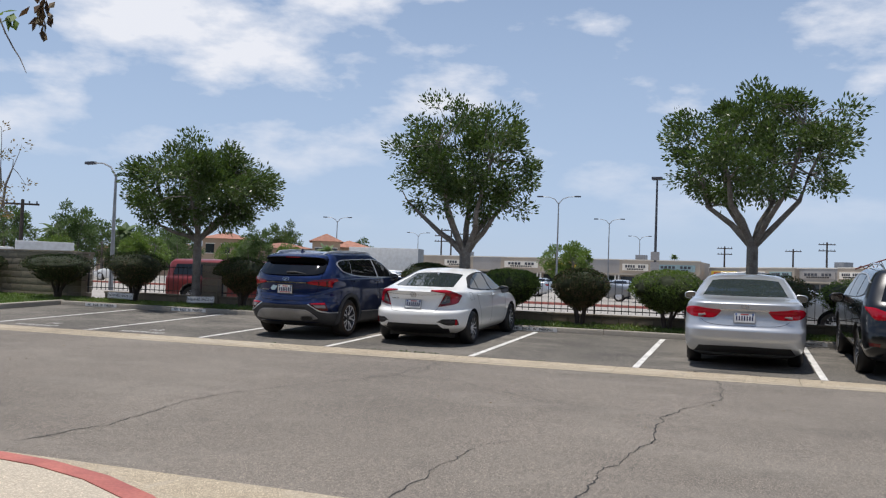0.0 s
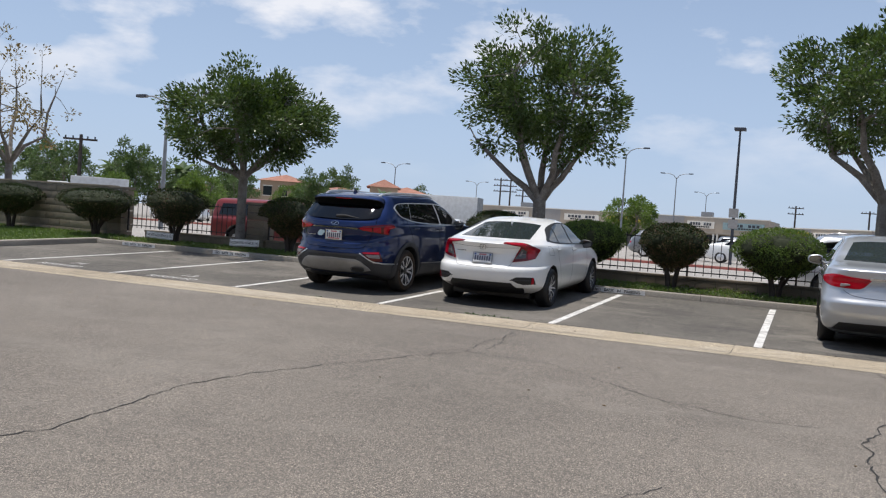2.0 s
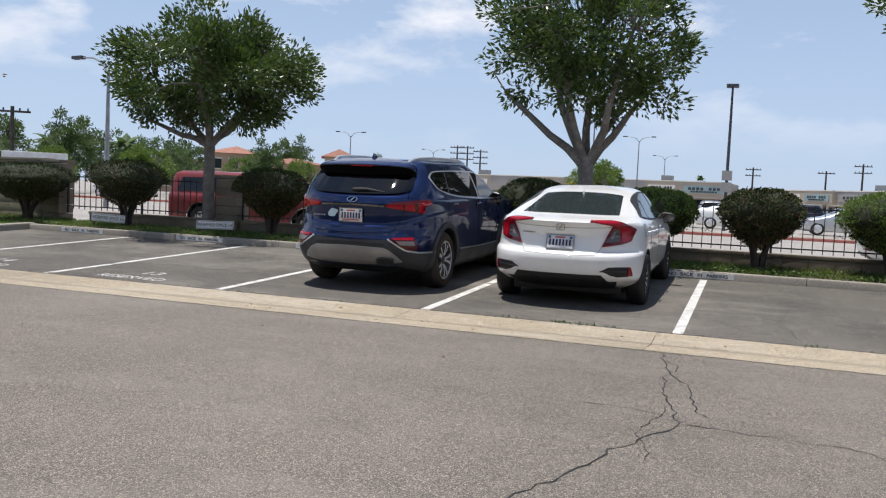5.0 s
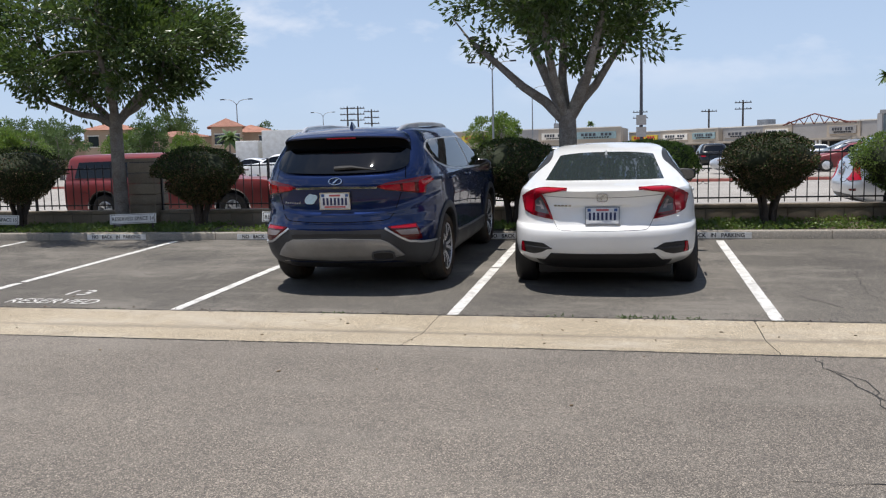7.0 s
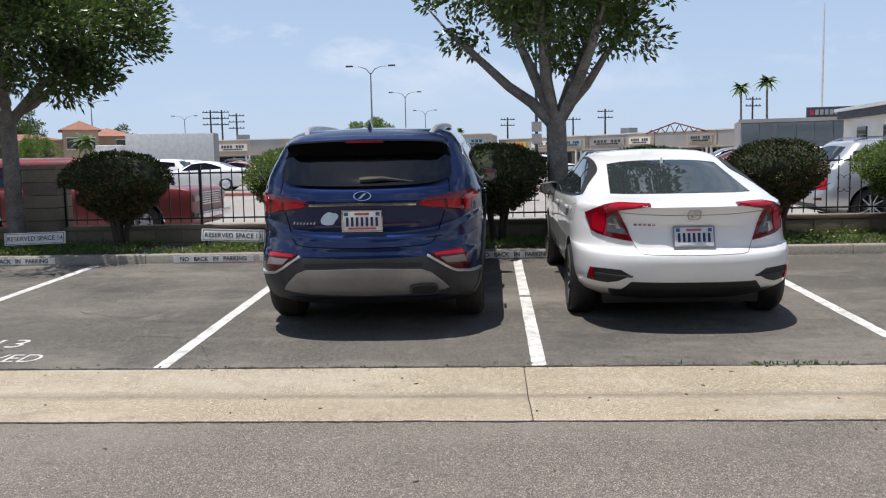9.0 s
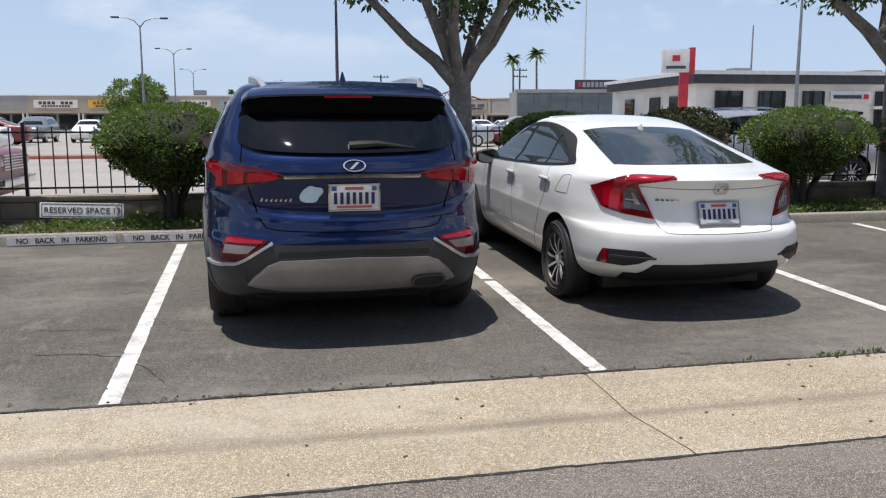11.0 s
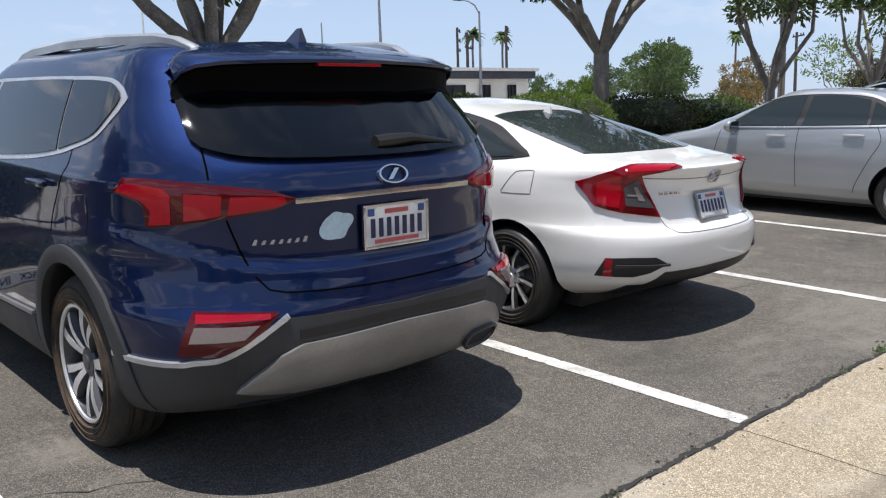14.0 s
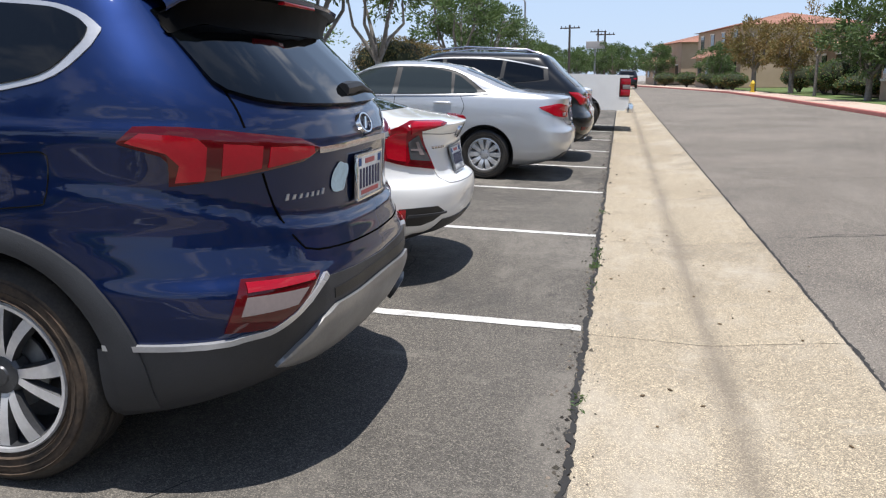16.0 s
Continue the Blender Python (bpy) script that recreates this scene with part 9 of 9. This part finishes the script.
for k, (tx, ty, pr, s, lab) in enumerate((
        (-66.8, 60.3, far_a, 1.05, "broad dark green tree beyond the car park"), (-72, 56, far_a, 0.95, "broad dark green tree beyond the car park"), (-56, 57.5, far_b, 0.82, "dense dark green tree beyond the car park"), (-60, 66, far_a, 0.9, "broad dark green tree beyond the car park"),
        (-62, 74, far_a, 0.9, "broad dark green tree beyond the car park"), (-64, 82, far_b, 0.75, "dense dark green tree beyond the car park"), (-50, 60, far_g, 0.95, "light green rounded tree beyond the car park"), (-54, 70, far_a, 0.8, "broad dark green tree beyond the car park"),
        (-58, 90, far_b, 0.85, "dense dark green tree beyond the car park"), (-66, 98, far_g, 1.2, "light green tree before the tiled centre"), (-57, 96, far_g, 1.1, "light green tree before the tiled centre"), (-70, 118, far_b, 1.15, "dense tree behind the tiled centre"), (-61, 128, far_b, 0.9, "dense tree behind the tiled centre"),
        (-76, 66, far_b, 0.9, "dense dark green tree beyond the car park"), (-53, 53, far_g, 0.8, "light green tree by the block wall"),
        (-21.4, 104.0, far_g, 1.42, "round clipped bright green tree in the car park"),
        (48.5, 50.5, far_a, 1.0, "large dark pine tree beyond the fence"), (53, 53, far_a, 1.05, "large dark pine tree beyond the fence"), (62.0, 66, far_a, 0.9, "broad dark tree beyond the fence"), (46, 56, far_g, 0.9, "small green rounded tree by the bank"), (50, 64, far_a, 0.7, "small green rounded tree by the bank"), (30, 33, rust_a, 0.62, "low rust-coloured tree beyond the fence"), (26.5, 31.5, rust_a, 0.5, "low rust-coloured tree beyond the fence"),
        (36.7, 31.3, airy, 1.15, "thin airy light green young tree"),
        (50.0, 4.0, rust_a, 0.86, "rust-tinged tree before the townhouses"), (42.7, 2.9, rust_a, 0.76, "rust-tinged tree before the townhouses"), (35.7, 3.0, thin_a, 0.85, "sparse thin tree before the townhouses"), (27.4, 2.6, far_a, 0.72, "green tree before the townhouses"), (63.2, 5.0, far_a, 0.6, "green tree before the townhouses"),
        (90, 9.0, far_a, 0.75, "green tree far along the road"), (112, 14, far_a, 0.9, "green tree far along the road"), (126, 16, far_b, 0.7, "green tree far along the road"), (140, 14, far_a, 1.0, "green tree far along the road"), (118, 8.5, far_a, 0.7, "green tree far along the road"), (132, 20, far_a, 0.8, "green tree far along the road"), (146, 17, far_a, 0.9, "green tree far along the road"), (155, 11, far_a, 1.0, "green tree far along the road"), (162, 15, far_b, 0.8, "green tree far along the road"), (158, 27, far_a, 1.0, "green tree far along the road"), (168, 20, far_a, 1.1, "green tree far along the road"), (150, 22, far_a, 1.0, "green tree far along the road"), (120, 24, far_a, 0.9, "green tree far along the road"), (100, 24, far_a, 0.9, "green tree far along the road"), (88, 22, far_a, 0.8, "green tree far along the road"),
        (-8, -1.5, far_a, 0.9, "green tree on the lawn behind the footway"), (-20, -1.2, far_a, 0.95, "green tree on the lawn behind the footway"), (14, -2.0, far_a, 0.8, "green tree on the lawn behind the footway"), (-31, -1.5, far_a, 0.9, "green tree on the lawn behind the footway"))):
    plant(pr, "tree", lab, tx, ty, 0.12, 57 * k, s, FT)
for k, (sx, sy, w, h) in enumerate(((56, 4.6, 2.2, 1.1), (59.5, 4.9, 1.8, 1.0), (66.5, 5.2, 2.4, 1.2), (46, 1.8, 2.2, 1.5), (40, 1.6, 2.0, 1.6), (38, 1.5, 2.0, 1.7), (32.5, 1.3, 3.0, 1.0), (29, 1.0, 2.0, 1.8), (76, 6.5, 2.4, 1.2), (84, 8.2, 2.4, 1.2))):
    plant(shrub(80 + k, w, h, 0.15, (M_LEAF_FAR, M_LEAF_RUST), share=0.35, n=1600, leaf=0.13), "shrub", "clipped rounded shrub before the townhouses", sx, sy, 0.18, 0, 1.0, "townhouse shrubs", "shrub", ("stem", "crown", "inner_growth"))


def palm(seed, h, fronds=26, size=1.0):
    r = np.random.RandomState(seed)
    bm = bmesh.new()
    tube(bm, [(0, 0, -0.1), (0.1, 0, h * 0.4), (0.05, 0.05, h * 0.8), (0, 0, h)], [0.17, 0.13, 0.11, 0.13], 8)
    wood = mesh_from(bm, "wood", 60)
    wood.materials.append(M_BARK)
    bm = bmesh.new()
    for k in range(fronds):
        a = 6.283 * k / fronds + r.uniform(-0.1, 0.1)
        up = r.uniform(-0.7, 0.95)
        ln = 1.35 * size * r.uniform(0.8, 1.1)
        prev = None
        for q in range(7):
            f = q / 6
            rad = ln * f * math.cos(up * 0.9)
            z = h + ln * f * math.sin(up) - 0.55 * size * f * f
            w = 0.30 * size * math.sin(min(1, f * 1.15 + 0.12) * 2.9)
            c = Vector((rad * math.cos(a), rad * math.sin(a), z))
            s = Vector((-math.sin(a), math.cos(a), 0)) * w
            dz = Vector((0, 0, -abs(w) * 0.5))
            cur = (bm.verts.new(c + s + dz), bm.verts.new(c), bm.verts.new(c - s + dz))
            if prev:
                bm.faces.new((prev[0], prev[1], cur[1], cur[0]))
                bm.faces.new((prev[1], prev[2], cur[2], cur[1]))
            prev = cur
    crown = mesh_from(bm, "crown")
    crown.materials.append(M_LEAF_FAR)
    return wood, crown


pa, pb = palm(1, 9.0), palm(2, 4.5, 22, 1.5)
for k, (tx, ty, pr, s) in enumerate(((23.4, 113.4, pa, 1.05), (26.3, 112.6, pa, 1.12), (66.4, 90, pa, 1.25), (69.2, 87.4, pa, 1.22), (78, 60, pa, 1.0), (-62, 62, pb, 1.0), (-59, 68, pb, 1.05), (-52, 98, pb, 0.95), (31, 31.6, pa, 0.72), (33.5, 33.0, pa, 0.8), (-13, 165, pa, 0.75), (-68, 88, pb, 1.0))):
    plant(pr, "palm_tree", "fan palm with a slender trunk and round head", tx, ty, 0.12, 31 * k, s, "palms", "palm tree")
# bare-limbed tree at the west edge
bare = grow_tree(19, 2.2, 2.4, 6.6, 4.6, 5, 40, 34, leaf=0.14, radius=0.12, leaf_mat=M_LEAF_RUST, clump=0.34)
plant(bare, "tree", "half-bare tree with wispy grey twigs", -24.7, 20.6, 0.13, 0, 1.0)
